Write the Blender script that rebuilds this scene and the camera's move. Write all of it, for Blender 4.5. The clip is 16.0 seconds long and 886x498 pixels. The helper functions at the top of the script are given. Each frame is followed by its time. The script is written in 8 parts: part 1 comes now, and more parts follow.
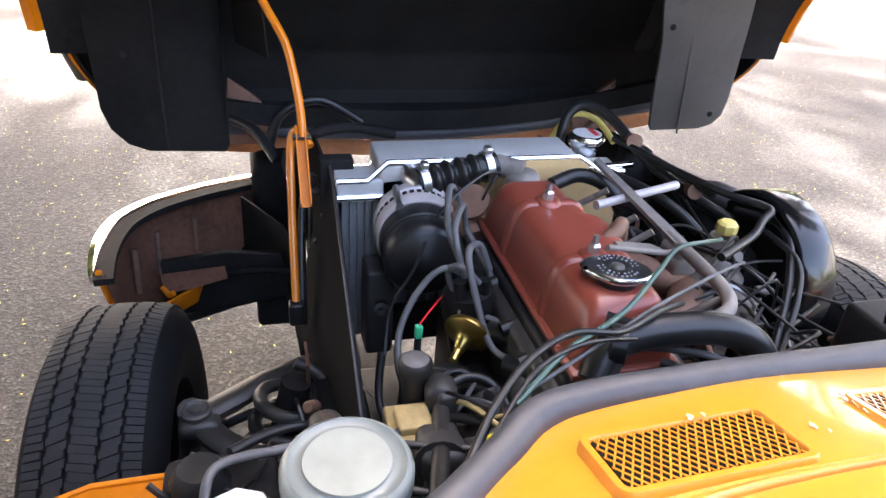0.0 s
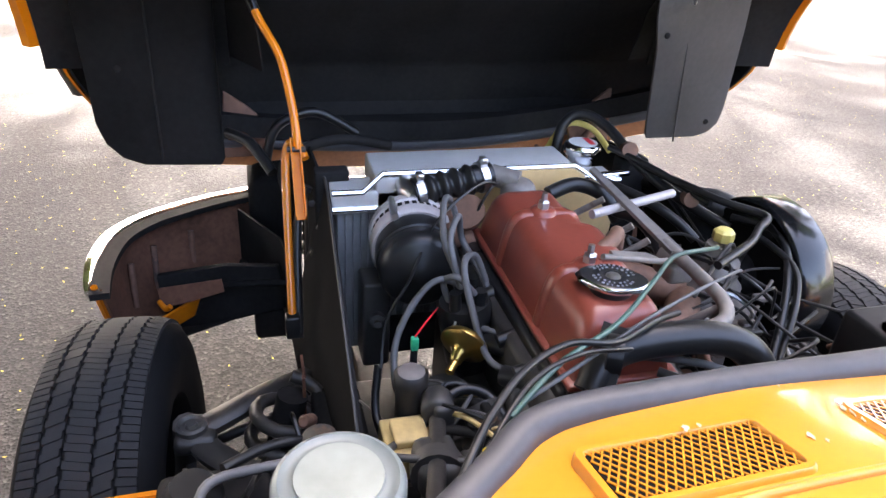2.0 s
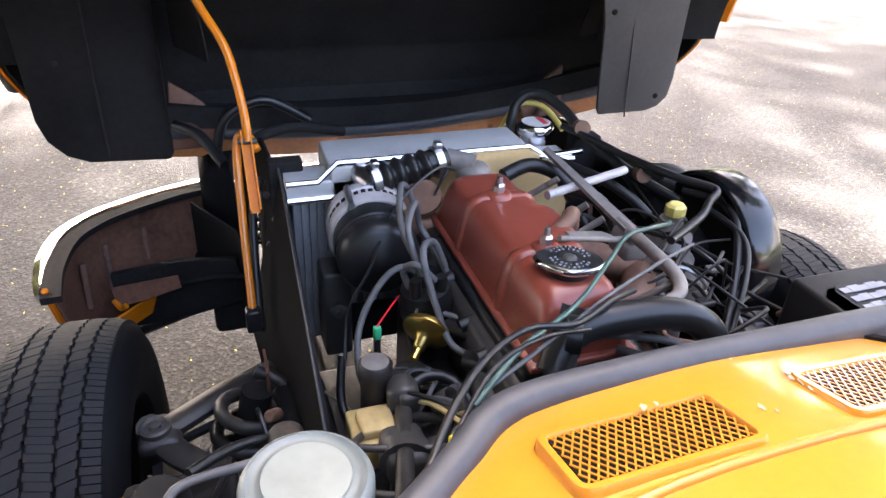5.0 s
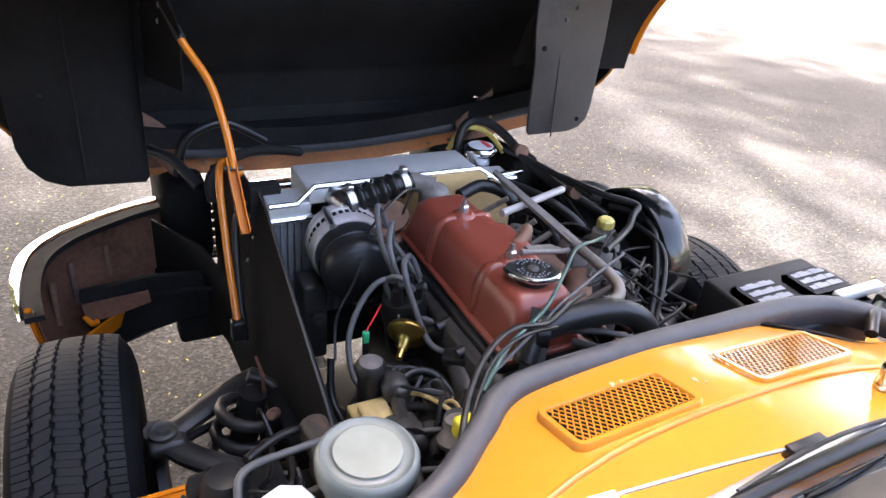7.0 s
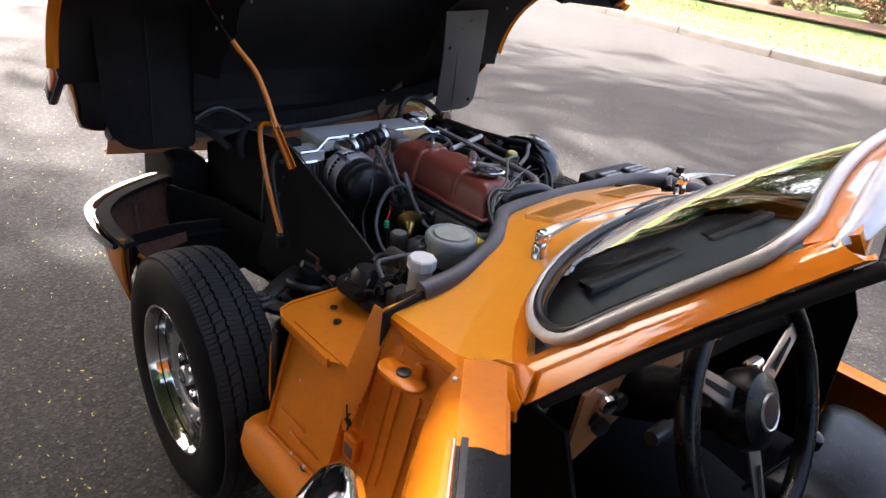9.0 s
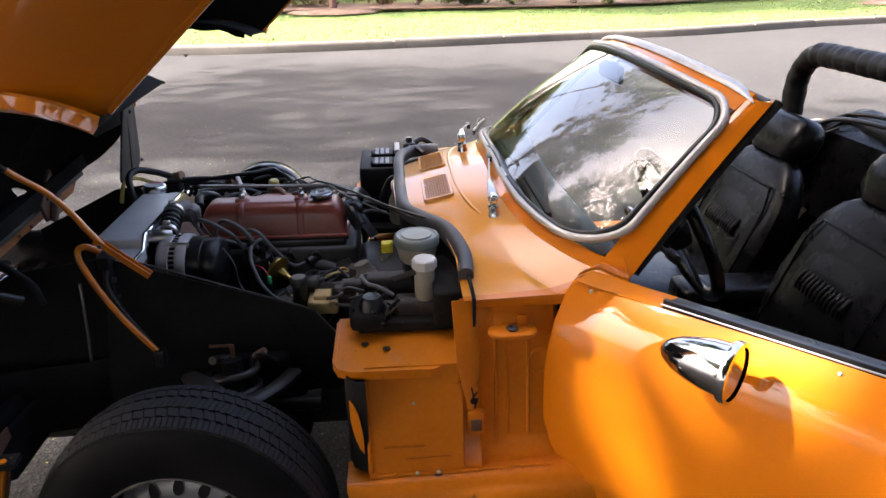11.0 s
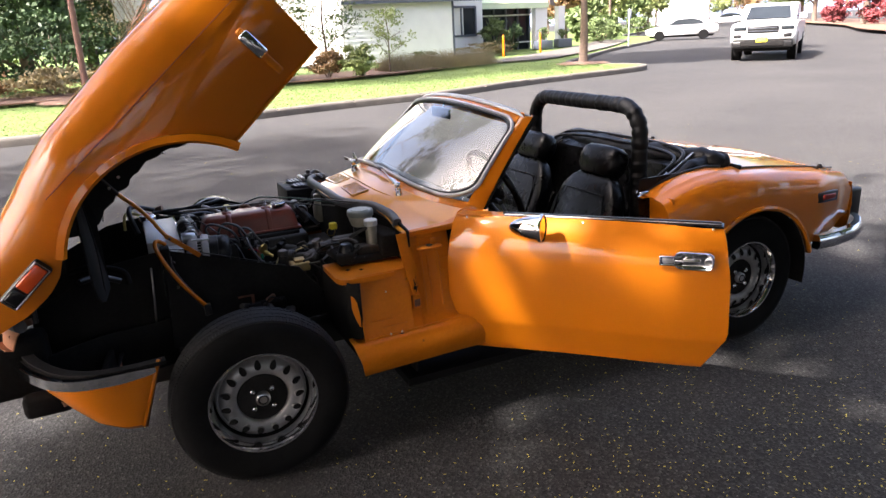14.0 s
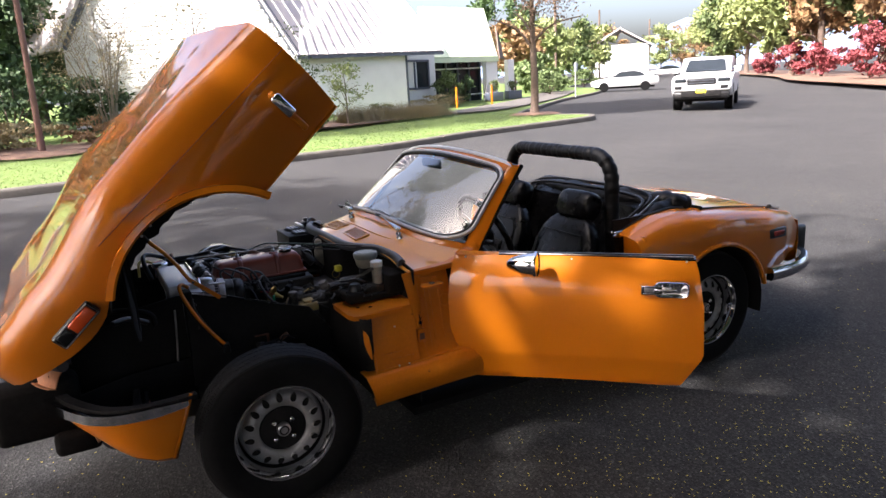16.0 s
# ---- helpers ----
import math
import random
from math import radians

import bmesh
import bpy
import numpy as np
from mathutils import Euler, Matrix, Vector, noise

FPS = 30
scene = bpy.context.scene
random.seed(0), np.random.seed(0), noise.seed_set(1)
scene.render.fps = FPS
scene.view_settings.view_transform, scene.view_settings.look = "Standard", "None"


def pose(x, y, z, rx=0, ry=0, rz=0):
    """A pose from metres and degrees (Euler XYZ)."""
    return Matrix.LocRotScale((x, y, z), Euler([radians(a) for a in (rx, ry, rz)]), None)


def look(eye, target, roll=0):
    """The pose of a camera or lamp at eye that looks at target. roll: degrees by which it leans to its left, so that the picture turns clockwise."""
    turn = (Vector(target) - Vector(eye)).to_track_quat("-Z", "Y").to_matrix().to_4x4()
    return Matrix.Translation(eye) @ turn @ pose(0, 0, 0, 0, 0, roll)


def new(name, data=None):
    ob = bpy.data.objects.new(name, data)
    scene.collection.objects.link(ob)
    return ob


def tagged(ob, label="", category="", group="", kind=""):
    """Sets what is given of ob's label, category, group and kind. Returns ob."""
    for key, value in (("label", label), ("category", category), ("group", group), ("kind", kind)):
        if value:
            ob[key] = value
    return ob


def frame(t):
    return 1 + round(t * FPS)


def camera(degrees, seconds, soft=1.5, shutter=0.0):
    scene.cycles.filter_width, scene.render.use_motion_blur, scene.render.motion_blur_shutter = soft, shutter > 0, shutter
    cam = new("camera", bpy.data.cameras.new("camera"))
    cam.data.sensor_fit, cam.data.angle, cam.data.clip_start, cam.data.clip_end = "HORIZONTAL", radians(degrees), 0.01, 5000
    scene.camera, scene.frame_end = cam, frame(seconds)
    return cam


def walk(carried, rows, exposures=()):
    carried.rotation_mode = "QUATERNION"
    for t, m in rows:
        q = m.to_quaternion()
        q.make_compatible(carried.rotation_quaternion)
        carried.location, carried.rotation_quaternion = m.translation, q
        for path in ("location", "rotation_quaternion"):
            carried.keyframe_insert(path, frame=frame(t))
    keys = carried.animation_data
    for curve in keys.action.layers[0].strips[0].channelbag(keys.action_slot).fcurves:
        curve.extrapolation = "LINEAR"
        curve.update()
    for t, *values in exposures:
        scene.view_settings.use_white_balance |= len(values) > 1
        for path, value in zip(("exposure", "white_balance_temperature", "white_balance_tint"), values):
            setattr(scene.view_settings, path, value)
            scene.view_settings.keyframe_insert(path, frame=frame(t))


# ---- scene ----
cam = camera(65.9, 16.0)
PATH = [
    (0, (-0.823, 0.401, 1.164), (0.846, -0.109, 0.188), 4.7),
    (0.5, (-0.817, 0.389, 1.168), (0.867, -0.134, 0.224), 4.4),
    (1, (-0.821, 0.393, 1.169), (0.878, -0.103, 0.238), 4.1),
    (1.5, (-0.822, 0.392, 1.165), (0.87, -0.105, 0.221), 3.6),
    (2, (-0.821, 0.393, 1.164), (0.863, -0.117, 0.213), 4.0),
    (2.5, (-0.82, 0.393, 1.165), (0.86, -0.113, 0.205), 3.4),
    (3, (-0.819, 0.387, 1.165), (0.839, -0.148, 0.182), 3.2),
    (3.5, (-0.818, 0.382, 1.161), (0.823, -0.183, 0.167), 3.5),
    (4, (-0.817, 0.384, 1.163), (0.816, -0.198, 0.168), 3.8),
    (4.2, (-0.816, 0.383, 1.161), (0.816, -0.199, 0.162), 3.8),
    (6.3, (-0.836, 0.451, 1.232), (0.722, -0.307, 0.234), 4.0),
    (6.5, (-0.846, 0.47, 1.24), (0.682, -0.353, 0.246), 6.0),
    (7, (-0.885, 0.535, 1.262), (0.623, -0.335, 0.279), 6.4),
    (7.5, (-1.031, 0.627, 1.294), (0.509, -0.254, 0.373), 4.6),
    (8, (-1.175, 0.763, 1.304), (0.343, -0.153, 0.377), 5.8),
    (8.5, (-1.264, 0.983, 1.306), (0.14, -0.138, 0.428), 7.3),
    (8.7, (-1.28, 1.063, 1.304), (0.073, -0.121, 0.427), 8.1),
    (10.8, (-0.507, 1.666, 1.315), (-0.475, -0.171, 0.524), -0.9),
    (11, (-0.437, 1.714, 1.326), (-0.562, -0.126, 0.551), -0.9),
    (11.5, (-0.274, 1.896, 1.334), (-0.878, 0.159, 0.548), -1.9),
    (12, (-0.154, 2.17, 1.345), (-0.799, 0.411, 0.643), -2.6),
    (12.5, (-0.061, 2.38, 1.359), (-0.709, 0.616, 0.674), -1.9),
    (13, (0.131, 2.512, 1.363), (-0.609, 0.774, 0.706), -2.7),
    (13.5, (0.252, 2.595, 1.391), (-0.532, 0.871, 0.748), -3.5),
    (14, (0.252, 2.719, 1.404), (-0.523, 0.978, 0.795), -3.0),
    (14.5, (0.299, 2.799, 1.423), (-0.479, 1.045, 0.861), -2.2),
    (15, (0.433, 2.829, 1.435), (-0.405, 1.09, 0.91), -3.5),
    (15.5, (0.497, 2.846, 1.436), (-0.383, 1.123, 0.93), -3.3),
    (16, (0.51, 2.851, 1.443), (-0.407, 1.139, 0.963), -3.2),
]
walk(cam, [(t, look(eye, target, roll)) for t, eye, target, roll in PATH],
     [(t, e, k, 16) for t, e, k in ((0, 4.85, 7000), (4.2, 4.85, 7000), (6.5, 4.7, 7000), (7.5, 4.5, 7000), (8.7, 3.8, 6800), (10.8, 3.35, 6800), (12.5, 3.25, 6800), (14, 2.98, 6650), (16, 2.5, 6450))])

# ---- light ----
world = bpy.data.worlds.new("sky")
scene.world = world
world.use_nodes = True
wn = world.node_tree.nodes
SUN_ELEVATION, SUN_AZIMUTH = 47.0, 5.0      # degrees; azimuth from the car's nose towards its left side
sky = wn.new("ShaderNodeTexSky")
sky.sky_type, sky.sun_disc = "NISHITA", False
sky.sun_elevation, sky.sun_rotation = radians(SUN_ELEVATION), radians(90 - SUN_AZIMUTH)
sky.air_density, sky.dust_density, sky.ozone_density = 0.8, 6.0, 0.6
world.node_tree.links.new(sky.outputs[0], wn["Background"].inputs[0])
wn["Background"].inputs[1].default_value = 0.105
sun = new("sun", bpy.data.lights.new("sun", "SUN"))
sun.data.energy, sun.data.angle, sun.data.color = 3.6, radians(1.0), (1.0, 0.98, 0.95)
_a, _e = radians(SUN_AZIMUTH), radians(SUN_ELEVATION)
sun.matrix_world = look((30 * math.cos(_a) * math.cos(_e), 30 * math.sin(_a) * math.cos(_e), 30 * math.sin(_e)), (0, 0, 0))

# ---- materials ----
def material(name, col, rough=0.5, metal=0.0, var=0.18, scale=12.0, fine=90.0, bump=0.0, coat=0.0, wear=None, wear_amount=0.35,
             wear_scale=9.0, spec=0.5, transmission=0.0, emit=None, strength=0.0):
    """A surface with stains at one scale and grain at another; wear: a second colour that shows in patches."""
    m = bpy.data.materials.new(name)
    m.use_nodes = True
    nt, b = m.node_tree, m.node_tree.nodes["Principled BSDF"]
    n, l = nt.nodes, nt.links
    tc = n.new("ShaderNodeTexCoord")
    big, small = n.new("ShaderNodeTexNoise"), n.new("ShaderNodeTexNoise")
    big.inputs["Scale"].default_value, big.inputs["Detail"].default_value = scale, 5
    small.inputs["Scale"].default_value, small.inputs["Detail"].default_value = fine, 3
    l.new(tc.outputs["Object"], big.inputs["Vector"]), l.new(tc.outputs["Object"], small.inputs["Vector"])
    mix = n.new("ShaderNodeMix")
    mix.data_type, mix.blend_type = "FLOAT", "MIX"
    mix.inputs[0].default_value = 0.35
    l.new(big.outputs["Fac"], mix.inputs[2]), l.new(small.outputs["Fac"], mix.inputs[3])
    ramp = n.new("ShaderNodeValToRGB")
    ramp.color_ramp.elements[0].position, ramp.color_ramp.elements[1].position = 0.3, 0.7
    ramp.color_ramp.elements[0].color = (*[c * (1 - var) for c in col], 1)
    ramp.color_ramp.elements[1].color = (*[min(1, c * (1 + var)) for c in col], 1)
    l.new(mix.outputs[0], ramp.inputs[0])
    out = ramp.outputs[0]
    if wear:
        wn_ = n.new("ShaderNodeTexNoise")
        wn_.inputs["Scale"].default_value, wn_.inputs["Detail"].default_value, wn_.inputs["Roughness"].default_value = wear_scale, 9, 0.68
        l.new(tc.outputs["Object"], wn_.inputs["Vector"])
        wr = n.new("ShaderNodeValToRGB")
        p = 0.72 - 0.4 * wear_amount
        wr.color_ramp.elements[0].position, wr.color_ramp.elements[1].position = p, p + 0.07
        l.new(wn_.outputs["Fac"], wr.inputs[0])
        wm = n.new("ShaderNodeMix")
        wm.data_type = "RGBA"
        l.new(wr.outputs[0], wm.inputs[0]), l.new(out, wm.inputs[6])
        wm.inputs[7].default_value = (*wear, 1)
        out = wm.outputs[2]
    l.new(out, b.inputs["Base Color"])
    rr = n.new("ShaderNodeMapRange")
    rr.inputs["To Min"].default_value, rr.inputs["To Max"].default_value = max(0.02, rough * 0.8), min(1, rough * 1.2)
    l.new(mix.outputs[0], rr.inputs["Value"]), l.new(rr.outputs[0], b.inputs["Roughness"])
    b.inputs["Metallic"].default_value = metal
    b.inputs["Specular IOR Level"].default_value = spec
    b.inputs["Coat Weight"].default_value, b.inputs["Coat Roughness"].default_value = coat, 0.03 if coat > 0.9 else 0.08
    b.inputs["Transmission Weight"].default_value = transmission
    if emit:
        b.inputs["Emission Color"].default_value, b.inputs["Emission Strength"].default_value = (*emit, 1), strength
    if bump:
        bp = n.new("ShaderNodeBump")
        bp.inputs["Strength"].default_value, bp.inputs["Distance"].default_value = bump, 0.004
        l.new(mix.outputs[0], bp.inputs["Height"]), l.new(bp.outputs[0], b.inputs["Normal"])
    return m


ORANGE = material("orange_paint", (0.565, 0.156, 0.004), 0.40, var=0.06, scale=3.5, fine=240, bump=0.004, coat=1.0, spec=0.1)
ORANGE_WORN = material("worn_orange_paint", (0.545, 0.156, 0.006), 0.45, var=0.14, scale=6, bump=0.05, coat=0.2, spec=0.15, wear=(0.10, 0.045, 0.02), wear_amount=0.16, wear_scale=14)
ORANGE_CHIPPED = material("chipped_orange_paint", (0.64, 0.25, 0.024), 0.3, var=0.07, scale=5, bump=0.02, coat=0.9, spec=0.2, wear=(0.72, 0.68, 0.62), wear_amount=0.06, wear_scale=11)
RUSTY = material("rusty_primer", (0.135, 0.066, 0.042), 0.75, var=0.45, scale=9, bump=0.25, wear=(0.05, 0.035, 0.03), wear_amount=0.4, wear_scale=7)
BLACK = material("black_underseal", (0.0155, 0.0148, 0.0145), 0.9, var=0.4, scale=7, bump=0.2, spec=0.06)
SATIN = material("satin_black_steel", (0.013, 0.013, 0.0133), 0.32, var=0.3, scale=10, bump=0.04, spec=0.3)
GREASE = material("oily_black_iron", (0.026, 0.0235, 0.021), 0.46, var=0.5, scale=18, bump=0.35, wear=(0.034, 0.026, 0.02), wear_amount=0.35, spec=0.45)
TYRE = material("tyre_rubber", (0.0075, 0.0075, 0.0077), 0.75, var=0.3, scale=14, bump=0.12, spec=0.06)
TREAD = material("worn_tread_rubber", (0.022, 0.0215, 0.0215), 0.8, var=0.25, scale=20, fine=200, bump=0.15, spec=0.2)
RUBBER = material("black_rubber", (0.0115, 0.0113, 0.0115), 0.34, var=0.3, scale=16, bump=0.06, spec=0.38)
SEAL = material("dusty_rubber_seal", (0.05, 0.05, 0.055), 0.5, var=0.25, scale=14, bump=0.05)
FLAP = material("dusty_grey_rubber", (0.058, 0.051, 0.046), 0.8, var=0.35, scale=9, bump=0.15, wear=(0.03, 0.027, 0.025), wear_amount=0.45)
CHROME = material("chrome", (0.72, 0.72, 0.74), 0.08, metal=1, var=0.05, scale=10, bump=0.02)
STEEL = material("bright_steel", (0.5, 0.5, 0.5), 0.32, metal=1, var=0.2, scale=20, bump=0.05)
DULL = material("dull_alloy", (0.065, 0.061, 0.056), 0.5, metal=0.35, var=0.25, scale=25, bump=0.2, wear=(0.14, 0.11, 0.09), wear_amount=0.3)
SILVER = material("silver_wheel_paint", (0.3, 0.295, 0.29), 0.42, metal=0.5, var=0.15, scale=18, bump=0.04, wear=(0.11, 0.09, 0.075), wear_amount=0.2, wear_scale=20)
TANK = material("satin_aluminium", (0.5, 0.495, 0.48), 0.42, metal=0.3, var=0.1, scale=15, bump=0.04)
TRIM_METAL = material("weathered_screen_trim", (0.44, 0.43, 0.41), 0.38, metal=0.4, var=0.15, scale=20)
ALUMINIUM = material("brushed_aluminium", (0.50, 0.50, 0.50), 0.3, metal=1, var=0.08, scale=15, bump=0.03)
REDBROWN = material("red_oxide_paint", (0.22, 0.048, 0.03), 0.33, var=0.15, scale=10, bump=0.05, coat=0.12, wear=(0.12, 0.03, 0.02), wear_amount=0.2)
COPPER = material("rusty_cast_iron", (0.18, 0.095, 0.062), 0.7, metal=0.2, var=0.4, scale=20, bump=0.3, wear=(0.08, 0.05, 0.04), wear_amount=0.4)
BRASS = material("gold_passivated_steel", (0.62, 0.43, 0.13), 0.3, metal=1, var=0.2, scale=30)
OLDBRASS = material("dull_brass", (0.50, 0.36, 0.15), 0.5, metal=0.1, var=0.3, scale=25, bump=0.1)
CREAM = material("translucent_cream_plastic", (0.30, 0.28, 0.225), 0.4, var=0.15, scale=20, wear=(0.38, 0.33, 0.24), wear_amount=0.2)
LID = material("grey_white_plastic", (0.15, 0.168, 0.155), 0.35, var=0.1, scale=14, bump=0.03)
LID_CENTRE = material("aged_cream_lid", (0.23, 0.25, 0.215), 0.45, var=0.12, scale=30)
WHITE_CAP = material("white_plastic", (0.55, 0.55, 0.53), 0.4, var=0.06)
YELLOW = material("yellow_plastic", (0.70, 0.56, 0.16), 0.45, var=0.12, scale=30)
BRIGHT_YELLOW = material("bright_yellow_plastic", (0.85, 0.70, 0.04), 0.4, var=0.08)
GREY_LEAD = material("grey_ignition_lead", (0.09, 0.088, 0.088), 0.5, var=0.2, scale=30)
GREEN_HOSE = material("green_grey_cable", (0.035, 0.08, 0.065), 0.35, var=0.2, scale=30)
TAN = material("tan_fan_shroud", (0.62, 0.42, 0.20), 0.42, var=0.12, scale=10, bump=0.04)
VINYL = material("black_vinyl", (0.0032, 0.0032, 0.0036), 0.28, var=0.25, scale=24, fine=400, bump=0.06, spec=0.16)
CARPET = material("black_carpet", (0.006, 0.006, 0.006), 0.95, var=0.4, scale=60, fine=300, bump=0.4, spec=0.1)
DASH = material("grey_black_dash", (0.065, 0.074, 0.078), 0.5, var=0.12, scale=30, fine=300, bump=0.1)
WOOD = material("walnut_veneer", (0.30, 0.12, 0.04), 0.35, var=0.35, scale=18, coat=0.4)
RED_LENS = material("amber_red_lens", (0.75, 0.09, 0.015), 0.15, var=0.08, coat=0.6)
DARK_RED = material("dark_red_lens", (0.22, 0.02, 0.015), 0.15, var=0.1, coat=0.6)
RED = material("red_print", (0.65, 0.02, 0.03), 0.4)
GREEN = material("green_plastic", (0.02, 0.45, 0.2), 0.4)
BATTERY = material("black_battery_plastic", (0.008, 0.0085, 0.010), 0.55, var=0.2, scale=20, spec=0.25)
LABEL_GREY = material("grey_label", (0.24, 0.25, 0.27), 0.45, var=0.2, scale=40)
FINS = material("dark_radiator_fins", (0.21, 0.21, 0.215), 0.5, metal=0.2, var=0.2, scale=20)
GLOSS_BLACK = material("glossy_black_paint", (0.008, 0.008, 0.0085), 0.16, var=0.2, scale=10, bump=0.02, spec=0.45)
CASING = material("grey_cast_alloy", (0.43, 0.39, 0.38), 0.5, metal=0.25, var=0.15, scale=25, bump=0.1, wear=(0.20, 0.18, 0.16), wear_amount=0.25)
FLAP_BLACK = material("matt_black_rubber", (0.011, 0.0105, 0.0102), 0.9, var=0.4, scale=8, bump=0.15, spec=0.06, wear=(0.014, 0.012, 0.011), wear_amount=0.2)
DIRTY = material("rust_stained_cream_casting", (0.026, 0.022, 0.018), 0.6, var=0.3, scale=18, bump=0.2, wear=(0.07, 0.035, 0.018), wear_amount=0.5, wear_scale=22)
RUST_LIP = material("rust_brown_painted_lip", (0.42, 0.165, 0.065), 0.6, var=0.35, scale=8, bump=0.1, wear=(0.10, 0.06, 0.045), wear_amount=0.35, wear_scale=6)
INSIDE_RUST = material("grimy_rust_black_steel", (0.12, 0.056, 0.036), 0.8, var=0.5, scale=9, bump=0.15, spec=0.15, wear=(0.13, 0.052, 0.03), wear_amount=0.35, wear_scale=9)
CAP_GREY = material("dark_stamped_metal", (0.07, 0.07, 0.072), 0.25, metal=0.7, var=0.3, scale=40, bump=0.05)
CHIP = material("pale_chipped_filler", (0.5, 0.38, 0.24), 0.6, var=0.2, scale=60)
# the dark green-grey patches paint reflected trees into the chrome
MOTTLED_CHROME = material("tree_mottled_chrome", (0.74, 0.75, 0.75), 0.07, metal=1, var=0.35, scale=26, bump=0.05, wear=(0.10, 0.105, 0.09), wear_amount=0.14, wear_scale=34)
PIPE = material("rust_grey_steel_pipe", (0.19, 0.168, 0.15), 0.6, metal=0.25, var=0.3, scale=30, bump=0.15, wear=(0.10, 0.06, 0.04), wear_amount=0.3)
# right flap's rubber, lightened to paint in the light it catches
LIT_FLAP = material("lit_pale_rubber", (0.055, 0.049, 0.045), 0.85, var=0.3, scale=9, bump=0.15, wear=(0.05, 0.045, 0.042), wear_amount=0.4)
TAPE = material("black_padded_vinyl", (0.005, 0.005, 0.0054), 0.42, var=0.3, scale=20, bump=0.2, spec=0.18)


def glass_material(name, tint=(1, 1, 1), rough=0.0):
    m = bpy.data.materials.new(name)
    m.use_nodes = True
    n, l = m.node_tree.nodes, m.node_tree.links
    n.remove(n["Principled BSDF"])
    clear, shine, mix, fr = n.new("ShaderNodeBsdfTransparent"), n.new("ShaderNodeBsdfGlossy"), n.new("ShaderNodeMixShader"), n.new("ShaderNodeFresnel")
    clear.inputs[0].default_value = (*tint, 1)
    shine.inputs["Roughness"].default_value = rough
    fr.inputs["IOR"].default_value = 1.52
    boost = n.new("ShaderNodeMath")
    boost.operation, boost.use_clamp = "MULTIPLY", True
    boost.inputs[1].default_value = 1.9
    l.new(fr.outputs[0], boost.inputs[0]), l.new(boost.outputs[0], mix.inputs[0])
    l.new(clear.outputs[0], mix.inputs[1]), l.new(shine.outputs[0], mix.inputs[2])
    l.new(mix.outputs[0], n["Material Output"].inputs["Surface"])
    return m


GLASS = glass_material("windscreen_glass", (0.78, 0.83, 0.81))
SCREEN_GLASS = material("blue_grey_windscreen", (0.022, 0.027, 0.032), 0.1, var=0.2, scale=3, spec=0.10)
WINDOW_GLASS = material("dark_window_glass", (0.018, 0.022, 0.025), 0.12, var=0.1, spec=0.22)


def asphalt_material():
    m = bpy.data.materials.new("asphalt")
    m.use_nodes = True
    nt, b = m.node_tree, m.node_tree.nodes["Principled BSDF"]
    n, l = nt.nodes, nt.links
    tc = n.new("ShaderNodeTexCoord")
    def noise_at(scale, detail=4, rough=0.55):
        x = n.new("ShaderNodeTexNoise")
        x.inputs["Scale"].default_value, x.inputs["Detail"].default_value, x.inputs["Roughness"].default_value = scale, detail, rough
        l.new(tc.outputs["Object"], x.inputs["Vector"])
        return x.outputs["Fac"]
    def ramp_of(src, stops):
        r = n.new("ShaderNodeValToRGB")
        while len(r.color_ramp.elements) < len(stops):
            r.color_ramp.elements.new(0.5)
        for el, (p, c) in zip(r.color_ramp.elements, stops):
            el.position, el.color = p, (*c, 1)
        l.new(src, r.inputs[0])
        return r.outputs[0]
    vor = n.new("ShaderNodeTexVoronoi")
    vor.inputs["Scale"].default_value = 130
    l.new(tc.outputs["Object"], vor.inputs["Vector"])
    stones = ramp_of(vor.outputs["Color"], [(0.0, (0.0135, 0.0131, 0.013)), (0.58, (0.034, 0.0330, 0.0324)), (0.86, (0.061, 0.0592, 0.0578)), (1.0, (0.12, 0.117, 0.112))])
    stains = ramp_of(noise_at(0.35, 6), [(0.3, (0.72, 0.72, 0.73)), (0.7, (1.12, 1.1, 1.07))])
    dust = ramp_of(noise_at(3.0, 8, 0.7), [(0.35, (0.85, 0.85, 0.86)), (0.75, (1.15, 1.13, 1.08))])
    def times(a, c):
        x = n.new("ShaderNodeMix")
        x.data_type, x.blend_type = "RGBA", "MULTIPLY"
        x.inputs[0].default_value = 1
        l.new(a, x.inputs[6]), l.new(c, x.inputs[7])
        return x.outputs[2]
    l.new(times(times(stones, stains), dust), b.inputs["Base Color"])
    b.inputs["Roughness"].default_value, b.inputs["Specular IOR Level"].default_value = 0.9, 0.14
    b.inputs["Sheen Weight"].default_value, b.inputs["Sheen Roughness"].default_value = 0.03, 0.6
    bp = n.new("ShaderNodeBump")
    bp.inputs["Strength"].default_value, bp.inputs["Distance"].default_value = 0.6, 0.004
    l.new(vor.outputs["Distance"], bp.inputs["Height"]), l.new(bp.outputs[0], b.inputs["Normal"])
    return m


ASPHALT = asphalt_material()
GRASS = material("lawn_soil", (0.105, 0.15, 0.04), 0.9, var=0.2, scale=1.2, fine=40, bump=0.4, spec=0.2)
BLADE = material("grass_blades", (0.11, 0.157, 0.043), 0.7, var=0.15, scale=0.8, fine=20, spec=0.3)
CONCRETE = material("old_concrete", (0.088, 0.077, 0.064), 0.85, var=0.3, scale=3, fine=60, bump=0.4, wear=(0.075, 0.066, 0.052), wear_amount=0.4, wear_scale=4)
BARK = material("bark", (0.11, 0.075, 0.055), 0.9, var=0.4, scale=10, fine=60, bump=0.6)
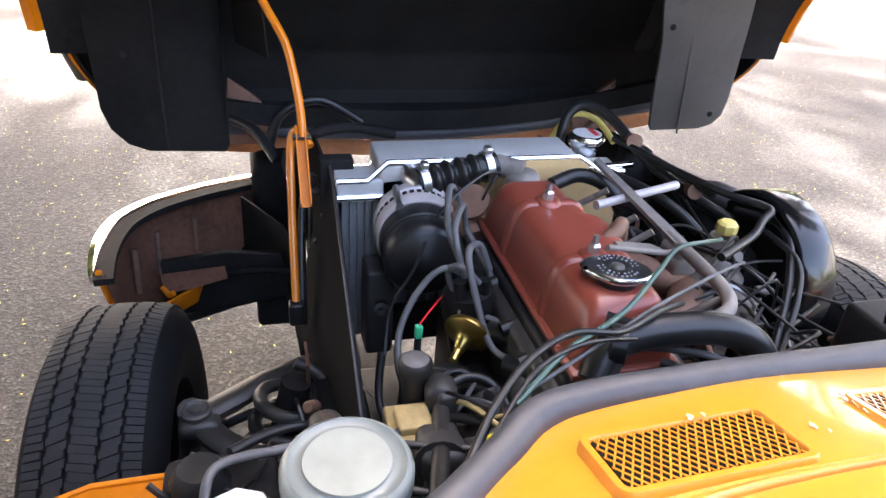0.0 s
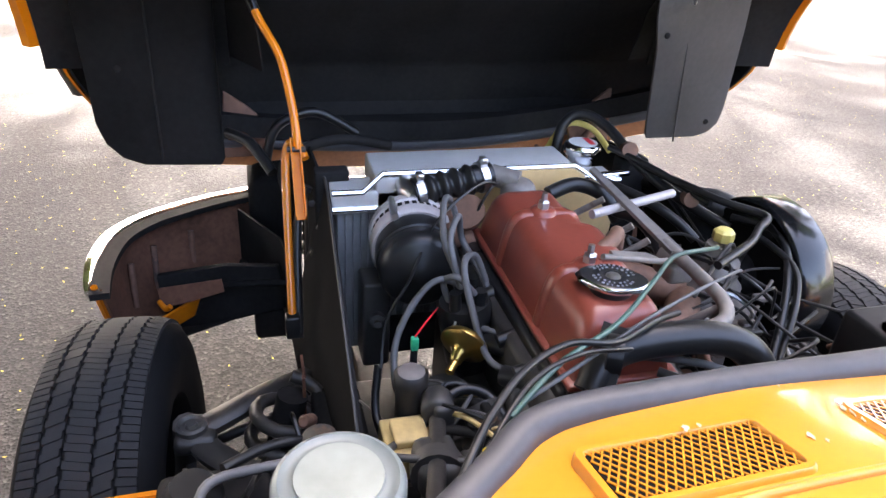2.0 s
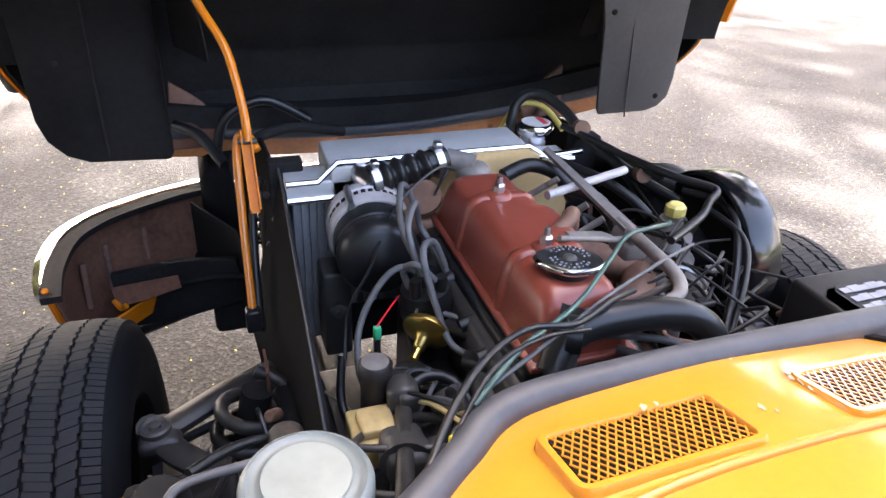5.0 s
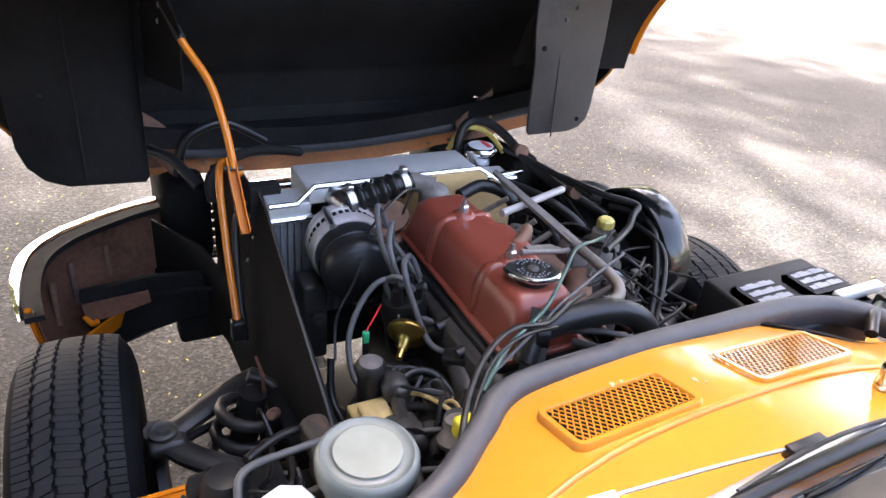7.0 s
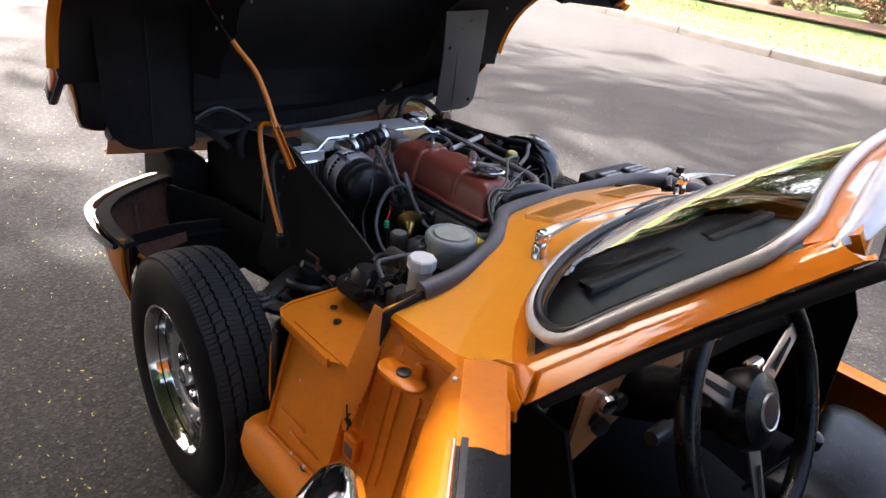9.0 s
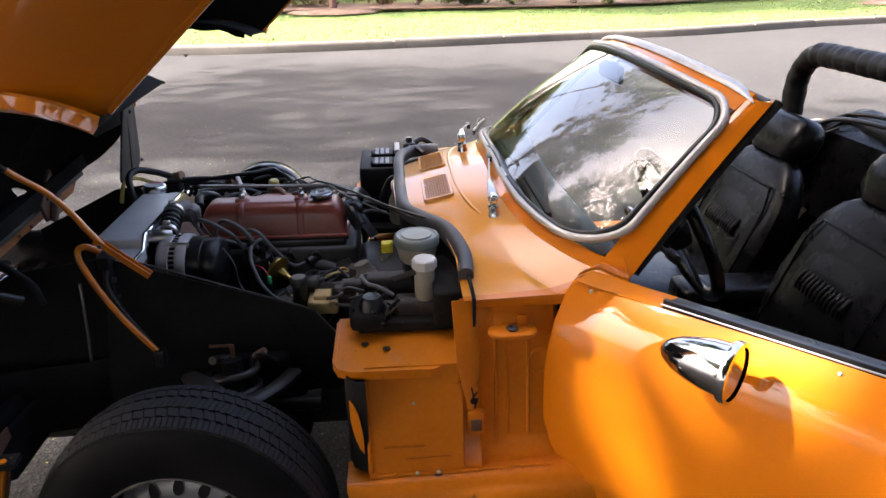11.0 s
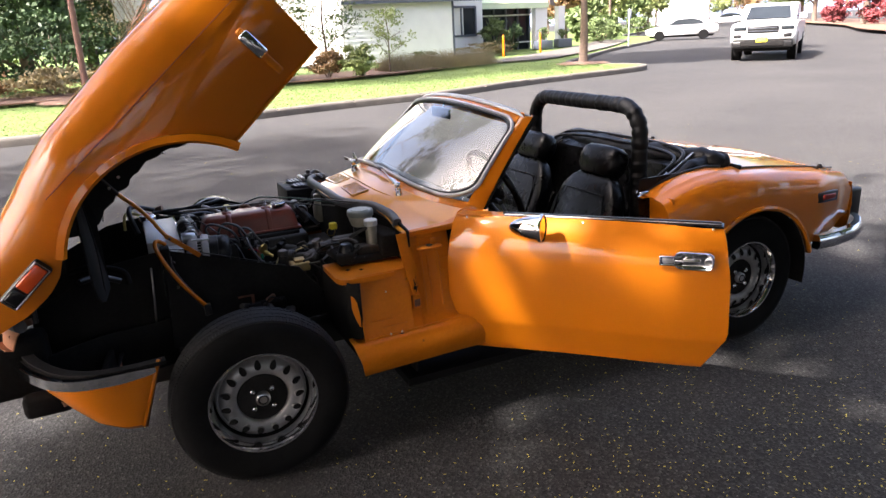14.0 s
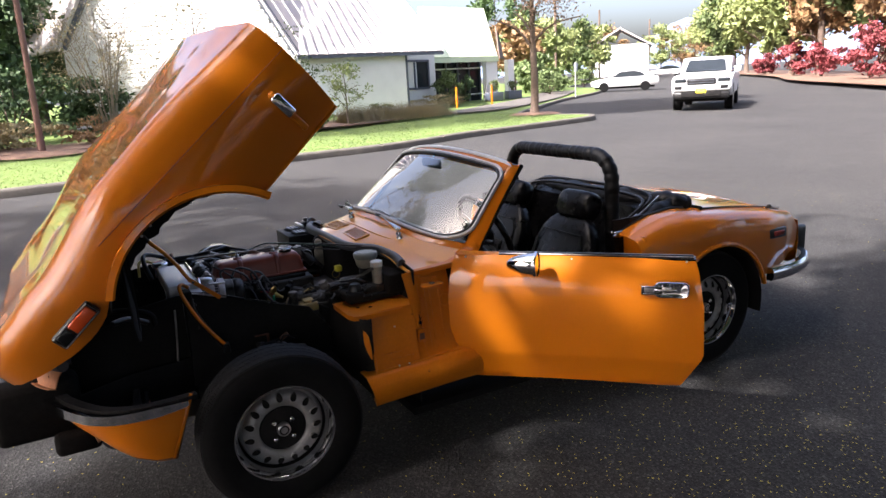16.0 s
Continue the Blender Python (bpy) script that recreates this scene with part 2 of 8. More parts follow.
TWIG = material("pale_twigs", (0.22, 0.18, 0.13), 0.9, var=0.3, scale=10, fine=60)
MULCH = material("bark_mulch", (0.14, 0.08, 0.05), 0.95, var=0.5, scale=6, fine=80, bump=0.6)
SIDING = material("pale_painted_siding", (0.64, 0.63, 0.6), 0.6, var=0.06, scale=2, fine=40)
METAL_ROOF = material("grey_metal_roof", (0.44, 0.405, 0.40), 0.5, metal=0.1, var=0.1, scale=1.5, fine=20)
GREEN_ROOF = material("pale_green_metal_roof", (0.52, 0.60, 0.42), 0.45, metal=0.2, var=0.08, scale=1.5)
TRIM = material("dark_trim_paint", (0.07, 0.08, 0.10), 0.5, var=0.15)
WHITE_PAINT = material("white_paint", (0.62, 0.62, 0.61), 0.4, var=0.05, coat=0.3)
RUST_POLE = material("rusty_brown_pole", (0.13, 0.06, 0.045), 0.6, var=0.25, scale=5, bump=0.1)
LEAF = {k: material(k + "_leaves", c, 0.6, var=0.45, scale=0.7, fine=9, spec=0.3) for k, c in dict(
    dark=(0.052, 0.088, 0.032), green=(0.085, 0.118, 0.040), light=(0.20, 0.235, 0.085), red=(0.21, 0.046, 0.050), brown=(0.20, 0.12, 0.055),
    straw=(0.30, 0.24, 0.12), bronze=(0.20, 0.13, 0.085)).items()}
POLLEN = material("yellow_catkins", (0.50, 0.40, 0.06), 0.8, var=0.3, scale=40)

# ---- building helpers ----
def group_thing(name, label, category, at=(0, 0, 0), **tags):
    e = new(name)
    e.location = at
    e.empty_display_size = 0.1
    return tagged(e, label, category, **tags)


def part(name, bm, mat, parent=None, label="", smooth=48):
    """Links a bmesh, in world coordinates, as one mesh object under a thing or part."""
    me = bpy.data.meshes.new(name)
    bmesh.ops.recalc_face_normals(bm, faces=bm.faces)
    for f in bm.faces:
        f.smooth = smooth > 0
    if smooth:
        lim = radians(smooth)
        for e in bm.edges:
            e.smooth = len(e.link_faces) == 2 and e.calc_face_angle(4) < lim
    bm.to_mesh(me)
    bm.free()
    for m in (mat if isinstance(mat, (list, tuple)) else [mat]):
        me.materials.append(m)
    ob = new(name, me)
    if parent:
        ob.parent = parent
        w, p = Matrix.Identity(4), parent
        while p:
            w = p.matrix_parent_inverse @ p.matrix_basis @ w
            p = p.parent
        ob.matrix_parent_inverse = w.inverted()
    if label:
        ob["label"] = label
    return ob


def box(x0, x1, y0, y1, z0, z1, bevel=0.0, bm=None, seg=2):
    out = bm or bmesh.new()
    vs = [out.verts.new((x, y, z)) for x in (x0, x1) for y in (y0, y1) for z in (z0, z1)]
    fs = [out.faces.new([vs[i] for i in q]) for q in ((0, 1, 3, 2), (4, 6, 7, 5), (0, 4, 5, 1), (2, 3, 7, 6), (0, 2, 6, 4), (1, 5, 7, 3))]
    if bevel:
        es = {e for f in fs for e in f.edges}
        bmesh.ops.bevel(out, geom=list(es), offset=bevel, segments=seg, affect="EDGES", profile=0.5)
    return out


def turned(bm, m):
    bmesh.ops.transform(bm, matrix=m, verts=bm.verts)
    return bm


def joined(*bms):
    out = bms[0]
    for b in bms[1:]:
        me = bpy.data.meshes.new("tmp")
        b.to_mesh(me)
        b.free()
        out.from_mesh(me)
        bpy.data.meshes.remove(me)
    return out


def basis(d):
    d = Vector(d).normalized()
    a = d.cross(Vector((0, 0, 1)) if abs(d.z) < 0.9 else Vector((1, 0, 0))).normalized()
    return a, d.cross(a), d


def lathe(profile, at=(0, 0, 0), axis=(0, 0, 1), seg=32, bm=None, caps=True):
    """profile: (radius, height) pairs, turned round axis at the place at."""
    out = bm or bmesh.new()
    a, b, d = basis(axis)
    o, rings = Vector(at), []
    for r, h in profile:
        if r < 1e-5:
            rings.append([out.verts.new(o + d * h)])
        else:
            rings.append([out.verts.new(o + d * h + (a * math.cos(k) + b * math.sin(k)) * r) for k in np.linspace(0, 2 * math.pi, seg, endpoint=False)])
    for p, q in zip(rings, rings[1:]):
        for i in range(seg):
            j = (i + 1) % seg
            vs = [p[i % len(p)], p[j % len(p)], q[j % len(q)], q[i % len(q)]]
            vs = list(dict.fromkeys(vs))
            if len(vs) > 2:
                out.faces.new(vs)
    if caps:
        for r in (rings[0], rings[-1]):
            if len(r) > 2:
                out.faces.new(r)
    return out


def cyl(p, q, r, r2=None, seg=20, bm=None, bevel=0.0):
    h = (Vector(q) - Vector(p)).length
    r2 = r if r2 is None else r2
    prof = [(r, 0), (r2, h)] if not bevel else [(r - bevel, 0), (r, bevel), (r2, h - bevel), (r2 - bevel, h)]
    return lathe(prof, p, Vector(q) - Vector(p), seg, bm)


def smooth_path(pts, n=8, closed=False):
    P = [Vector(p) for p in pts]
    out, k = [], len(P)
    for i in range(k if closed else k - 1):
        p0, p1, p2, p3 = (P[(i - 1) % k], P[i], P[(i + 1) % k], P[(i + 2) % k]) if closed else (P[max(i - 1, 0)], P[i], P[i + 1], P[min(i + 2, k - 1)])
        for s in range(n):
            t = s / n
            out.append(0.5 * (2 * p1 + (p2 - p0) * t + (2 * p0 - 5 * p1 + 4 * p2 - p3) * t * t + (3 * p1 - p0 - 3 * p2 + p3) * t ** 3))
    return out if closed else out + [P[-1]]


def sweep(path, section, closed=False, up=(0, 0, 1), bm=None, scales=None):
    """Sweeps a closed section of (side, up) pairs along a path."""
    out, rings, k = bm or bmesh.new(), [], len(path)
    U = Vector(up)
    side = None
    for i, p in enumerate(path):
        d = (path[(i + 1) % k] - path[i - 1]) if closed else path[min(i + 1, k - 1)] - path[max(i - 1, 0)]
        d.normalize()
        s = d.cross(U)
        if s.length < 0.2 and side is not None:
            s = side - d * side.dot(d)
        elif s.length < 1e-4:
            s = d.cross(Vector((1, 0, 0)))
        s.normalize()
        if side is not None and s.dot(side) < 0:
            s = -s
        side = s
        v = s.cross(d)
        f = scales[i] if scales else 1
        rings.append([out.verts.new(p + s * (a * f) + v * (b * f)) for a, b in section])
    for i in range(k if closed else k - 1):
        p, q = rings[i], rings[(i + 1) % k]
        for j in range(len(section)):
            j2 = (j + 1) % len(section)
            out.faces.new((p[j], p[j2], q[j2], q[j]))
    if not closed:
        out.faces.new(rings[0]), out.faces.new(rings[-1])
    return out


def circle(r, n=10, ry=None):
    return [(r * math.cos(2 * math.pi * i / n), (ry or r) * math.sin(2 * math.pi * i / n)) for i in range(n)]


def tube(pts, r, n=10, smooth=6, bm=None, closed=False, scales=None):
    return sweep(smooth_path(pts, smooth, closed) if smooth else [Vector(p) for p in pts], circle(r, n), closed, bm=bm, scales=scales)


def plate(pts, thick, bm=None, bevel=0.0):
    """A flat polygon in space, thickened along its normal."""
    out = bmesh.new()
    vs = [out.verts.new(p) for p in pts]
    f = out.faces.new(vs)
    f.normal_update()
    nrm = f.normal * thick
    r = bmesh.ops.extrude_face_region(out, geom=[f])
    bmesh.ops.translate(out, vec=nrm, verts=[v for v in r["geom"] if isinstance(v, bmesh.types.BMVert)])
    if bevel:
        bmesh.ops.bevel(out, geom=out.edges[:], offset=bevel, segments=2, affect="EDGES", profile=0.5)
    return joined(bm, out) if bm else out


def grid(rows, thick=0.0, closed_v=False, bm=None):
    """A sheet through rows of points; thick: solid by that much against its normal."""
    out = bm or bmesh.new()
    V = [[out.verts.new(p) for p in r] for r in rows]
    n = len(V[0])
    for i in range(len(V) - 1):
        for j in range(n if closed_v else n - 1):
            vs = list(dict.fromkeys((V[i][j], V[i][(j + 1) % n], V[i + 1][(j + 1) % n], V[i + 1][j])))
            if len(vs) > 2:
                out.faces.new(vs)
    if thick:
        bmesh.ops.recalc_face_normals(out, faces=out.faces)
        bmesh.ops.solidify(out, geom=out.faces[:], thickness=thick)
    return out


def pill_plate(at, half, r, thick):
    """A flat plate with round ends along x, its top facing up."""
    x, y, z = at
    pts = [(x + sg * (half - r) + sg * r * math.cos(t), y + sg * r * math.sin(t), z) for sg in (1, -1) for t in np.linspace(-math.pi / 2, math.pi / 2, 9)]
    return plate(pts, thick, bevel=.002)


def lerp(a, b, t):
    return a + (b - a) * t


def table(x, *knots):
    """Smooth value at x of a curve through (x, value) knots in rising x."""
    if x <= knots[0][0]:
        return knots[0][1]
    for (xa, a), (xb, b) in zip(knots, knots[1:]):
        if x <= xb:
            t = (x - xa) / (xb - xa)
            return lerp(a, b, t * t * (3 - 2 * t))
    return knots[-1][1]


def line(x, *knots):
    return float(np.interp(x, [k[0] for k in knots], [k[1] for k in knots]))

# ---- ground ----
KERB = [(60, -26, 0), (30, -17.5, 0), (14, -12.6, 0), (7, -10.7, 0), (2.5, -9.95, 0), (-1.0, -10.3, 0), (-3.6, -10.85, 0), (-6.0, -11.2, 0), (-9.0, -12.3, 0),
        (-12.4, -13.1, 0), (-13.7, -13.6, 0), (-14.2, -14.4, 0), (-14.0, -15.6, 0), (-13.9, -17.6, 0), (-16.5, -20.4, 0), (-22.6, -26.2, 0), (-31, -33, 0), (-38, -41, 0), (-44, -52, 0), (-60, -66, 0)]
ground = part("ground", grid([[(x, y, 0) for y in (-900, -60, -20, 0, 20, 900)] for x in (-900, -60, -20, 0, 20, 900)]), ASPHALT, smooth=0)
tagged(ground, "grey asphalt road with pale stone chips and fallen yellow catkins", "road", kind="structure")
kerb_path = smooth_path(KERB, 6)
kerb = part("kerb", sweep(kerb_path, [(-.085, -.02), (.085, -.02), (.08, .11), (.045, .13), (-.05, .135), (-.085, .12)]), CONCRETE)
tagged(kerb, "weathered concrete kerb along the lawn", "kerb", kind="structure")
lawn_rows = []
for i, p in enumerate(kerb_path):
    d = kerb_path[min(i + 1, len(kerb_path) - 1)] - kerb_path[max(i - 1, 0)]
    lawn_rows.append(p)
bm = bmesh.new()
edge = [bm.verts.new((p.x, p.y, 0.125)) for p in lawn_rows]
far = [bm.verts.new((p.x * 1.0 - 2 + 0.1 * (p.x + 10), p.y - 90, 0.9)) for p in lawn_rows]
bm.faces.new(edge + far[::-1])
bmesh.ops.triangulate(bm, faces=bm.faces[:])
lawn = part("lawn", bm, GRASS, smooth=0)
tagged(lawn, "mown bright green lawn beside the road", "lawn", kind="structure")

# kerb stones on their bed, with open joints
run, stones, stone_rng = 0.0, [[]], random.Random(8)
for p, q in zip(kerb_path, kerb_path[1:]):
    n_ = max(1, int((q - p).length / .3))
    for k in range(n_):
        if abs(p.x) < 34:
            stones[-1].append(p.lerp(q, k / n_))
            run += (q - p).length / n_
            if run > 1.5:
                stones[-1].append(p.lerp(q, (k + .9) / n_))
                stones.append([])
                run = 0.0
for st in stones:
    if len(st) > 2:
        up = Vector((0, 0, stone_rng.uniform(-.006, .006)))
        part("kerb_stone", sweep([v + up for v in st], [(-.09, -.02), (.09, -.02), (.088, .10), (.078, .13), (.05, .146), (-.05, .15), (-.09, .136)]), CONCRETE, kerb)

# ---- the car: x forward, y to its left, the front axle over the origin ----
car = group_thing("car", "orange two-seat roadster with its front-hinged bonnet and driver's door open", "car")

# body shell behind the doors
def rear_section(x):
    w = line(x, (-2.90, .575), (-2.82, .60), (-2.7, .655), (-2.55, .695), (-2.1, .735), (-1.6, .728))
    zc = line(x, (-2.90, .60), (-2.86, .655), (-2.6, .705), (-2.3, .748), (-1.95, .783), (-1.82, .772), (-1.72, .748), (-1.6, .705))
    yc = line(x, (-2.90, .50), (-2.86, .53), (-2.6, .60), (-2.1, .64), (-1.6, .635))
    dx = x + 2.108
    zb = line(x, (-2.9, .44), (-2.76, .425), (-2.47, .385), (-2.44, .36), (-2.40, .30), (-1.8, .22), (-1.6, .205))
    if abs(dx) < .335:
        zb = max(zb, .285 + math.sqrt(.335 ** 2 - dx ** 2))
    pts = []
    zm = .56
    for k in range(9):
        z = lerp(min(zb, zm - .01) if zb < zm else zb, max(zm, zb + .005), k / 8)
        pts.append((x, w - .055 * max(0, (zm - z) / .3) ** 2, z))
    z0 = max(zm, zb + .005)
    for k in range(1, 11):
        a = math.pi / 2 * k / 10
        pts.append((x, yc + (w - yc) * math.cos(a) ** .75, z0 + (zc - z0) * math.sin(a) ** .8))
    return pts, yc, zc

xs = sorted({round(v, 3) for v in [*np.linspace(-1.62, -2.90, 40), *(-2.108 + .335 * np.cos(np.linspace(0, math.pi, 22)))]}, reverse=True)
rows, deck = [], []
for x in xs:
    pts, yc, zc = rear_section(x)
    lip = table(x, (-2.12, 0.0), (-2.02, .555), (-1.6, .555))
    inner = [(x, lerp(yc, lip, t), zc + .004 + (.035 if lip < .3 else .004) * (1 - (1 - t) ** 2) * (1 if x > -2.7 else max(0, (x + 2.9) / .2))) for t in (.06, .15, .3, .5, .75, 1)]
    rows.append(pts + inner)
for side in (1, -1):
    part("rear_quarter", grid([[(x, y * side, z) for x, y, z in r] for r in rows], .006), ORANGE, car, "orange rear wing and deck" if side == 1 else "")
tail = [[(-2.9 - .02 * math.sin(v * math.pi), y, lerp(.36, .605, v)) for y in np.linspace(-.575, .575, 13)] for v in np.linspace(0, 1, 5)]
part("tail_panel", grid(tail, .006), ORANGE, car)
for side in (1, -1):
    seam = [Vector((x, (rear_section(x)[1] - .035) * side, rear_section(x)[2] + .011)) for x in np.linspace(-2.1, -2.84, 14)]
    part("boot_seam", sweep(seam, circle(.0035, 6)), RUBBER, car)
    part("boot_buffer", lathe([(.012, 0), (.014, .008), (.008, .02), (0, .022)], (-2.66, .57 * side, .70), (0, 0, 1), 14), RUBBER, car)
    lipm = [Vector((x, .555 * side, rear_section(x)[2] + .012)) for x in np.linspace(-1.64, -2.04, 6)] + [Vector((-2.10, .46 * side, .80)), Vector((-2.13, .3 * side, .812)), Vector((-2.14, 0, .815))]
    part("cockpit_trim", sweep(smooth_path(lipm, 3), circle(.006, 8)), RUBBER, car)
    lp = [Vector((-2.108 + .335 * math.cos(a), (.735 - .002) * side, .285 + .335 * math.sin(a))) for a in np.linspace(-.02, math.pi - .26, 26)]
    part("arch_lip", sweep(lp, [(-.012, -.006), (.006, -.01), (.01, .004), (.0, .012), (-.012, .008)], up=(0, 1, 0)), ORANGE, car)
    part("inner_arch", grid([[(-2.108 + r * math.cos(a), y * side, .285 + r * math.sin(a)) for a in np.linspace(-.2, math.pi + .2, 22)] for r, y in ((.33, .72), (.335, .44), (.03, .44))], .004), BLACK, car)
    part("side_reflector", box(-2.635, -2.50, .683 * side - .006, .683 * side + .016, .575, .625, .006), RUBBER, car)
    part("reflector_lens", box(-2.615, -2.535, .683 * side - .0, .683 * side + .021, .587, .613, .004), DARK_RED, car, "dark red reflector lens")

# rear bumper with rubber overriders
bp = [(-2.52, .70, .395), (-2.66, .70, .395), (-2.82, .675, .40), (-2.93, .60, .405), (-2.975, .45, .41), (-2.985, .2, .41), (-2.985, 0, .41)]
bp = bp + [(x, -y, z) for x, y, z in bp[-2::-1]]
rear_bumper = part("rear_bumper", sweep(smooth_path(bp, 5), [(-.02, -.035), (.012, -.036), (.024, -.015), (.024, .012), (.010, .032), (-.02, .03)]), CHROME, car, "chrome rear bumper")
for side in (1, -1):
    part("overrider", box(-3.10, -2.96, .46 * side - .045, .46 * side + .045, .34, .54, .018), RUBBER, rear_bumper, "black rubber overrider")

# sills, floor and the panels ahead of the door
for side in (1, -1):
    sec = [(.60, .278), (.652, .272), (.672, .283), (.688, .33), (.690, .36), (.676, .392), (.66, .400), (.60, .402)]
    part("sill", grid([[(x + (lerp(-.045, 0, i / 5) if i < 5 else 0) * (1 if x > -.35 else 0), y * side, z + .012 * min(1, max(0, (-.32 - x) / .37))) for i, (y, z) in enumerate(sec)] for x in (-.316, -.37, -.5, -.72, -1.2, -1.70)], .004), ORANGE_WORN, car, "orange sill with spot-welded seam")
    post = [[(x, (lerp(.652, .604, v) if x > -.545 else line(lerp(.404, .735, v), (.404, .652), (.43, .628), (.49, .614), (.68, .583), (.735, .558))) * side, lerp(.404, .735 if x < -.545 else .622, v)) for v in np.linspace(0, 1, 8)] for x in (-.360, -.40, -.45, -.53, -.544, -.546, -.58)]
    panel = part("wing_support_panel", grid(post, .004), ORANGE_WORN, car, "orange inner panel below the cowl")
    def post_y(z):
        return line(z, (.404, .652), (.43, .630), (.49, .616), (.68, .583), (.735, .558))
    hinge_post = [[(x, (post_y(z) - d) * side, z) for z in (.404, .415, .43, .46, .49, .55, .62, .68, .738)] for x, d in ((-.58, 0), (-.588, .007), (-.60, .009), (-.68, .010), (-.716, .012), (-.728, .016), (-.742, .05))]
    part("hinge_post", grid(hinge_post, .004), ORANGE_WORN, car, "orange door hinge post")
    shelf = [(-.312, .598), (-.302, .58), (-.300, .40), (-.58, .40), (-.58, .59), (-.515, .60), (-.49, .615), (-.33, .612)]
    shelf_ob = part("bulkhead_shelf", plate([(x, y * side, .619) for x, y in shelf], .004), ORANGE_WORN, car, "orange bulkhead shelf with drilled holes")
    part("shelf_lip", sweep([Vector((x, y * side, .616)) for x, y in ((-.300, .42), (-.301, .575), (-.312, .602), (-.335, .613), (-.40, .615), (-.487, .616))], [(-.003, -.012), (.003, -.012), (.003, .006), (-.003, .006)]), ORANGE_WORN, shelf_ob)
    part("gusset", plate([(-.530, .566 * side, .735), (-.572, .564 * side, .735), (-.580, .606 * side, .62), (-.568, .626 * side, .53), (-.556, .630 * side, .53), (-.535, .618 * side, .62)], .004), ORANGE_WORN, panel, "tapered orange gusset")
    if side > 0:
        for hx, hy in ((-.402, .54), (-.359, .519)):
            part("drain_hole", lathe([(.0075, 0), (.0075, .001)], (hx, hy, .6235), (0, 0, 1), 14), BLACK, shelf_ob)
        part("grommet", lathe([(.016, 0), (.016, .004), (.008, .005), (0, .003)], (-.493, .646, .404), (0, .15, 1), 18), RUBBER, panel, "black rubber grommet")
        br = part("hinge_bracket", pill_plate((-.643, .592, .674), .047, .024, .008), ORANGE_WORN, panel, "orange rounded bracket")
        part("rubber_buffer", lathe([(.0115, 0), (.012, .003), (.007, .005), (.005, .002), (0, .002)], (-.643, .590, .682), (0, 0, 1), 16), GREASE, br)
        part("bracket_stop", box(-.672, -.655, .571, .580, .680, .704, .002), ORANGE_WORN, br)
        part("recess_clip", box(-.588, -.554, .606, .625, .470, .520, .004), ORANGE_WORN, panel)
        part("clip_slot", box(-.582, -.560, .618, .627, .478, .505, .002), RUSTY, panel)
        for sx, sz, ang in ((-.565, .59, 60), (-.57, .575, 75), (-.563, .60, 100)):
            part("rust_crack", turned(box(-.012, .012, -.0008, .0008, -.0015, .0015), Matrix.Translation((sx, .628, sz - .03)) @ Matrix.Rotation(radians(ang), 4, "Y")), BLACK, panel)
        for k in range(9):
            part("spot_weld", lathe([(.004, 0), (.003, .0012), (0, .0015)], (lerp(-.37, -.70, k / 8), .658, .412), (0, .9, .45), 8), STEEL if k in (2, 3) else ORANGE_WORN, panel)
        part("weld_seam", sweep([Vector((x, .655, .405 + .008 * min(1, max(0, (-.32 - x) / .37)))) for x in (-.36, -.5, -.72)], circle(.004, 6)), ORANGE_WORN, panel)
        part("rib", box(-.47, -.39, .6425, .6465, .462, .466, .0015), ORANGE_WORN, panel)
        part("rib", box(-.52, -.43, .6455, .6495, .437, .441, .0015), ORANGE_WORN, panel)
        for rx, z0, z1 in ((-.612, .44, .70), (-.634, .46, .65), (-.676, .46, .65)):
            part("rib", sweep([Vector((rx, post_y(z) - .009, z)) for z in np.linspace(z0, z1, 7)], circle(.0035, 6)), ORANGE_WORN, panel)
    part("splash_edge", grid([[(x, y * side, z) for z in (.41, .5, .612)] for x, y in ((-.362, .642), (-.345, .640), (-.330, .628), (-.320, .595), (-.318, .50), (-.318, .40), (-.318, .30))], .004), BLACK, car, "black inner splash panel with bare orange patches")
    if side > 0:
        part("bare_patch", grid([[(x, y + .0035, lerp(z0, z1, v)) for v in (0, .33, .66, 1)] for x, y, z0, z1 in ((-.352, .642, .455, .495), (-.345, .640, .465, .545), (-.336, .635, .49, .565), (-.329, .628, .525, .57))], .002), ORANGE_WORN, car, "patch of bare orange paint")
        part("front_flange", sweep([Vector((-.362, .652, .412)), Vector((-.362, .630, .52)), Vector((-.362, .607, .612))], circle(.004, 6)), ORANGE_WORN, panel)
        part("panel_pressing", box(-.665, -.605, .555, .567, .708, .728, .003), ORANGE_WORN, panel)
        part("panel_dimple", lathe([(.030, 0), (.027, .004), (.022, .005), (.020, .002), (0, .002)], (-.700, .583, .605), (0, 1, .17), 20), ORANGE_WORN, panel)
        part("panel_dimple", lathe([(.016, 0), (.013, .004), (0, .005)], (-.690, .604, .47), (0, 1, .2), 16), ORANGE_WORN, panel)
        part("panel_hole", lathe([(.007, 0), (.007, .002)], (-.566, .624, .548), (0, 1, .1), 10), BLACK, panel)
        part("panel_hole", lathe([(.003, 0), (.003, .002)], (-.45, .644, .565), (0, 1, .1), 8), STEEL, panel)
floor_bm = box(-2.0, -.52, -.62, .62, .17, .20)
part("floor_pan", floor_bm, CARPET, car)
for side in (1, -1):
    part("footwell_front", plate([(-.37, .16 * side, .29), (-.37, .60 * side, .29), (-.345, .60 * side, .41), (-.345, .16 * side, .41)], .006), BLACK, car, "black front wall of the footwell")
part("rear_bulkhead", grid([[(-1.98, y, .2), (-2.02, y, .55), (-2.1, y, .79)] for y in (-.62, 0, .62)], .01), CARPET, car)
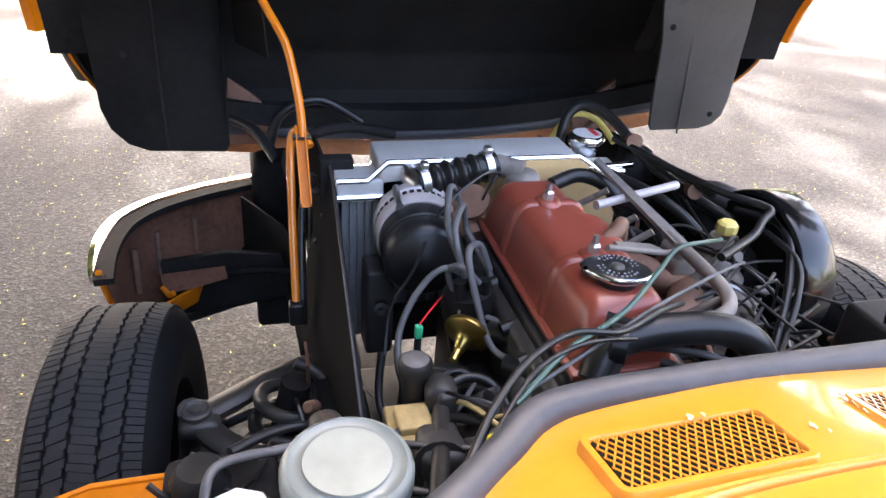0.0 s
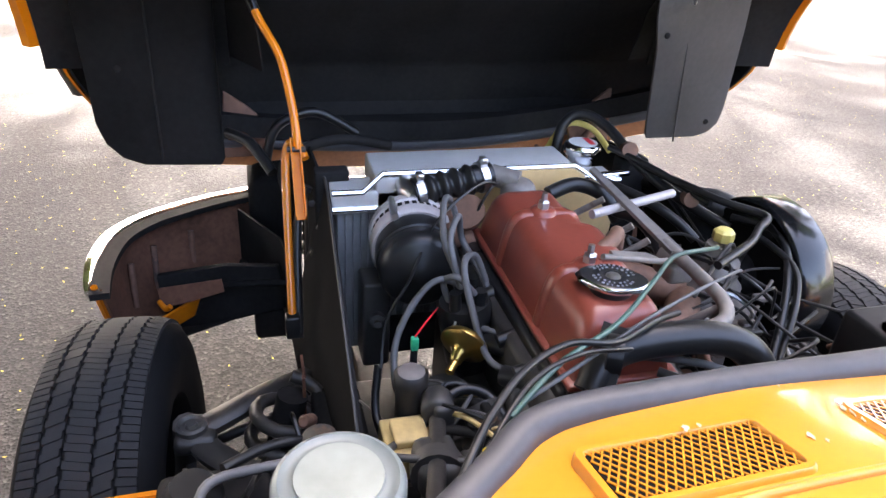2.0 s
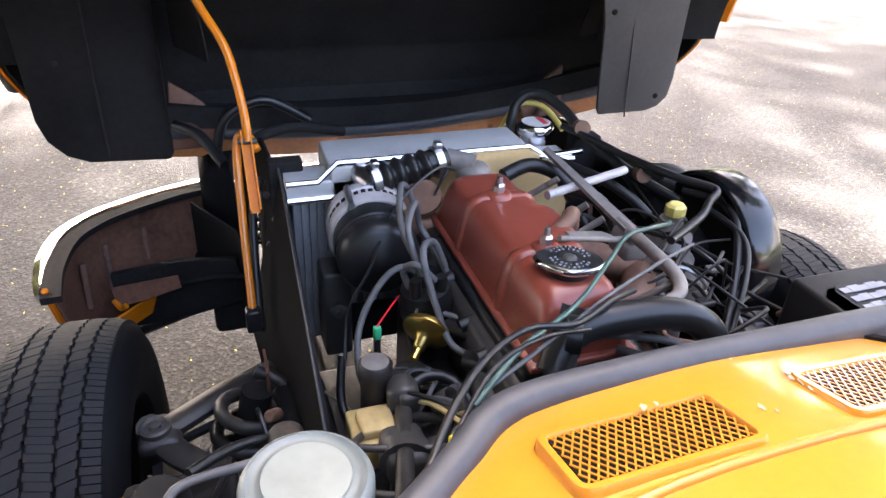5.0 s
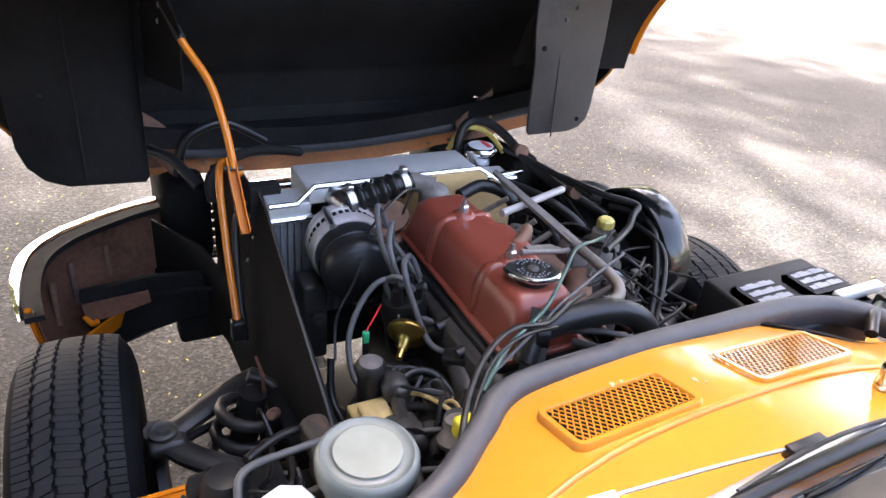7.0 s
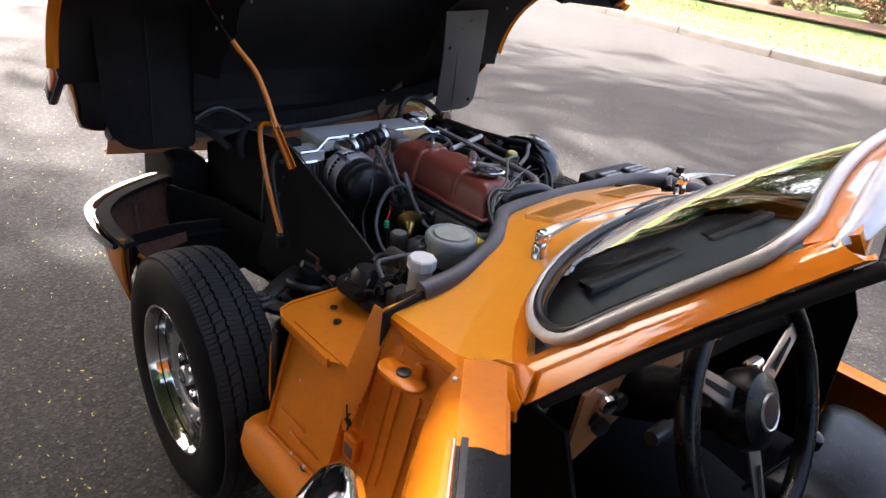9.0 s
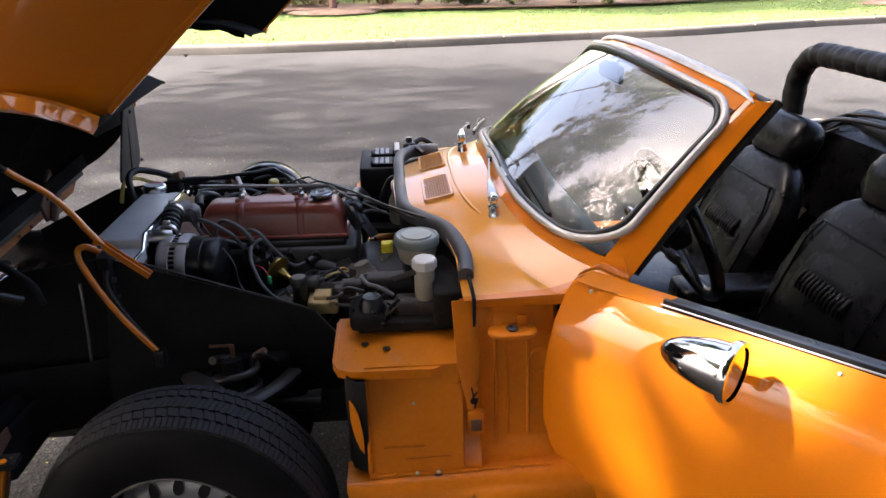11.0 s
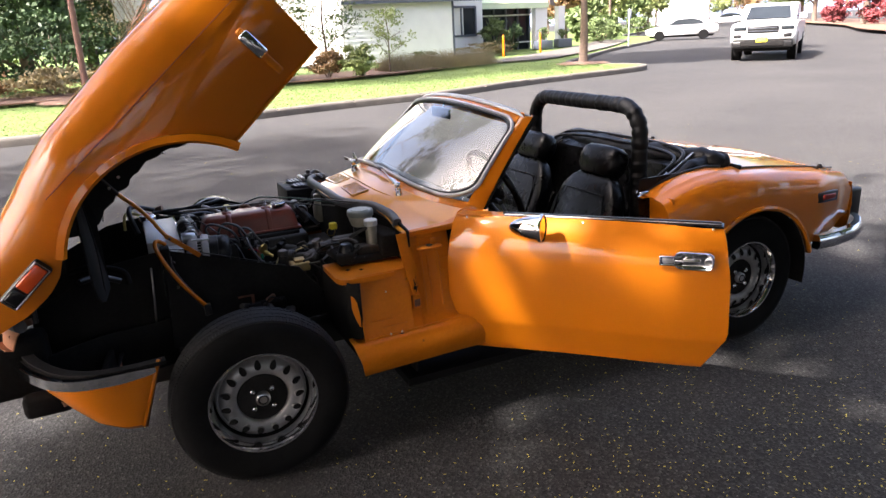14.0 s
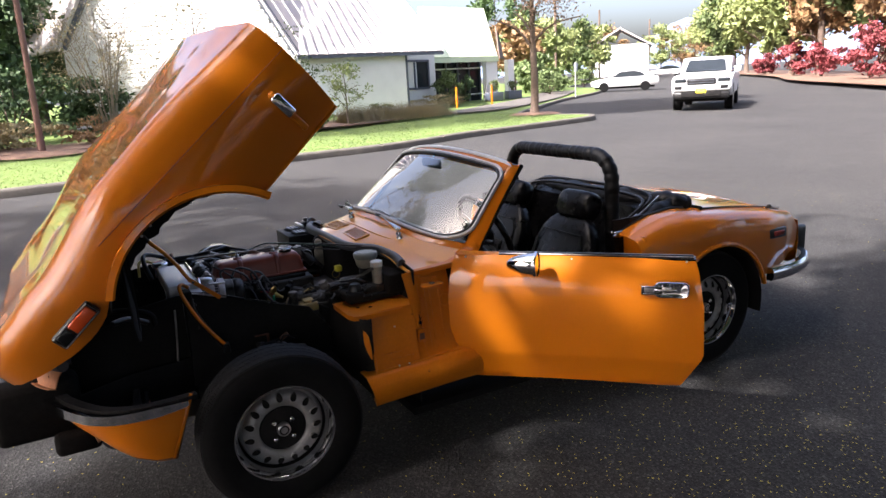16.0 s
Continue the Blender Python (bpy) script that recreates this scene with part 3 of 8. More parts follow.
for side in (1, -1):
    part("inner_side", grid([[(x, .56 * side, .2), (x, .575 * side, .5), (x, .555 * side, .785)] for x in (-1.60, -1.8, -2.05)], .01), VINYL, car)
def bulkhead_x(y):
    a = abs(y)
    return line(a, (0, -.445), (.17, -.45), (.24, -.49), (.30, -.54), (.42, -.57), (.60, -.575))
part("bulkhead", grid([[(bulkhead_x(y), y, z) for z in (.18, .4, .6, .72, .80 - .05 * (abs(y) / .56) ** 2)] for y in np.linspace(-.58, .58, 33)], .006), BLACK, car, "black engine bulkhead")

# ---- cowl, windscreen ----
def cowl_front(y):
    a = abs(y)
    return line(a, (0, -.425), (.17, -.432), (.24, -.475), (.30, -.525), (.42, -.550), (.56, -.552))
def screen_base(y):
    a = abs(y) / .56
    return Vector((-.665 - .15 * a ** 4, y, .842 - .062 * a ** 2))
def cowl_top(y, t):
    f, b = Vector((cowl_front(y), y, table(abs(y), (0, .794), (.3, .782), (.56, .740)))), screen_base(y)
    p = f.lerp(b, t)
    p.z += .004 * math.sin(math.pi * t)
    # towards the ends the panel lies flat and then flares up to the screen
    w = table(abs(y), (.30, 0.0), (.48, 1.0))
    flat = lerp(f.z, b.z, .22 * t / .62 if t < .62 else .22 + .78 * (t - .62) / .38)
    p.z = lerp(p.z, flat, w)
    return p
ys = sorted({*np.linspace(-.56, .56, 33)})
part("cowl_panel", grid([[cowl_top(y, t) for t in (0, .1, .25, .4, .55, .60, .64, .7, .78, .85, .93, 1)] for y in ys], .004), ORANGE_CHIPPED, car, "orange cowl panel with chipped paint")
for side in (1, -1):
    # outer corner of the cowl down to the door
    ts = (0, .12, .25, .4, .5, .6, .64, .75, .88, 1)
    rows = [[cowl_top(.56 * side, t) for t in ts],
            [Vector((lerp(-.553, -.86, t), lerp(.566, .592, t) * side, line(t, (0, .734), (.62, .748), (1, .776)))) for t in ts],
            [Vector((lerp(-.556, -.86, t), lerp(.565, .600, t) * side, line(t, (0, .722), (.62, .738), (1, .764)))) for t in ts],
            [Vector((lerp(-.562, -.86, t), lerp(.560, .595, t) * side, line(t, (0, .716), (.62, .726), (1, .745)))) for t in ts]]
    part("cowl_corner", grid(rows, .004), ORANGE, car)
seal_path = [(-.563, .500, 0.762), (-.567, .42, 0.775), (-.538, .315, 0.790), (-.490, .245, 0.792), (-.452, .185, 0.797), (-.444, .05, 0.799), (-.444, -.1, 0.799), (-.445, -.25, 0.797), (-.47, -.34, 0.793), (-.53, -.40, 0.786), (-.563, -.50, 0.762)]
part("bonnet_seal", sweep(smooth_path(seal_path, 8), [(-.015, -.022), (.014, -.022), (.016, -.010), (.015, .000), (.012, .007), (.006, .0105), (-.003, .0110), (-.009, .0085), (-.013, .003), (-.0148, -.005)]), SEAL, car, "dusty black rubber bonnet seal")

def screen(y, v):
    """The windscreen's surface: y across, v from 0 at its foot to 1 at its head."""
    b, a = screen_base(y), abs(y) / .56
    yt = y * .88
    t = Vector((-1.03 - .06 * a ** 2.2, yt, 1.125 - .045 * a ** 2))
    return b.lerp(t, v) + Vector((.018, 0, .012)) * math.sin(math.pi * v) * (1 - .75 * min(1, a) ** 2)
def screen_edge(inset, n=9):
    """A rounded loop round the screen."""
    Y, lo, hi, r = .556 - inset, .070 + inset * 1.6, .95 - inset * 1.6, .10
    pts = []
    for cy, cv, a0 in ((Y - .075, hi - .14, 0), (-(Y - .075), hi - .14, 90), (-(Y - r), lo + r * 2, 180), (Y - r, lo + r * 2, 270)):
        ry, rv = (.075, .14) if a0 < 100 else (r, 2 * r)
        for k in range(n):
            a = radians(a0 + 90 * k / (n - 1))
            pts.append(screen(cy + ry * math.cos(a), cv + rv * math.sin(a)))
        ny = 20
        nxt = {0: [( lerp(Y - .075, -(Y - .075), j / ny), hi) for j in range(1, ny)], 90: [(-Y, lerp(hi - .14, lo + 2 * r, j / 12)) for j in range(1, 12)],
               180: [(lerp(-(Y - r), Y - r, j / ny), lo) for j in range(1, ny)], 270: [(Y, lerp(lo + 2 * r, hi - .14, j / 12)) for j in range(1, 12)]}[a0]
        pts += [screen(*q) for q in nxt]
    return pts
windscreen = part("windscreen_frame", bmesh.new(), ORANGE, car, "orange windscreen frame")
# two pillars, a header and a foot rail
n = 17
part("header_rail", grid([[screen(lerp(-.548, .548, k / 16), v) + Vector((-.004 * j, 0, .003)) for k in range(n)] for j, v in enumerate((.93, .965, 1.0, 1.025))], .026), ORANGE, windscreen)
cap_rows = [[screen(lerp(-.568, .568, k / 24), 1.0) + Vector((dx, 0, dz)) * (1 - .9 * abs(k / 12 - 1) ** 12) for k in range(25)] for dx, dz in ((-.006, .006), (-.009, .012), (-.014, .015), (-.024, .016), (-.036, .012), (-.044, -.004))]
part("header_capping", grid(cap_rows, .004), TRIM_METAL, windscreen, "weathered grey header capping")
part("header_seal", sweep([screen(lerp(-.54, .54, k / 16), 1.0) + Vector((-.052, 0, -.012)) for k in range(n)], circle(.009, 8)), RUBBER, windscreen)
part("foot_rail", grid([[screen(lerp(-.56, .56, k / 16), v) for k in range(n)] for v in (-.03, .0, .03, .07)], .012), ORANGE, windscreen)
for side in (1, -1):
    part("pillar", grid([[screen(y * side, v) + Vector((dx, 0, 0)) for v in np.linspace(-.02, 1.015, 11)] for y, dx in ((.551, 0), (.556, 0), (.566, -.004), (.576, -.014), (.582, -.026), (.57, -.036))], .006), ORANGE, windscreen, "orange windscreen pillar")
    part("pillar_seal", sweep([screen(.570 * side, v) + Vector((-.050, 0, 0)) for v in np.linspace(-.0, 1.0, 8)], circle(.009, 8)), BLACK, windscreen)
for side in (1, -1):
    # the cowl runs up into the foot of the pillar
    low = [cowl_top(.552 * side, t) for t in (.86, .93, 1.0)] + [Vector((-.86, .590 * side, .776))]
    high = [screen(y * side, v) + Vector((.001, 0, .003)) for y, v in ((.548, .0), (.553, .02), (.561, .06), (.574, .10))]
    part("pillar_foot", grid([[a.lerp(b, t) + Vector((0, 0, .003 * math.sin(math.pi * t))) for a, b in zip(low, high)] for t in (0, .25, .5, .75, 1)], .003), ORANGE, windscreen, "orange foot of the windscreen pillar")
part("glass_rubber", sweep([p + Vector((.003, 0, .004)) for p in screen_edge(.010)], circle(.0068, 8), True), RUBBER, windscreen)
part("glass_trim", sweep([p + Vector((.004, 0, .006)) for p in screen_edge(-.002)], circle(.0080, 10), True), TRIM_METAL, windscreen, "bright screen trim")
gl = part("windscreen_glass", grid([[screen(y, v) for y in np.linspace(-.545, .545, 15)] for v in np.linspace(.065, .94, 9)]), GLASS, windscreen, "clear curved windscreen glass")
gl.visible_shadow = False

# ---- bonnet, built shut and swung open about its front hinge ----
OPEN = Matrix.Translation((.756, 0, .379)) @ Matrix.Rotation(radians(42.7), 4, "Y") @ Matrix.Translation((-.756, 0, -.379))

def bonnet_half(x, inset=0.0):
    w = line(x, (-.7, .718), (-.3, .728), (0, .735), (.25, .705), (.4, .675), (.5, .64), (.57, .59), (.62, .5)) - inset
    zc = table(x, (-.7, .772), (-.3, .785), (-.05, .778), (.34, .712), (.5, .695), (.58, .655), (.62, .61)) - inset
    yc = line(x, (-.7, .60), (0, .605), (.34, .575), (.5, .53), (.60, .46), (.64, .40)) - inset
    mid = line(x, (-.7, .065), (-.55, .045), (-.4, .012), (-.2, -.010), (.3, -.004), (.5, .0), (.64, .0))
    zb = .405
    if x > -.316:
        zb = .285 + math.sqrt(max(0, .337 ** 2 - x * x)) if x < .205 else line(x, (.205, .552), (.26, .520), (.32, .508), (.40, .512), (.5, .535), (.64, .575))
    z0 = max(.58, zb + .006) if x < .3 else lerp(zb, zc, .4)
    pts = [(x, w - .06 * max(0, (.58 - z) / .2) ** 2, z) for z in [lerp(zb, z0, k / 8) for k in range(9)]]
    for k in range(1, 13):
        a = math.pi / 2 * k / 12
        pts.append((x, yc + (w - yc) * math.cos(a) ** .8, z0 + (zc - z0) * math.sin(a) ** .75))
    for k in range(1, 11):
        t = k / 10
        pts.append((x, yc * (1 - t), zc + mid * (1 - (1 - t) ** 2) + .006 * math.exp(-((t - .25) / .08) ** 2)))
    return pts

bx = sorted({*[round(v, 4) for v in np.linspace(-.69, .595, 50)], *[round(v, 4) for v in .337 * np.cos(np.linspace(.8, 2.8, 20))], -.3161, -.3159, .2049, .2051})
def bonnet_shell(inset):
    rows = []
    for x in bx:
        if inset and x < -.675:
            continue
        h = bonnet_half(x, inset)
        bend = lambda p: (p[0] + .07 * max(0, 1 - (p[1] / .6) ** 2) * max(0, -p[0] - .35) / .34 if p[2] > .7 else p[0], p[1], p[2])
        h = [bend(p) for p in h]
        rows.append(h + [(a, -b, c) for a, b, c in h[-2::-1]])
    return rows
bonnet = part("bonnet", turned(grid(bonnet_shell(0), .005), OPEN), ORANGE, car, "orange bonnet raised on its front hinge")
nose_edge = [Vector(p) + Vector((.004, 0, 0)) for p in bonnet_half(.595)[10:]]
nose_edge += [Vector((p.x, -p.y, p.z)) for p in nose_edge[-2::-1]]
part("nose_trim", turned(sweep(nose_edge, circle(.007, 8)), OPEN), CHROME, bonnet, "thin chrome strip along the nose")
part("bonnet_underside", turned(grid(bonnet_shell(.009), .004), OPEN), BLACK, bonnet, "dark underside of the bonnet")
for side in (1, -1):
    lp = [Vector((.337 * math.cos(a), .737 * side, .285 + .337 * math.sin(a))) for a in np.linspace(.92, 2.80, 24)]
    part("arch_lip", turned(sweep(lp, [(-.014, -.008), (.005, -.012), (.012, .0), (.004, .014), (-.014, .01)], up=(0, 1, 0)), OPEN), ORANGE, bonnet)
    part("side_edge", turned(sweep([Vector((x, bonnet_half(x)[0][1] * side, bonnet_half(x)[0][2])) for x in np.linspace(-.69, -.325, 6)], circle(.006, 6)), OPEN), ORANGE, bonnet)
    # inner wheel arch
    part("inner_wing", turned(grid([[(r * math.cos(a), y * side, .285 + r * math.sin(a)) for a in np.linspace(.80, 2.80, 18)] for r, y in ((.335, .725), (.345, .60), (.355, .44), (.350, .425))], .004), OPEN), BLACK, bonnet)
    part("inner_splash_panel", turned(grid([[((lerp(.35, (line(a, (.8, .27), (1.25, .235), (1.6, .222), (2.0, .25), (2.3, .272), (2.55, .296), (2.75, .35)) if side > 0 else .33) + .004 * math.sin(a * 23), v)) * math.cos(a), lerp(.425, line(a, (.8, .37), (1.6, .385), (2.6, .45)), v) * side, .285 + (lerp(.35, (line(a, (.8, .27), (1.25, .235), (1.6, .222), (2.0, .25), (2.3, .272), (2.55, .296), (2.75, .35)) if side > 0 else .33) + .004 * math.sin(a * 23), v)) * math.sin(a)) for a in np.linspace(.85, 2.74, 26)] for v in (0, .5, 1)], .003), OPEN), BLACK, bonnet, "black inner splash panel with small screws")
    for a in (1.45, 1.62, 2.2):
        part("splash_screw", turned(lathe([(.005, 0), (.004, .002), (0, .003)], (.262 * math.cos(a), .409 * side, .285 + .262 * math.sin(a)), (0, side, 0), 8), OPEN), STEEL, bonnet)
    flap = [(.392, .452, .688), (.392, .445, .70), (.395, .445, .92), (.43, .44, 1.06), (.43, .66, 1.06), (.425, .66, .95), (.42, .652, .76), (.416, .64, .725), (.41, .615, .70), (.402, .58, .689)]
    if side < 0:
        flap = [(.430, .43, .695), (.428, .422, .708), (.37, .372, .90), (.343, .343, .966), (.345, .34, 1.04), (.40, .58, 1.04), (.408, .59, .93), (.418, .597, .77), (.42, .592, .73), (.424, .575, .708), (.427, .545, .697)]
    # one rubber in two tones: left coloured as shaded, right as lit
    flap_ob = part("splash_flap", plate([(x, y * side, z) for x, y, z in flap], .006, bevel=.002), FLAP_BLACK if side > 0 else LIT_FLAP, bonnet, "black rubber splash flap" if side > 0 else "dusty grey rubber splash flap, paler for the light it catches")
    part("flap_seam", tube([(.418, (.545 if side > 0 else .488) * side, .692), (.39, (.545 if side > 0 else .455) * side, .86), (.375, (.545 if side > 0 else .43) * side, 1.03)] if side < 0 else [(.3965, .55, .692), (.397, .55, .85), (.41, .55, 1.0)], .0022, 6), FLAP if side < 0 else BLACK, flap_ob)
    for fx, fy, fz in (((.345, .372, .93), (.40, .545, .74)) if side < 0 else ((.39, .60, .86),)):
        part("flap_stud", lathe([(.006, 0), (.005, .002), (.002, .003), (0, .003)], (fx, fy * side, fz), (-1, .2, 0), 12), BLACK, flap_ob)
    mk = part("side_marker_light", turned(box(.245, .39, .708 * side - .008, .708 * side + .012, .548, .60, .008), OPEN), RUBBER, bonnet, "amber side marker lamp in a black bezel")
    part("marker_lens", turned(box(.257, .333, .71 * side - .004, .71 * side + .016, .556, .592, .004), OPEN), RED_LENS, mk)
    part("marker_reflector", turned(box(.337, .379, .71 * side - .004, .71 * side + .0145, .556, .592, .004), OPEN), GLOSS_BLACK, mk, "dark lower half of the marker")
    part("marker_rim", turned(sweep([Vector((x, .72 * side, z)) for x, z in ((.252, .553), (.384, .553), (.384, .595), (.252, .595))], circle(.0022, 6), True), OPEN), STEEL, mk)
    part("bonnet_catch", turned(box(-.578, -.540, .722 * side - .004, .722 * side + .017, .503, .588, .010), OPEN), CHROME, bonnet, "chrome bonnet catch")
    part("catch_recess", turned(box(-.570, -.548, .722 * side - .006, .722 * side + .0045, .44, .60, .006), OPEN), ORANGE_WORN, bonnet)
    # shade of the pressed crease, painted as a thin red-brown line
    part("crease_shade_line", turned(sweep([Vector((x, (line(x, (-.69, .719), (0, .735), (.1, .733))) * side, lerp(.655, .675, (x + .69) / .8))) for x in np.linspace(-.685, .10, 10)], circle(.0014, 6)), OPEN), REDBROWN, bonnet)

# ---- driver's door, swung open ----
DO, DD, DN = Vector((-.735, .585, 0)), Vector((-.675, .737, 0)).normalized(), Vector((.737, .675, 0)).normalized()
def door_point(u, z, off=0.0):
    return DO + DD * u + DN * off + Vector((0, 0, z + line(z, (.265, .036), (.775, .008)) * u))
def door_skin(z):
    return line(z, (.265, -.02), (.275, .002), (.378, .034), (.385, .038), (.5, .048), (.62, .045), (.70, .032), (.755, .006), (.775, -.012))
def door_ends(z):
    a = line(z, (.265, .055), (.28, .035), (.34, .016), (.385, .008), (.5, -.004), (.62, -.008), (.72, .002), (.775, .010))
    b = line(z, (.265, .848), (.275, .862), (.34, .898), (.40, .930), (.425, .936), (.6, .932), (.72, .915), (.775, .90))
    return a, b
door = None
zs = [.265, .270, .275, .30, .34, .36, .378, .386, .40, .425, .47, .5, .55, .6, .65, .7, .73, .755, .775]
rows = []
for z in zs:
    a, b = door_ends(z)
    rows.append([door_point(lerp(a, b, k / 24), z + .008 * math.sin(math.pi * k / 24), door_skin(z) - .012 * (abs(k / 12 - 1) ** 6)) for k in range(25)])
door = part("driver_door", grid(rows, .008), ORANGE, car, "orange driver's door standing open")
rows = []
for z in zs:
    a, b = door_ends(z)
    rows.append([door_point(lerp(a + .175, b - .008, k / 8), z, -.075) for k in range(9)])
part("door_trim_panel", grid(rows, .008), VINYL, door, "black vinyl door trim")
for end in (0, 1):
    part("door_edge", grid([[door_point(door_ends(z)[end] + (.004 if not end else -.004), z, o) for o in (door_skin(z) - .016, -.04, -.075)] for z in zs], .004), ORANGE_WORN, door)
part("door_top", grid([[door_point(u, .779, -.012), door_point(u, .782, -.04), door_point(u, .776, -.075)] for u in np.linspace(.19, .90, 12)], .006), VINYL, door)
part("front_flange", grid([[door_point(u, z, -.075 + .02 * (u < .03)) for u in (.02, .10, .195)] for z in zs], .004), ORANGE_WORN, door)
part("front_cap", grid([[door_point(u, .779, o) for o in (-.012, -.04, -.07)] for u in (.02, .10, .192)], .004), ORANGE_WORN, door)
part("window_seal", sweep([door_point(u, .787, -.022) for u in np.linspace(.19, .893, 10)], [(-.004, -.008), (.004, -.008), (.004, .006), (-.004, .006)]), RUBBER, door)
part("waist_trim", sweep([door_point(u, .788, -.010) for u in np.linspace(.19, .893, 10)], circle(.0015, 6)), STEEL, door)
def on_door(bm):
    """Lays a bmesh from door axes (u, z, out) into the world."""
    m = Matrix((( DD.x, 0, DN.x, DO.x), (DD.y, 0, DN.y, DO.y), (.0146, 1, 0, .022), (0, 0, 0, 1)))
    return turned(bm, m)
def pill(u0, u1, z0, z1, o0, o1, r, bevel=.003):
    pts = []
    for cu, cz, a0 in ((u1 - r, z1 - r, 0), (u0 + r, z1 - r, 90), (u0 + r, z0 + r, 180), (u1 - r, z0 + r, 270)):
        pts += [(cu + r * math.cos(radians(a0 + k * 18)), cz + r * math.sin(radians(a0 + k * 18)), o0) for k in range(6)]
    return plate(pts, o1 - o0)
def dish(u0, u1, z0, z1, r, k, out):
    """One ring of the handle's dished plate, shrunk by k towards its middle."""
    cu, cz, pts = (u0 + u1) / 2, (z0 + z1) / 2, []
    for qu, qz, a0 in ((u1 - r, z1 - r, 0), (u0 + r, z1 - r, 90), (u0 + r, z0 + r, 180), (u1 - r, z0 + r, 270)):
        pts += [(lerp(cu, qu + r * math.cos(radians(a0 + j * 15)), k), lerp(cz, qz + r * math.sin(radians(a0 + j * 15)), k), out) for j in range(7)]
    return pts
HD = (.763, .882, .627, .685, .021)
handle = part("door_handle", on_door(grid([dish(*HD, k, o) for k, o in ((1, .036), (1, .050), (.985, .0535), (.95, .0555), (.91, .0545))], closed_v=True)), CHROME, door, "chrome recessed door handle")
part("handle_cup", on_door(grid([dish(*HD, k, o) for k, o in ((.92, .0545), (.84, .0500), (.70, .0470), (.50, .0455), (.28, .0450), (.02, .0450))], closed_v=True)), CHROME, handle, "dished chrome finger recess")
part("handle_lever", on_door(joined(box(.720, .790, .638, .644, .042, .060, .003), box(.720, .790, .664, .670, .042, .060, .003), box(.720, .727, .638, .670, .042, .060, .003))), CHROME, handle)
part("lever_inset", on_door(box(.730, .762, .646, .662, .042, .0535, .002)), STEEL, handle)
part("lever_slot", on_door(box(.724, .79, .640, .668, .040, .0475)), GLOSS_BLACK, handle)
part("handle_flap", on_door(joined(box(.762, .842, .650, .660, .048, .0575, .003), box(.79, .822, .643, .667, .047, .0555, .004))), CHROME, handle)
part("lock_barrel", on_door(lathe([(.0125, 0), (.0125, .008), (.010, .0105), (.008, .009), (0, .009)], (.866, .655, .047), (0, 0, 1), 20)), STEEL, handle)
# bullet mirror
mp = [(0, -.105), (.008, -.102), (.018, -.092), (.028, -.074), (.035, -.05), (.040, -.025), (.042, 0), (.047, .001), (.049, .007), (.047, .013), (.041, .014)]
MB = door_point(.350, .776, .10)
mirror = part("door_mirror", lathe(mp, MB, DD, 36, caps=False), CHROME, door, "chrome bullet-shaped door mirror")
part("mirror_glass", lathe([(.041, .011), (0, .011)], MB, DD, 36, caps=False), CHROME, mirror)
part("mirror_stem", tube([door_point(.29, .722, .03), door_point(.31, .745, .06), door_point(.315, .760, .085)], .011, 12), CHROME, mirror)
for u in (.06, .47, .87):
    part("seal_clip", lathe([(.004, 0), (.003, .004), (0, .005)], door_point(u, .772, -.004), (DN.x, DN.y, .6), 8), STEEL, door)

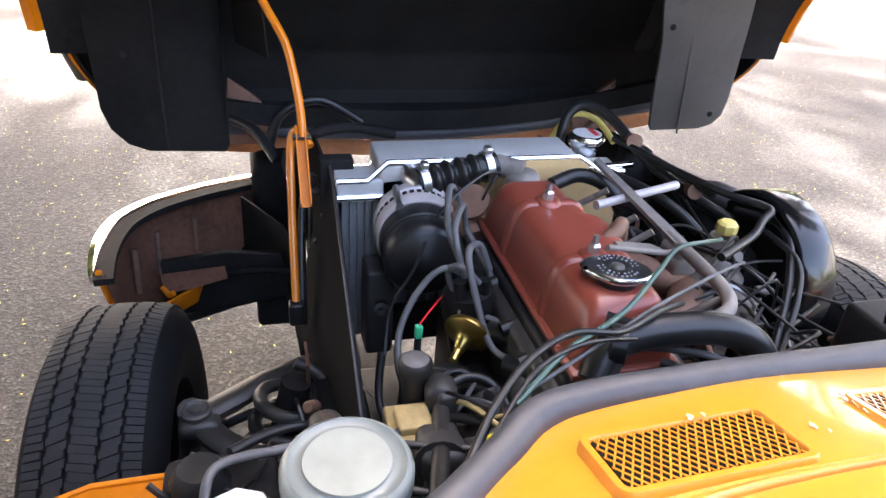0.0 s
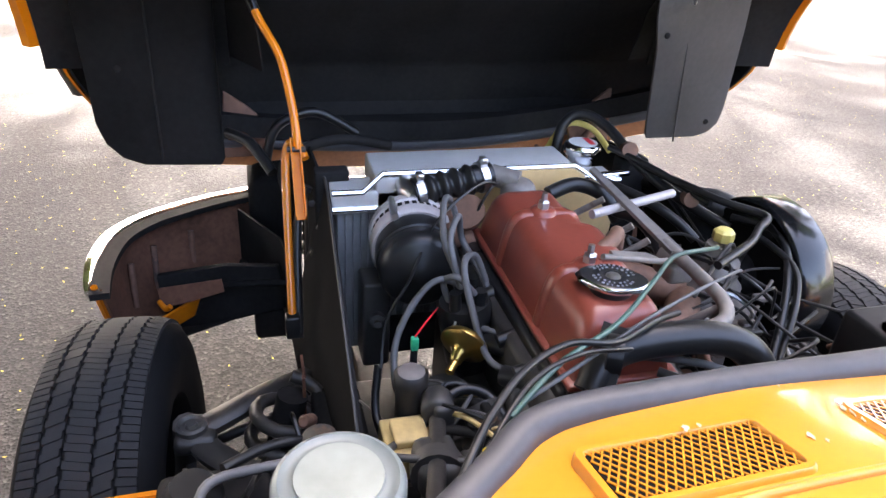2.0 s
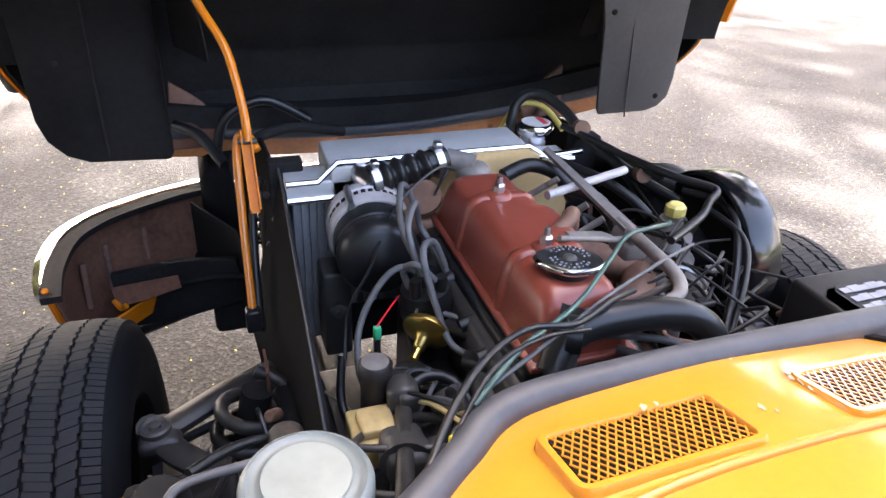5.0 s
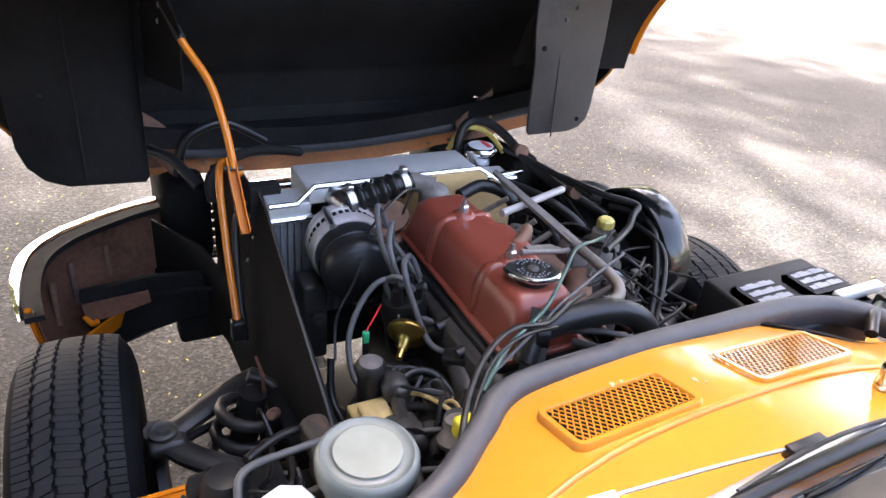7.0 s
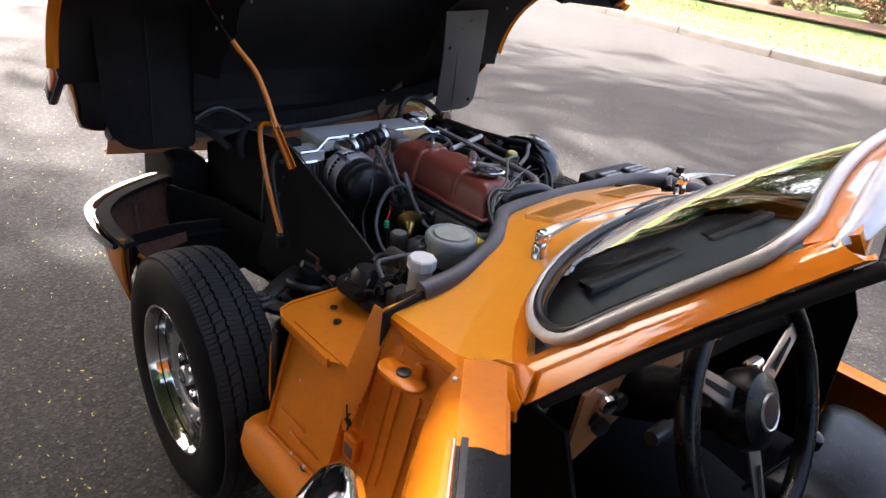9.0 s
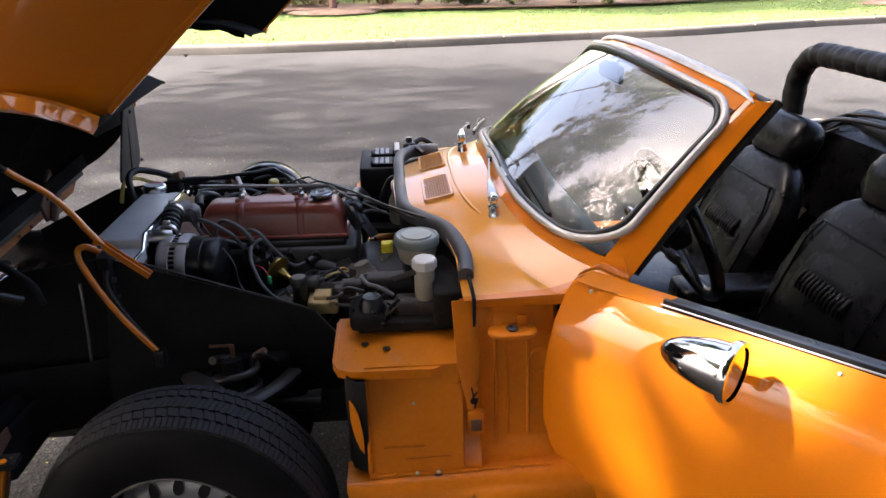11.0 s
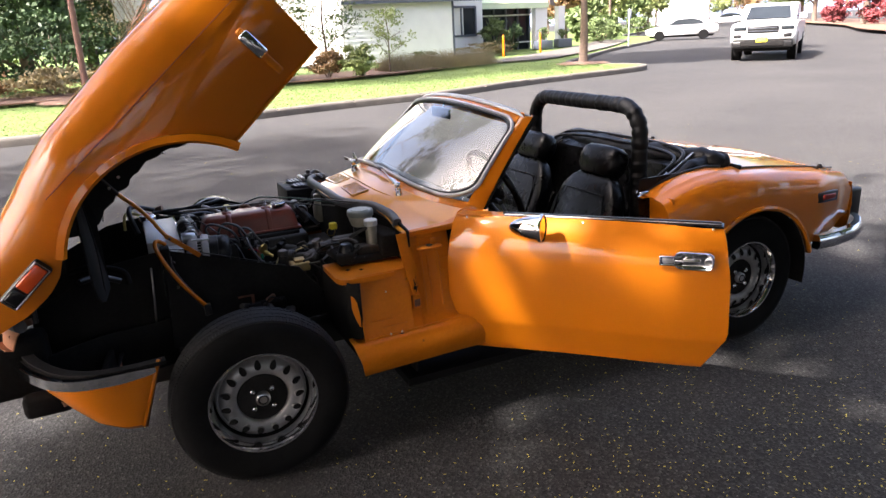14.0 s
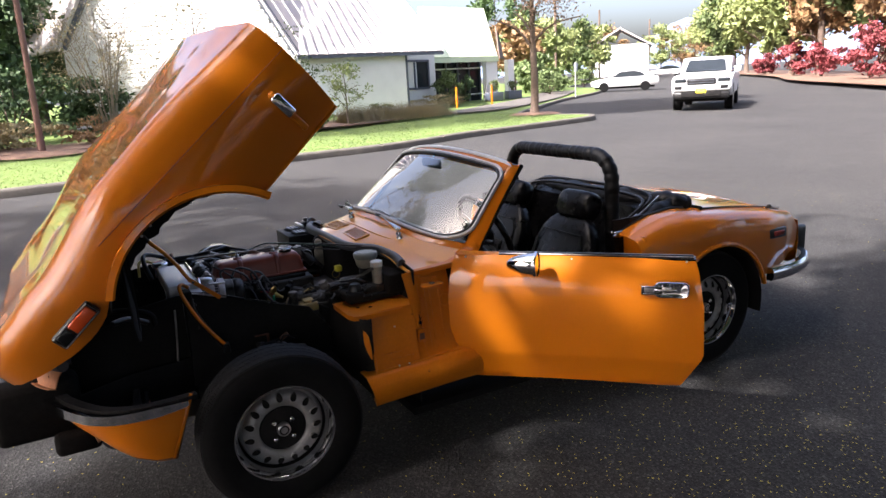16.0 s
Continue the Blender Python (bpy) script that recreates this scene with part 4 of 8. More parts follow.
# ---- wheels ----
def wheel_mesh(name, at, side, turn=0.0):
    """side: +1 with its face to the left. Built round the y axis."""
    m = Matrix.Translation(at) @ Matrix.Rotation(radians(turn), 4, "Z")
    ax = (0, side, 0)
    # tyre section, its middle set out from the wheel's; tread blocks stand on the carcass
    ty = [(.166, -.062), (.19, -.070), (.232, -.074), (.258, -.068), (.274, -.058), (.2795, -.045), (.281, 0), (.281, .012), (.2795, .068), (.274, .081), (.258, .091), (.232, .096), (.19, .091), (.166, .082)]
    wheel = part(name, turned(lathe(ty + [(.158, .06), (.158, -.05), ty[0]], (0, 0, 0), ax, 72, caps=False), m), TYRE, car, "worn black tyre on a silver steel wheel")
    bm = bmesh.new()
    # five ribs: slotted shoulders and three siped, zigzag-edged ribs between four grooves
    for row, (y0, y1) in enumerate(((-.054, -.033), (-.0285, -.0075), (-.003, .027), (.0315, .0525), (.057, .078))):
        n = 168
        edge_row = row in (0, 4)
        for i in range(n):
            pitch = 2 * math.pi / n
            a0, a1 = pitch * i, pitch * (i + (.86 if edge_row else .90 if i % 2 else .97))
            sk = {1: .6, 2: -.5, 3: .6}.get(row, .1 if row == 4 else -.1) * pitch
            zg = .0011 if i % 2 else -.0011
            vs = []
            for r in (.279, .2895):
                for y, sh in ((y0 + (zg if row else 0), 0), (y1 + (zg if row < 4 else 0), sk)):
                    d = abs(y - .012)
                    rr = r - (.0075 if d > .06 else (.0018 if d > .036 else 0))
                    for a in (a0 + sh, a1 + sh):
                        vs.append(bm.verts.new((rr * math.cos(a), y * side, rr * math.sin(a))))
            for q in ((4, 5, 7, 6), (0, 4, 6, 2), (1, 3, 7, 5), (0, 1, 5, 4), (2, 6, 7, 3)):
                bm.faces.new([vs[j] for j in q])
    part("tread", turned(bm, m), TREAD, wheel, smooth=0)
    part("rim", turned(lathe([(.172, .070), (.177, .080), (.174, .087), (.168, .086), (.163, .076), (.159, .066), (.157, .050), (.155, .046), (.154, .030)], (0, 0, 0), ax, 72, caps=False), m), CHROME, wheel, "bright worn steel rim")
    part("rim_well", turned(lathe([(.1545, .032), (.152, .012), (.148, .002), (.135, .002)], (0, 0, 0), ax, 72, caps=False), m), BLACK, wheel, "black rim well between rim and disc")
    part("disc", turned(lathe([(.150, .0), (.148, .016), (.144, .021), (.138, .022), (.130, .040), (.119, .046), (.104, .049), (.090, .047), (.083, .040), (.08, .028), (.0, .026)], (0, 0, 0), ax, 72, caps=False), m), SILVER, wheel, "silver slotted wheel disc")
    for i in range(15):
        a = 2 * math.pi * (i + .3) / 15
        mm = m @ Matrix.Rotation(a, 4, (0, 1, 0)) @ Matrix.Translation((.119, .0455 * side, 0)) @ Matrix.Rotation(radians(-24 * side), 4, (0, 0, 1))
        ring = bmesh.new()
        lo = [ring.verts.new((.0178 * math.cos(t), .0030 * side, (.0110 - .003 * math.cos(t)) * math.sin(t))) for t in np.linspace(0, 2 * math.pi, 16, endpoint=False)]
        hi = [ring.verts.new((.0205 * math.cos(t), -.004 * side, .0135 * math.sin(t))) for t in np.linspace(0, 2 * math.pi, 16, endpoint=False)]
        for k in range(16):
            ring.faces.new((lo[k], lo[(k + 1) % 16], hi[(k + 1) % 16], hi[k]))
        part("slot_rim", turned(ring, mm), SILVER, wheel)
        hole = bmesh.new()
        hole.faces.new([hole.verts.new((.0172 * math.cos(t), .0034 * side, (.0105 - .0028 * math.cos(t)) * math.sin(t))) for t in np.linspace(0, 2 * math.pi, 16, endpoint=False)])
        part("vent_slot", turned(hole, mm), BLACK, wheel, smooth=0)
    part("hub_recess", turned(lathe([(.083, .030), (.080, .040), (.074, .0415), (.0, .0415)], (0, 0, 0), ax, 40), m), BLACK, wheel, "black hub centre")
    part("hub_cap", turned(lathe([(.024, .041), (.024, .056), (.020, .060), (.012, .061), (.0, .061)], (0, 0, 0), ax, 28), m), STEEL, wheel)
    part("hub_badge", turned(lathe([(.018, .0600), (.017, .0617), (.013, .0620), (.012, .0612)], (0, 0, 0), ax, 24, caps=False), m), SATIN, wheel)
    for i in range(4):
        a = math.pi / 4 + i * math.pi / 2
        part("wheel_nut", turned(lathe([(.010, .040), (.010, .052), (.007, .056), (0, .057)], (.044 * math.cos(a), 0, .044 * math.sin(a)), ax, 6), m), CHROME, wheel)
    return wheel
for at, s, tn in (((0, .602, .288), 1, -3), ((0, -.602, .288), -1, -3), ((-2.108, .605, .288), 1, 0), ((-2.108, -.605, .288), -1, 0)):
    wheel_mesh("wheel", at, s, tn)

# ---- bumper, valance, grille, front suspension ----
FB = [(.300, .690), (.40, .696), (.50, .682), (.565, .642), (.61, .588), (.665, .49), (.705, .37), (.725, .2), (.73, 0)]
fb = [(x, y, .492) for x, y in FB] + [(x, -y, .492) for x, y in FB[-2::-1]]
fpath = smooth_path(fb, 5)
bumper = part("front_bumper", sweep(fpath, [(-.012, -.016), *[(.022 * math.cos(radians(a)) - .002, .016 * math.sin(radians(a))) for a in range(-90, 91, 15)], (-.012, .015)][::-1], scales=[min(1, .45 + .55 * (min(k, len(fpath) - 1 - k) / 5) ** .6) for k in range(len(fpath))]), MOTTLED_CHROME, car, "chrome front bumper with dark tree reflections painted in")
for side in (1, -1):
    ov = part("overrider", box(.60, .86, .36 * side - .055, .36 * side + .055, .36, .565, .03, seg=3), FLAP_BLACK, bumper, "large black rubber overrider")
    part("overrider_foot", box(.56, .70, .40 * side - .05, .40 * side + .05, .30, .38, .02), FLAP_BLACK, ov)
    val = [p for p in smooth_path([(x - .012, (y - .014) * side, 0) for x, y in FB[:7]], 5)]
    zt = .486
    rows = [[Vector((p.x + (.0 if v < 1 else 0) - .05 * v ** 2 * min(1, max(0, (p.x - .30) / .2)) + .075 * v * max(0, 1 - (p.x - .288) / .1), p.y - .035 * side * v * v, lerp(zt + .03 * max(0, 1 - (p.x - .285) / .03), line(p.x, (.30, .295), (.45, .302), (.53, .32), (.60, .355), (.70, .39)), v))) for v in np.linspace(0, 1, 7)] for p in val]
    outer = part("front_valance", grid(rows, .004), ORANGE, car, "orange front quarter valance")
    inner = [[Vector((q.x - .010, q.y - .010 * side, q.z - .014 * (k / 6) ** 2)) for k, q in enumerate(r)] for r in rows]
    part("valance_inside", grid(inner, .003), INSIDE_RUST, outer, "rusty inside of the valance")
    part("valance_edge", sweep(rows[0], circle(.006, 6)), ORANGE, outer)
    part("top_ledge", sweep([Vector((p.x - .018, p.y - .012 * side, .503)) for p in val], [(-.018, -.006), (.014, -.006), (.014, .006), (-.018, .006)]), BLACK, outer)
    for k, (vx, vy) in enumerate(((.45, .665), (.52, .63), (.58, .56))):
        part("stiffening_rib", cyl((vx - .012, (vy - .02) * side, .37), (vx + .008, (vy - .02) * side, .46), .006), RUSTY, outer)
    part("valance_bracket", plate([(.37, .60 * side, .375), (.50, .43 * side, .40), (.51, .43 * side, .36), (.38, .60 * side, .335)], .006), ORANGE_WORN if side > 0 else BLACK, outer, "rust-stained bracket")
    part("duct_bracket", plate([(.455, .603 * side, .428), (.43, .47 * side, .455), (.42, .364 * side, .45), (.42, .346 * side, .35), (.42, .48 * side, .325), (.43, .59 * side, .315)], .02, bevel=.004), BLACK, outer, "black lower bracket behind the valance")
    if side > 0:
        part("rust_patch", plate([(.425, .60, .418), (.398, .475, .444), (.398, .472, .415), (.40, .54, .396), (.405, .592, .385)], .002), INSIDE_RUST, outer, "rust-stained patch")
        part("bare_strip", tube([(.415, .597, .395), (.400, .585, .385), (.396, .575, .392)], .006, 8), ORANGE_WORN, outer)
        part("bracket_rib", tube([(.425, .59, .40), (.41, .50, .42), (.405, .40, .425), (.40, .35, .42)], .007), BLACK, outer)
    part("lower_pan", grid([[(.36, .62 * side, .325), (.44, .42 * side, .335), (.50, .25 * side, .34)], [(.42, .62 * side, .30), (.55, .45 * side, .30), (.62, .25 * side, .31)]], .004), BLACK, car)
    part("front_duct", grid([[(x, y * side, z) for z in (.33, .42, .50)] for x, y in ((.60, .44), (.45, .36), (.28, .33), (.22, .31))], .005), BLACK, car)
    # side baffle of the engine bay
    baf = part("bay_baffle", grid([[(.205, .287 * side, .735), (.10, .290 * side, .700), (-.06, .295 * side, .648), (-.235, .299 * side, .592)], [(.225, .325 * side, .56), (.10, .325 * side, .53), (-.06, .320 * side, .50), (-.315, .310 * side, .49)], [(.235, .352 * side, .40), (.10, .345 * side, .39), (-.06, .335 * side, .38), (-.325, .315 * side, .40)]], .004), BLACK, car, "black sheet-steel engine bay baffle")
    part("baffle_edge", sweep([Vector((.205, .290 * side, .738)), Vector((.15, .290 * side, .728)), Vector((-.235, .302 * side, .594)), Vector((-.315, .312 * side, .49))], circle(.0022, 6)), GREASE, baf)
    part("baffle_flange", box(.195, .225, .27 * side - .02, .27 * side + .035, .40, .745, .004), BLACK, baf)
    for k in range(6):
        part("flange_bolt", lathe([(.006, 0), (.006, .007), (0, .009)], (.193, (.30 + .012 * (k % 2)) * side, .47 + .045 * k), (-1, 0, 0), 6), GREASE, baf)
    part("bracket_arm", tube([(.20, .315 * side, .72), (.19, .335 * side, .66), (.10, .345 * side, .50)], .007), SATIN, baf)
    part("radiator_duct", grid([[(x, .298 * side, z) for z in (.33, .5, line(x, (.23, .738), (.40, .715), (.64, .60)))] for x in (.23, .32, .4, .52, .64)], .004), BLACK, car, "black cardboard radiator duct")
    # suspension
    sus = part("upper_wishbone", joined(sweep(smooth_path([(-.058, .498 * side, .474), (-.035, .455 * side, .478), (.005, .40 * side, .474), (.06, .335 * side, .452)], 5), [(-.017, -.008), (.017, -.008), (.019, .004), (.012, .011), (-.012, .011), (-.019, .004)]),
               sweep(smooth_path([(-.068, .498 * side, .471), (-.105, .47 * side, .466), (-.15, .41 * side, .460), (-.18, .335 * side, .452)], 5), [(-.017, -.008), (.017, -.008), (.019, .004), (.012, .011), (-.012, .011), (-.019, .004)]),
               box(-.092, -.032, .503 * side - .032, .503 * side + .024, .458, .484, .010)), GREASE, car, "oily black upper wishbone")
    part("ball_joint", lathe([(.021, 0), (.021, .010), (.017, .012), (.014, .008), (.009, .008), (.007, .013), (0, .014)], (-.063, .503 * side, .481), (0, 0, 1), 24), DULL, sus)
    part("tie_rod", cyl((-.02, .52 * side, .40), (.02, .30 * side, .45), .008), GREASE, car)
    part("anti_roll_link", tube([(-.02, .50 * side, .455), (0, .42 * side, .462), (.01, .35 * side, .47)], .007), GREASE, car)
    pts = []
    for k in range(7 * 14 + 1):
        a, h = 2 * math.pi * k / 14, k / (7 * 14)
        c = Vector((lerp(-.07, -.055, h), lerp(.435, .365, h) * side, lerp(.22, .51, h)))
        pts.append(c + Vector((.048 * math.cos(a), .046 * math.sin(a) * side, .013 * math.sin(a))))
    spring = part("coil_spring", sweep(pts, circle(.0098, 8)), GREASE, car, "oily black coil spring")
    part("damper", cyl((-.07, .44 * side, .19), (-.05, .366 * side, .51), .022), BLACK, spring)
    part("suspension_turret", joined(box(-.17, -.02, .29 * side - .02, .29 * side + .05, .42, .50, .012), box(-.20, .06, .29 * side - .03, .29 * side + .03, .25, .42, .012)), BLACK, car)
    if side > 0:
        part("turret_rust", joined(box(-.055, -.045, .348, .352, .44, .54), box(-.05, .0, .347, .351, .535, .541)), INSIDE_RUST, car, "rusty bare edge of the turret")
        part("turret_bolt", lathe([(.009, 0), (.009, .03), (.006, .034), (0, .034)], (-.10, .345, .505), (-.6, .3, .5), 12), COPPER, car)
        part("breather_wire", tube([(-.15, .36, .50), (-.10, .37, .52), (-.08, .36, .40), (-.12, .37, .33)], .003, 6), RUBBER, car)
    part("brake_backplate", lathe([(.10, 0), (.125, .006), (.125, .02), (.04, .03), (.03, .05)], (0, .50 * side, .288), (0, side, 0), 32), GREASE, car)
    part("vertical_link", tube([(-.05, .51 * side, .48), (-.02, .52 * side, .38), (0, .53 * side, .288), (0, .51 * side, .20)], .02), GREASE, car)
    part("lower_wishbone", joined(tube([(-.02, .51 * side, .19), (.08, .27 * side, .20)], .016, smooth=2), tube([(-.03, .51 * side, .19), (-.16, .27 * side, .20)], .016, smooth=2)), GREASE, car)
    part("chassis_rail", box(-.55, .62, .20 * side - .04, .20 * side + .04, .23, .33, .01), GREASE, car)
part("suspension_crossmember", box(-.24, .13, -.34, .34, .34, .375, .01), GREASE, car, "oily black steel crossmember")
grille = part("grille", box(.655, .665, -.40, .40, .345, .352), BLACK, car, "black slatted front grille")
for k in range(6):
    part("grille_slat", box(.645, .672, -.40, .40, .362 + .024 * k, .369 + .024 * k, .002), BLACK, grille)
for k in range(7):
    part("grille_upright", box(.66, .667, -.36 + .12 * k, -.354 + .12 * k, .345, .50), BLACK, grille)
part("front_crossmember", box(.45, .52, -.42, .42, .25, .33, .012), BLACK, car)

# stays of the bonnet
stay = part("bonnet_stay", tube([(.40, .43, 1.10), (.345, .395, 1.01), (.314, .376, .962), (.27, .347, .91), (.235, .336, .86), (.213, .331, .82), (.19, .33, .785)], .0068, 12), ORANGE, bonnet, "chipped orange tubular bonnet stay")
part("stay_sleeve", tube([(.43, .45, 1.15), (.375, .412, 1.055), (.345, .395, 1.01), (.318, .378, .967)], .008, 12), SATIN, stay, "black worn upper end of the stay")
part("stay_channel", joined(plate([(.205, .339, .795), (.205, .325, .795), (.106, .326, .708), (.106, .340, .708)], .002), plate([(.205, .339, .795), (.106, .340, .708), (.098, .340, .717), (.197, .339, .804)], .002), plate([(.205, .325, .795), (.106, .326, .708), (.098, .326, .717), (.197, .325, .804)], .002)), ORANGE_WORN, stay, "orange channel at the foot of the stay")
part("stay_pivot", cyl((.19, .318, .786), (.19, .346, .787), .0045), GREASE, stay)
stay2 = part("lower_stay", tube([(.205, .318, .765), (.226, .328, .782), (.238, .342, .776), (.232, .348, .745), (.205, .350, .68), (.165, .352, .61), (.108, .354, .530)], .0068, 12), ORANGE, bonnet, "orange curved lower stay")
part("lower_stay_foot", box(.095, .118, .342, .366, .50, .54, .004), SATIN, stay2)
part("wiring_loom", tube([(.52, .12, .665), (.47, .22, .70), (.40, .30, .712), (.345, .345, .70), (.335, .345, .66)], .010, 10), BLACK, bonnet, "taped black wiring loom")
part("loom_branch", tube([(.47, .44, .72), (.42, .40, .715), (.36, .365, .68)], .010, 10), RUBBER, bonnet)

# front lip of the bonnet, seen under its shell
def lip(s, x0, z0, n=21):
    return [Vector((x0 - .09 * (abs(y) / .58) ** 2.5, y, z0 + (.065 if y > 0 else .10) * (abs(y) / .58) ** 2)) for y in np.linspace(-.58, .58, n)]
part("nose_panel", grid([lip(0, .765, .534), lip(0, .748, .530), lip(0, .740, .550), lip(0, .732, .568), lip(0, .722, .580)], .003), RUST_LIP, bonnet, "rust-stained orange lip of the bonnet nose")
part("nose_rail", sweep(lip(0, .716, .596), circle(.018, 10)), SEAL, bonnet, "dusty black seal along the nose")
part("nose_rail", sweep(lip(0, .70, .632), [(-.02, -.016), (.014, -.016), (.014, .03), (-.02, .03)]), BLACK, bonnet)
for y in (-.46, -.36, -.30, .30, .42, .50):
    part("nose_bolt", lathe([(.006, 0), (.006, .004), (0, .006)], (.728 - .08 * (abs(y) / .58) ** 2.5, y, .562 + .06 * (abs(y) / .58) ** 2), (-1, 0, .3), 8), RUSTY, bonnet)

# black closing strip between the shell's front edge and the rail
edge = [OPEN @ Vector(p) for p in bonnet_half(.592, .010)[18:]]
edge += [Vector((p.x, -p.y, p.z)) for p in edge[-2::-1]]
part("nose_closing", grid([edge, [p + Vector((-.018, 0, -.035)) for p in edge], [Vector((.715 - .09 * (abs(p.y) / .58) ** 2.5, p.y, .64 + .08 * (abs(p.y) / .58) ** 2)) for p in edge]], .003), BLACK, bonnet, "black closing panel inside the nose")

# rusty bracket and taped loom behind the stay
NB = ((.45, .745), (.398, .707), (.345, .655), (.365, .598), (.464, .596))
LOOM = ((.373, .592), (.352, .669), (.305, .702), (.251, .706), (.172, .659))
for side in (1, -1):
    part("nose_bracket", plate([(.66, NB[0][0] * side, NB[0][1]), (.66, NB[1][0] * side, NB[1][1]), (.66, NB[2][0] * side, NB[2][1]), (.66, NB[3][0] * side, NB[3][1]), (.66, NB[4][0] * side, NB[4][1])], .012, bevel=.003), RUSTY, bonnet, "dusty rust-brown bracket inside the nose")
    part("bracket_tube", tube([(.645, (NB[4][0] - .02) * side, NB[4][1] + .06), (.64, (NB[3][0] + .05) * side, NB[3][1] + .05), (.635, (NB[3][0] + .01) * side, NB[3][1] + .0)], .012, 10), RUSTY, bonnet)
part("taped_loom", tube([(.62, y, z) for y, z in LOOM], .0105, 10), RUBBER, bonnet, "dusty taped loom arching behind the stay")

# ---- engine bay ----
engine = part("engine", joined(box(-.33, .09, -.085, .105, .36, .665, .012), box(-.30, .07, -.13, -.08, .50, .62, .012), box(-.30, .06, .10, .135, .40, .56, .015), box(-.55, -.32, -.12, .14, .30, .60, .03)), GREASE, car, "oily black four-cylinder engine")
part("cylinder_head", box(-.300, .075, -.055, .090, .655, .680, .006), SATIN, engine)
# rocker cover
before_cover = set(bpy.data.objects)
RY = .012
def cover_row(x, grow=0.0, sides=True):
    """Section of the pressed cover: sloped sides and a flat, rounded crown."""
    t = abs((x + .1125) / .1825)
    end = math.sqrt(max(0, 1 - max(0, (t - .80) / .20) ** 2.4)) if t < 1 else 0
    h = lerp(.004, .079, end) + grow
    front = x > -.03
    prof = [(.061, 0), (.060, .10), (.057, .35), (.053, .62), (.048, .82), (.041, .94), (.031, .995), (.012, 1.0)]
    out = [(x, RY + y + grow, .690 + f * h) for y, f in prof]
    pad = max(0, min(1, (.045 - abs(x + .112)) / .010)) if not grow else 0
    for y, f in prof[::-1]:
        bulge = pad * .017 * max(0, min(1, (f - .3) / .35))
        out.append((x, RY - y * (.88 if front else 1) - bulge - grow, .690 + f * h))
    return out
cover = part("rocker_cover", grid([cover_row(x) for x in sorted({*np.linspace(-.295, .07, 44), *np.linspace(-.168, -.056, 24)})]), REDBROWN, engine, "red-brown painted rocker cover")
for x in (-.033, -.183):
    part("cover_rib", grid([cover_row(x + dx, g) for dx, g in ((-.011, -.002), (-.008, .0022), (-.004, .0034), (.004, .0034), (.008, .0022), (.011, -.002))]), REDBROWN, cover)
part("cover_flange", box(-.303, .078, RY - .068, RY + .068, .684, .693, .003), REDBROWN, cover)
part("cover_gasket", box(-.301, .076, RY - .066, RY + .066, .678, .685, .001), RUBBER, cover)
for x in (-.033, -.183):
    part("cover_collar", lathe([(.020, 0), (.017, .006), (.010, .008)], (x, RY + .004, .768), (0, 0, 1), 20), REDBROWN, cover)
    part("cover_nut", lathe([(.0085, 0), (.0085, .009), (.006, .011), (.0045, .012), (.0045, .022), (0, .023)], (x, RY + .004, .776), (0, 0, 1), 6), STEEL, cover, smooth=0)
CAP = Vector((-.235, .012, .766))
def cap_outline(r, ears, z, n=40):
    return [CAP + Vector(((.84 * r + ears * abs(math.cos(t - radians(64))) ** 6) * math.cos(t), (.84 * r + ears * abs(math.cos(t - radians(64))) ** 6) * math.sin(t), z)) for t in np.linspace(0, 2 * math.pi, n, endpoint=False)]
cap = part("oil_filler_cap", lathe([(.022, -.004), (.025, .002), (.026, .012), (0, .013)], CAP, (0, 0, 1), 36), SATIN, cover, "black and chrome eared oil filler cap")
part("cap_rim", grid([cap_outline(.031, .009, .010), cap_outline(.035, .012, .012), cap_outline(.036, .012, .016), cap_outline(.033, .011, .0195)], closed_v=True), CHROME, cap)
part("cap_face", grid([cap_outline(.0335, .0105, .0192), cap_outline(.030, .006, .0205), cap_outline(.012, 0, .021), cap_outline(.011, 0, .019), cap_outline(.002, 0, .019)], closed_v=True), CAP_GREY, cap)
part("cap_stud", lathe([(.0088, .019), (.008, .021), (.004, .0225), (0, .0225)], CAP, (0, 0, 1), 16), DULL, cap)
for ring_r, count, size in ((.0232, 26, .0014), (.0172, 18, .0011)):
    for k in range(count):
        a = 2 * math.pi * k / count
        if abs(math.cos(a - radians(64))) < .97:
            part("cap_marking", turned(box(-size, size, -.0014, .0014 - .0008 * (k % 3), 0, .0007), Matrix.Translation(CAP + Vector((ring_r * math.cos(a), ring_r * math.sin(a), .0209))) @ Matrix.Rotation(a, 4, "Z")), LABEL_GREY, cap)
part("breather_elbow", tube([(-.135, -.02, .758), (-.125, -.045, .768), (-.105, -.062, .768), (-.10, -.068, .74)], .010, 10), COPPER, cover, "rusty breather elbow")

# the cover lies slightly askew to the bay
ASKEW = Matrix(((1, 0, 0, -.006), (-.020, 1, 0, 0), (0, 0, 1, 0), (0, 0, 0, 1)))
for ob in set(bpy.data.objects) - before_cover:
    if ob.data:
        ob.data.transform(ASKEW)

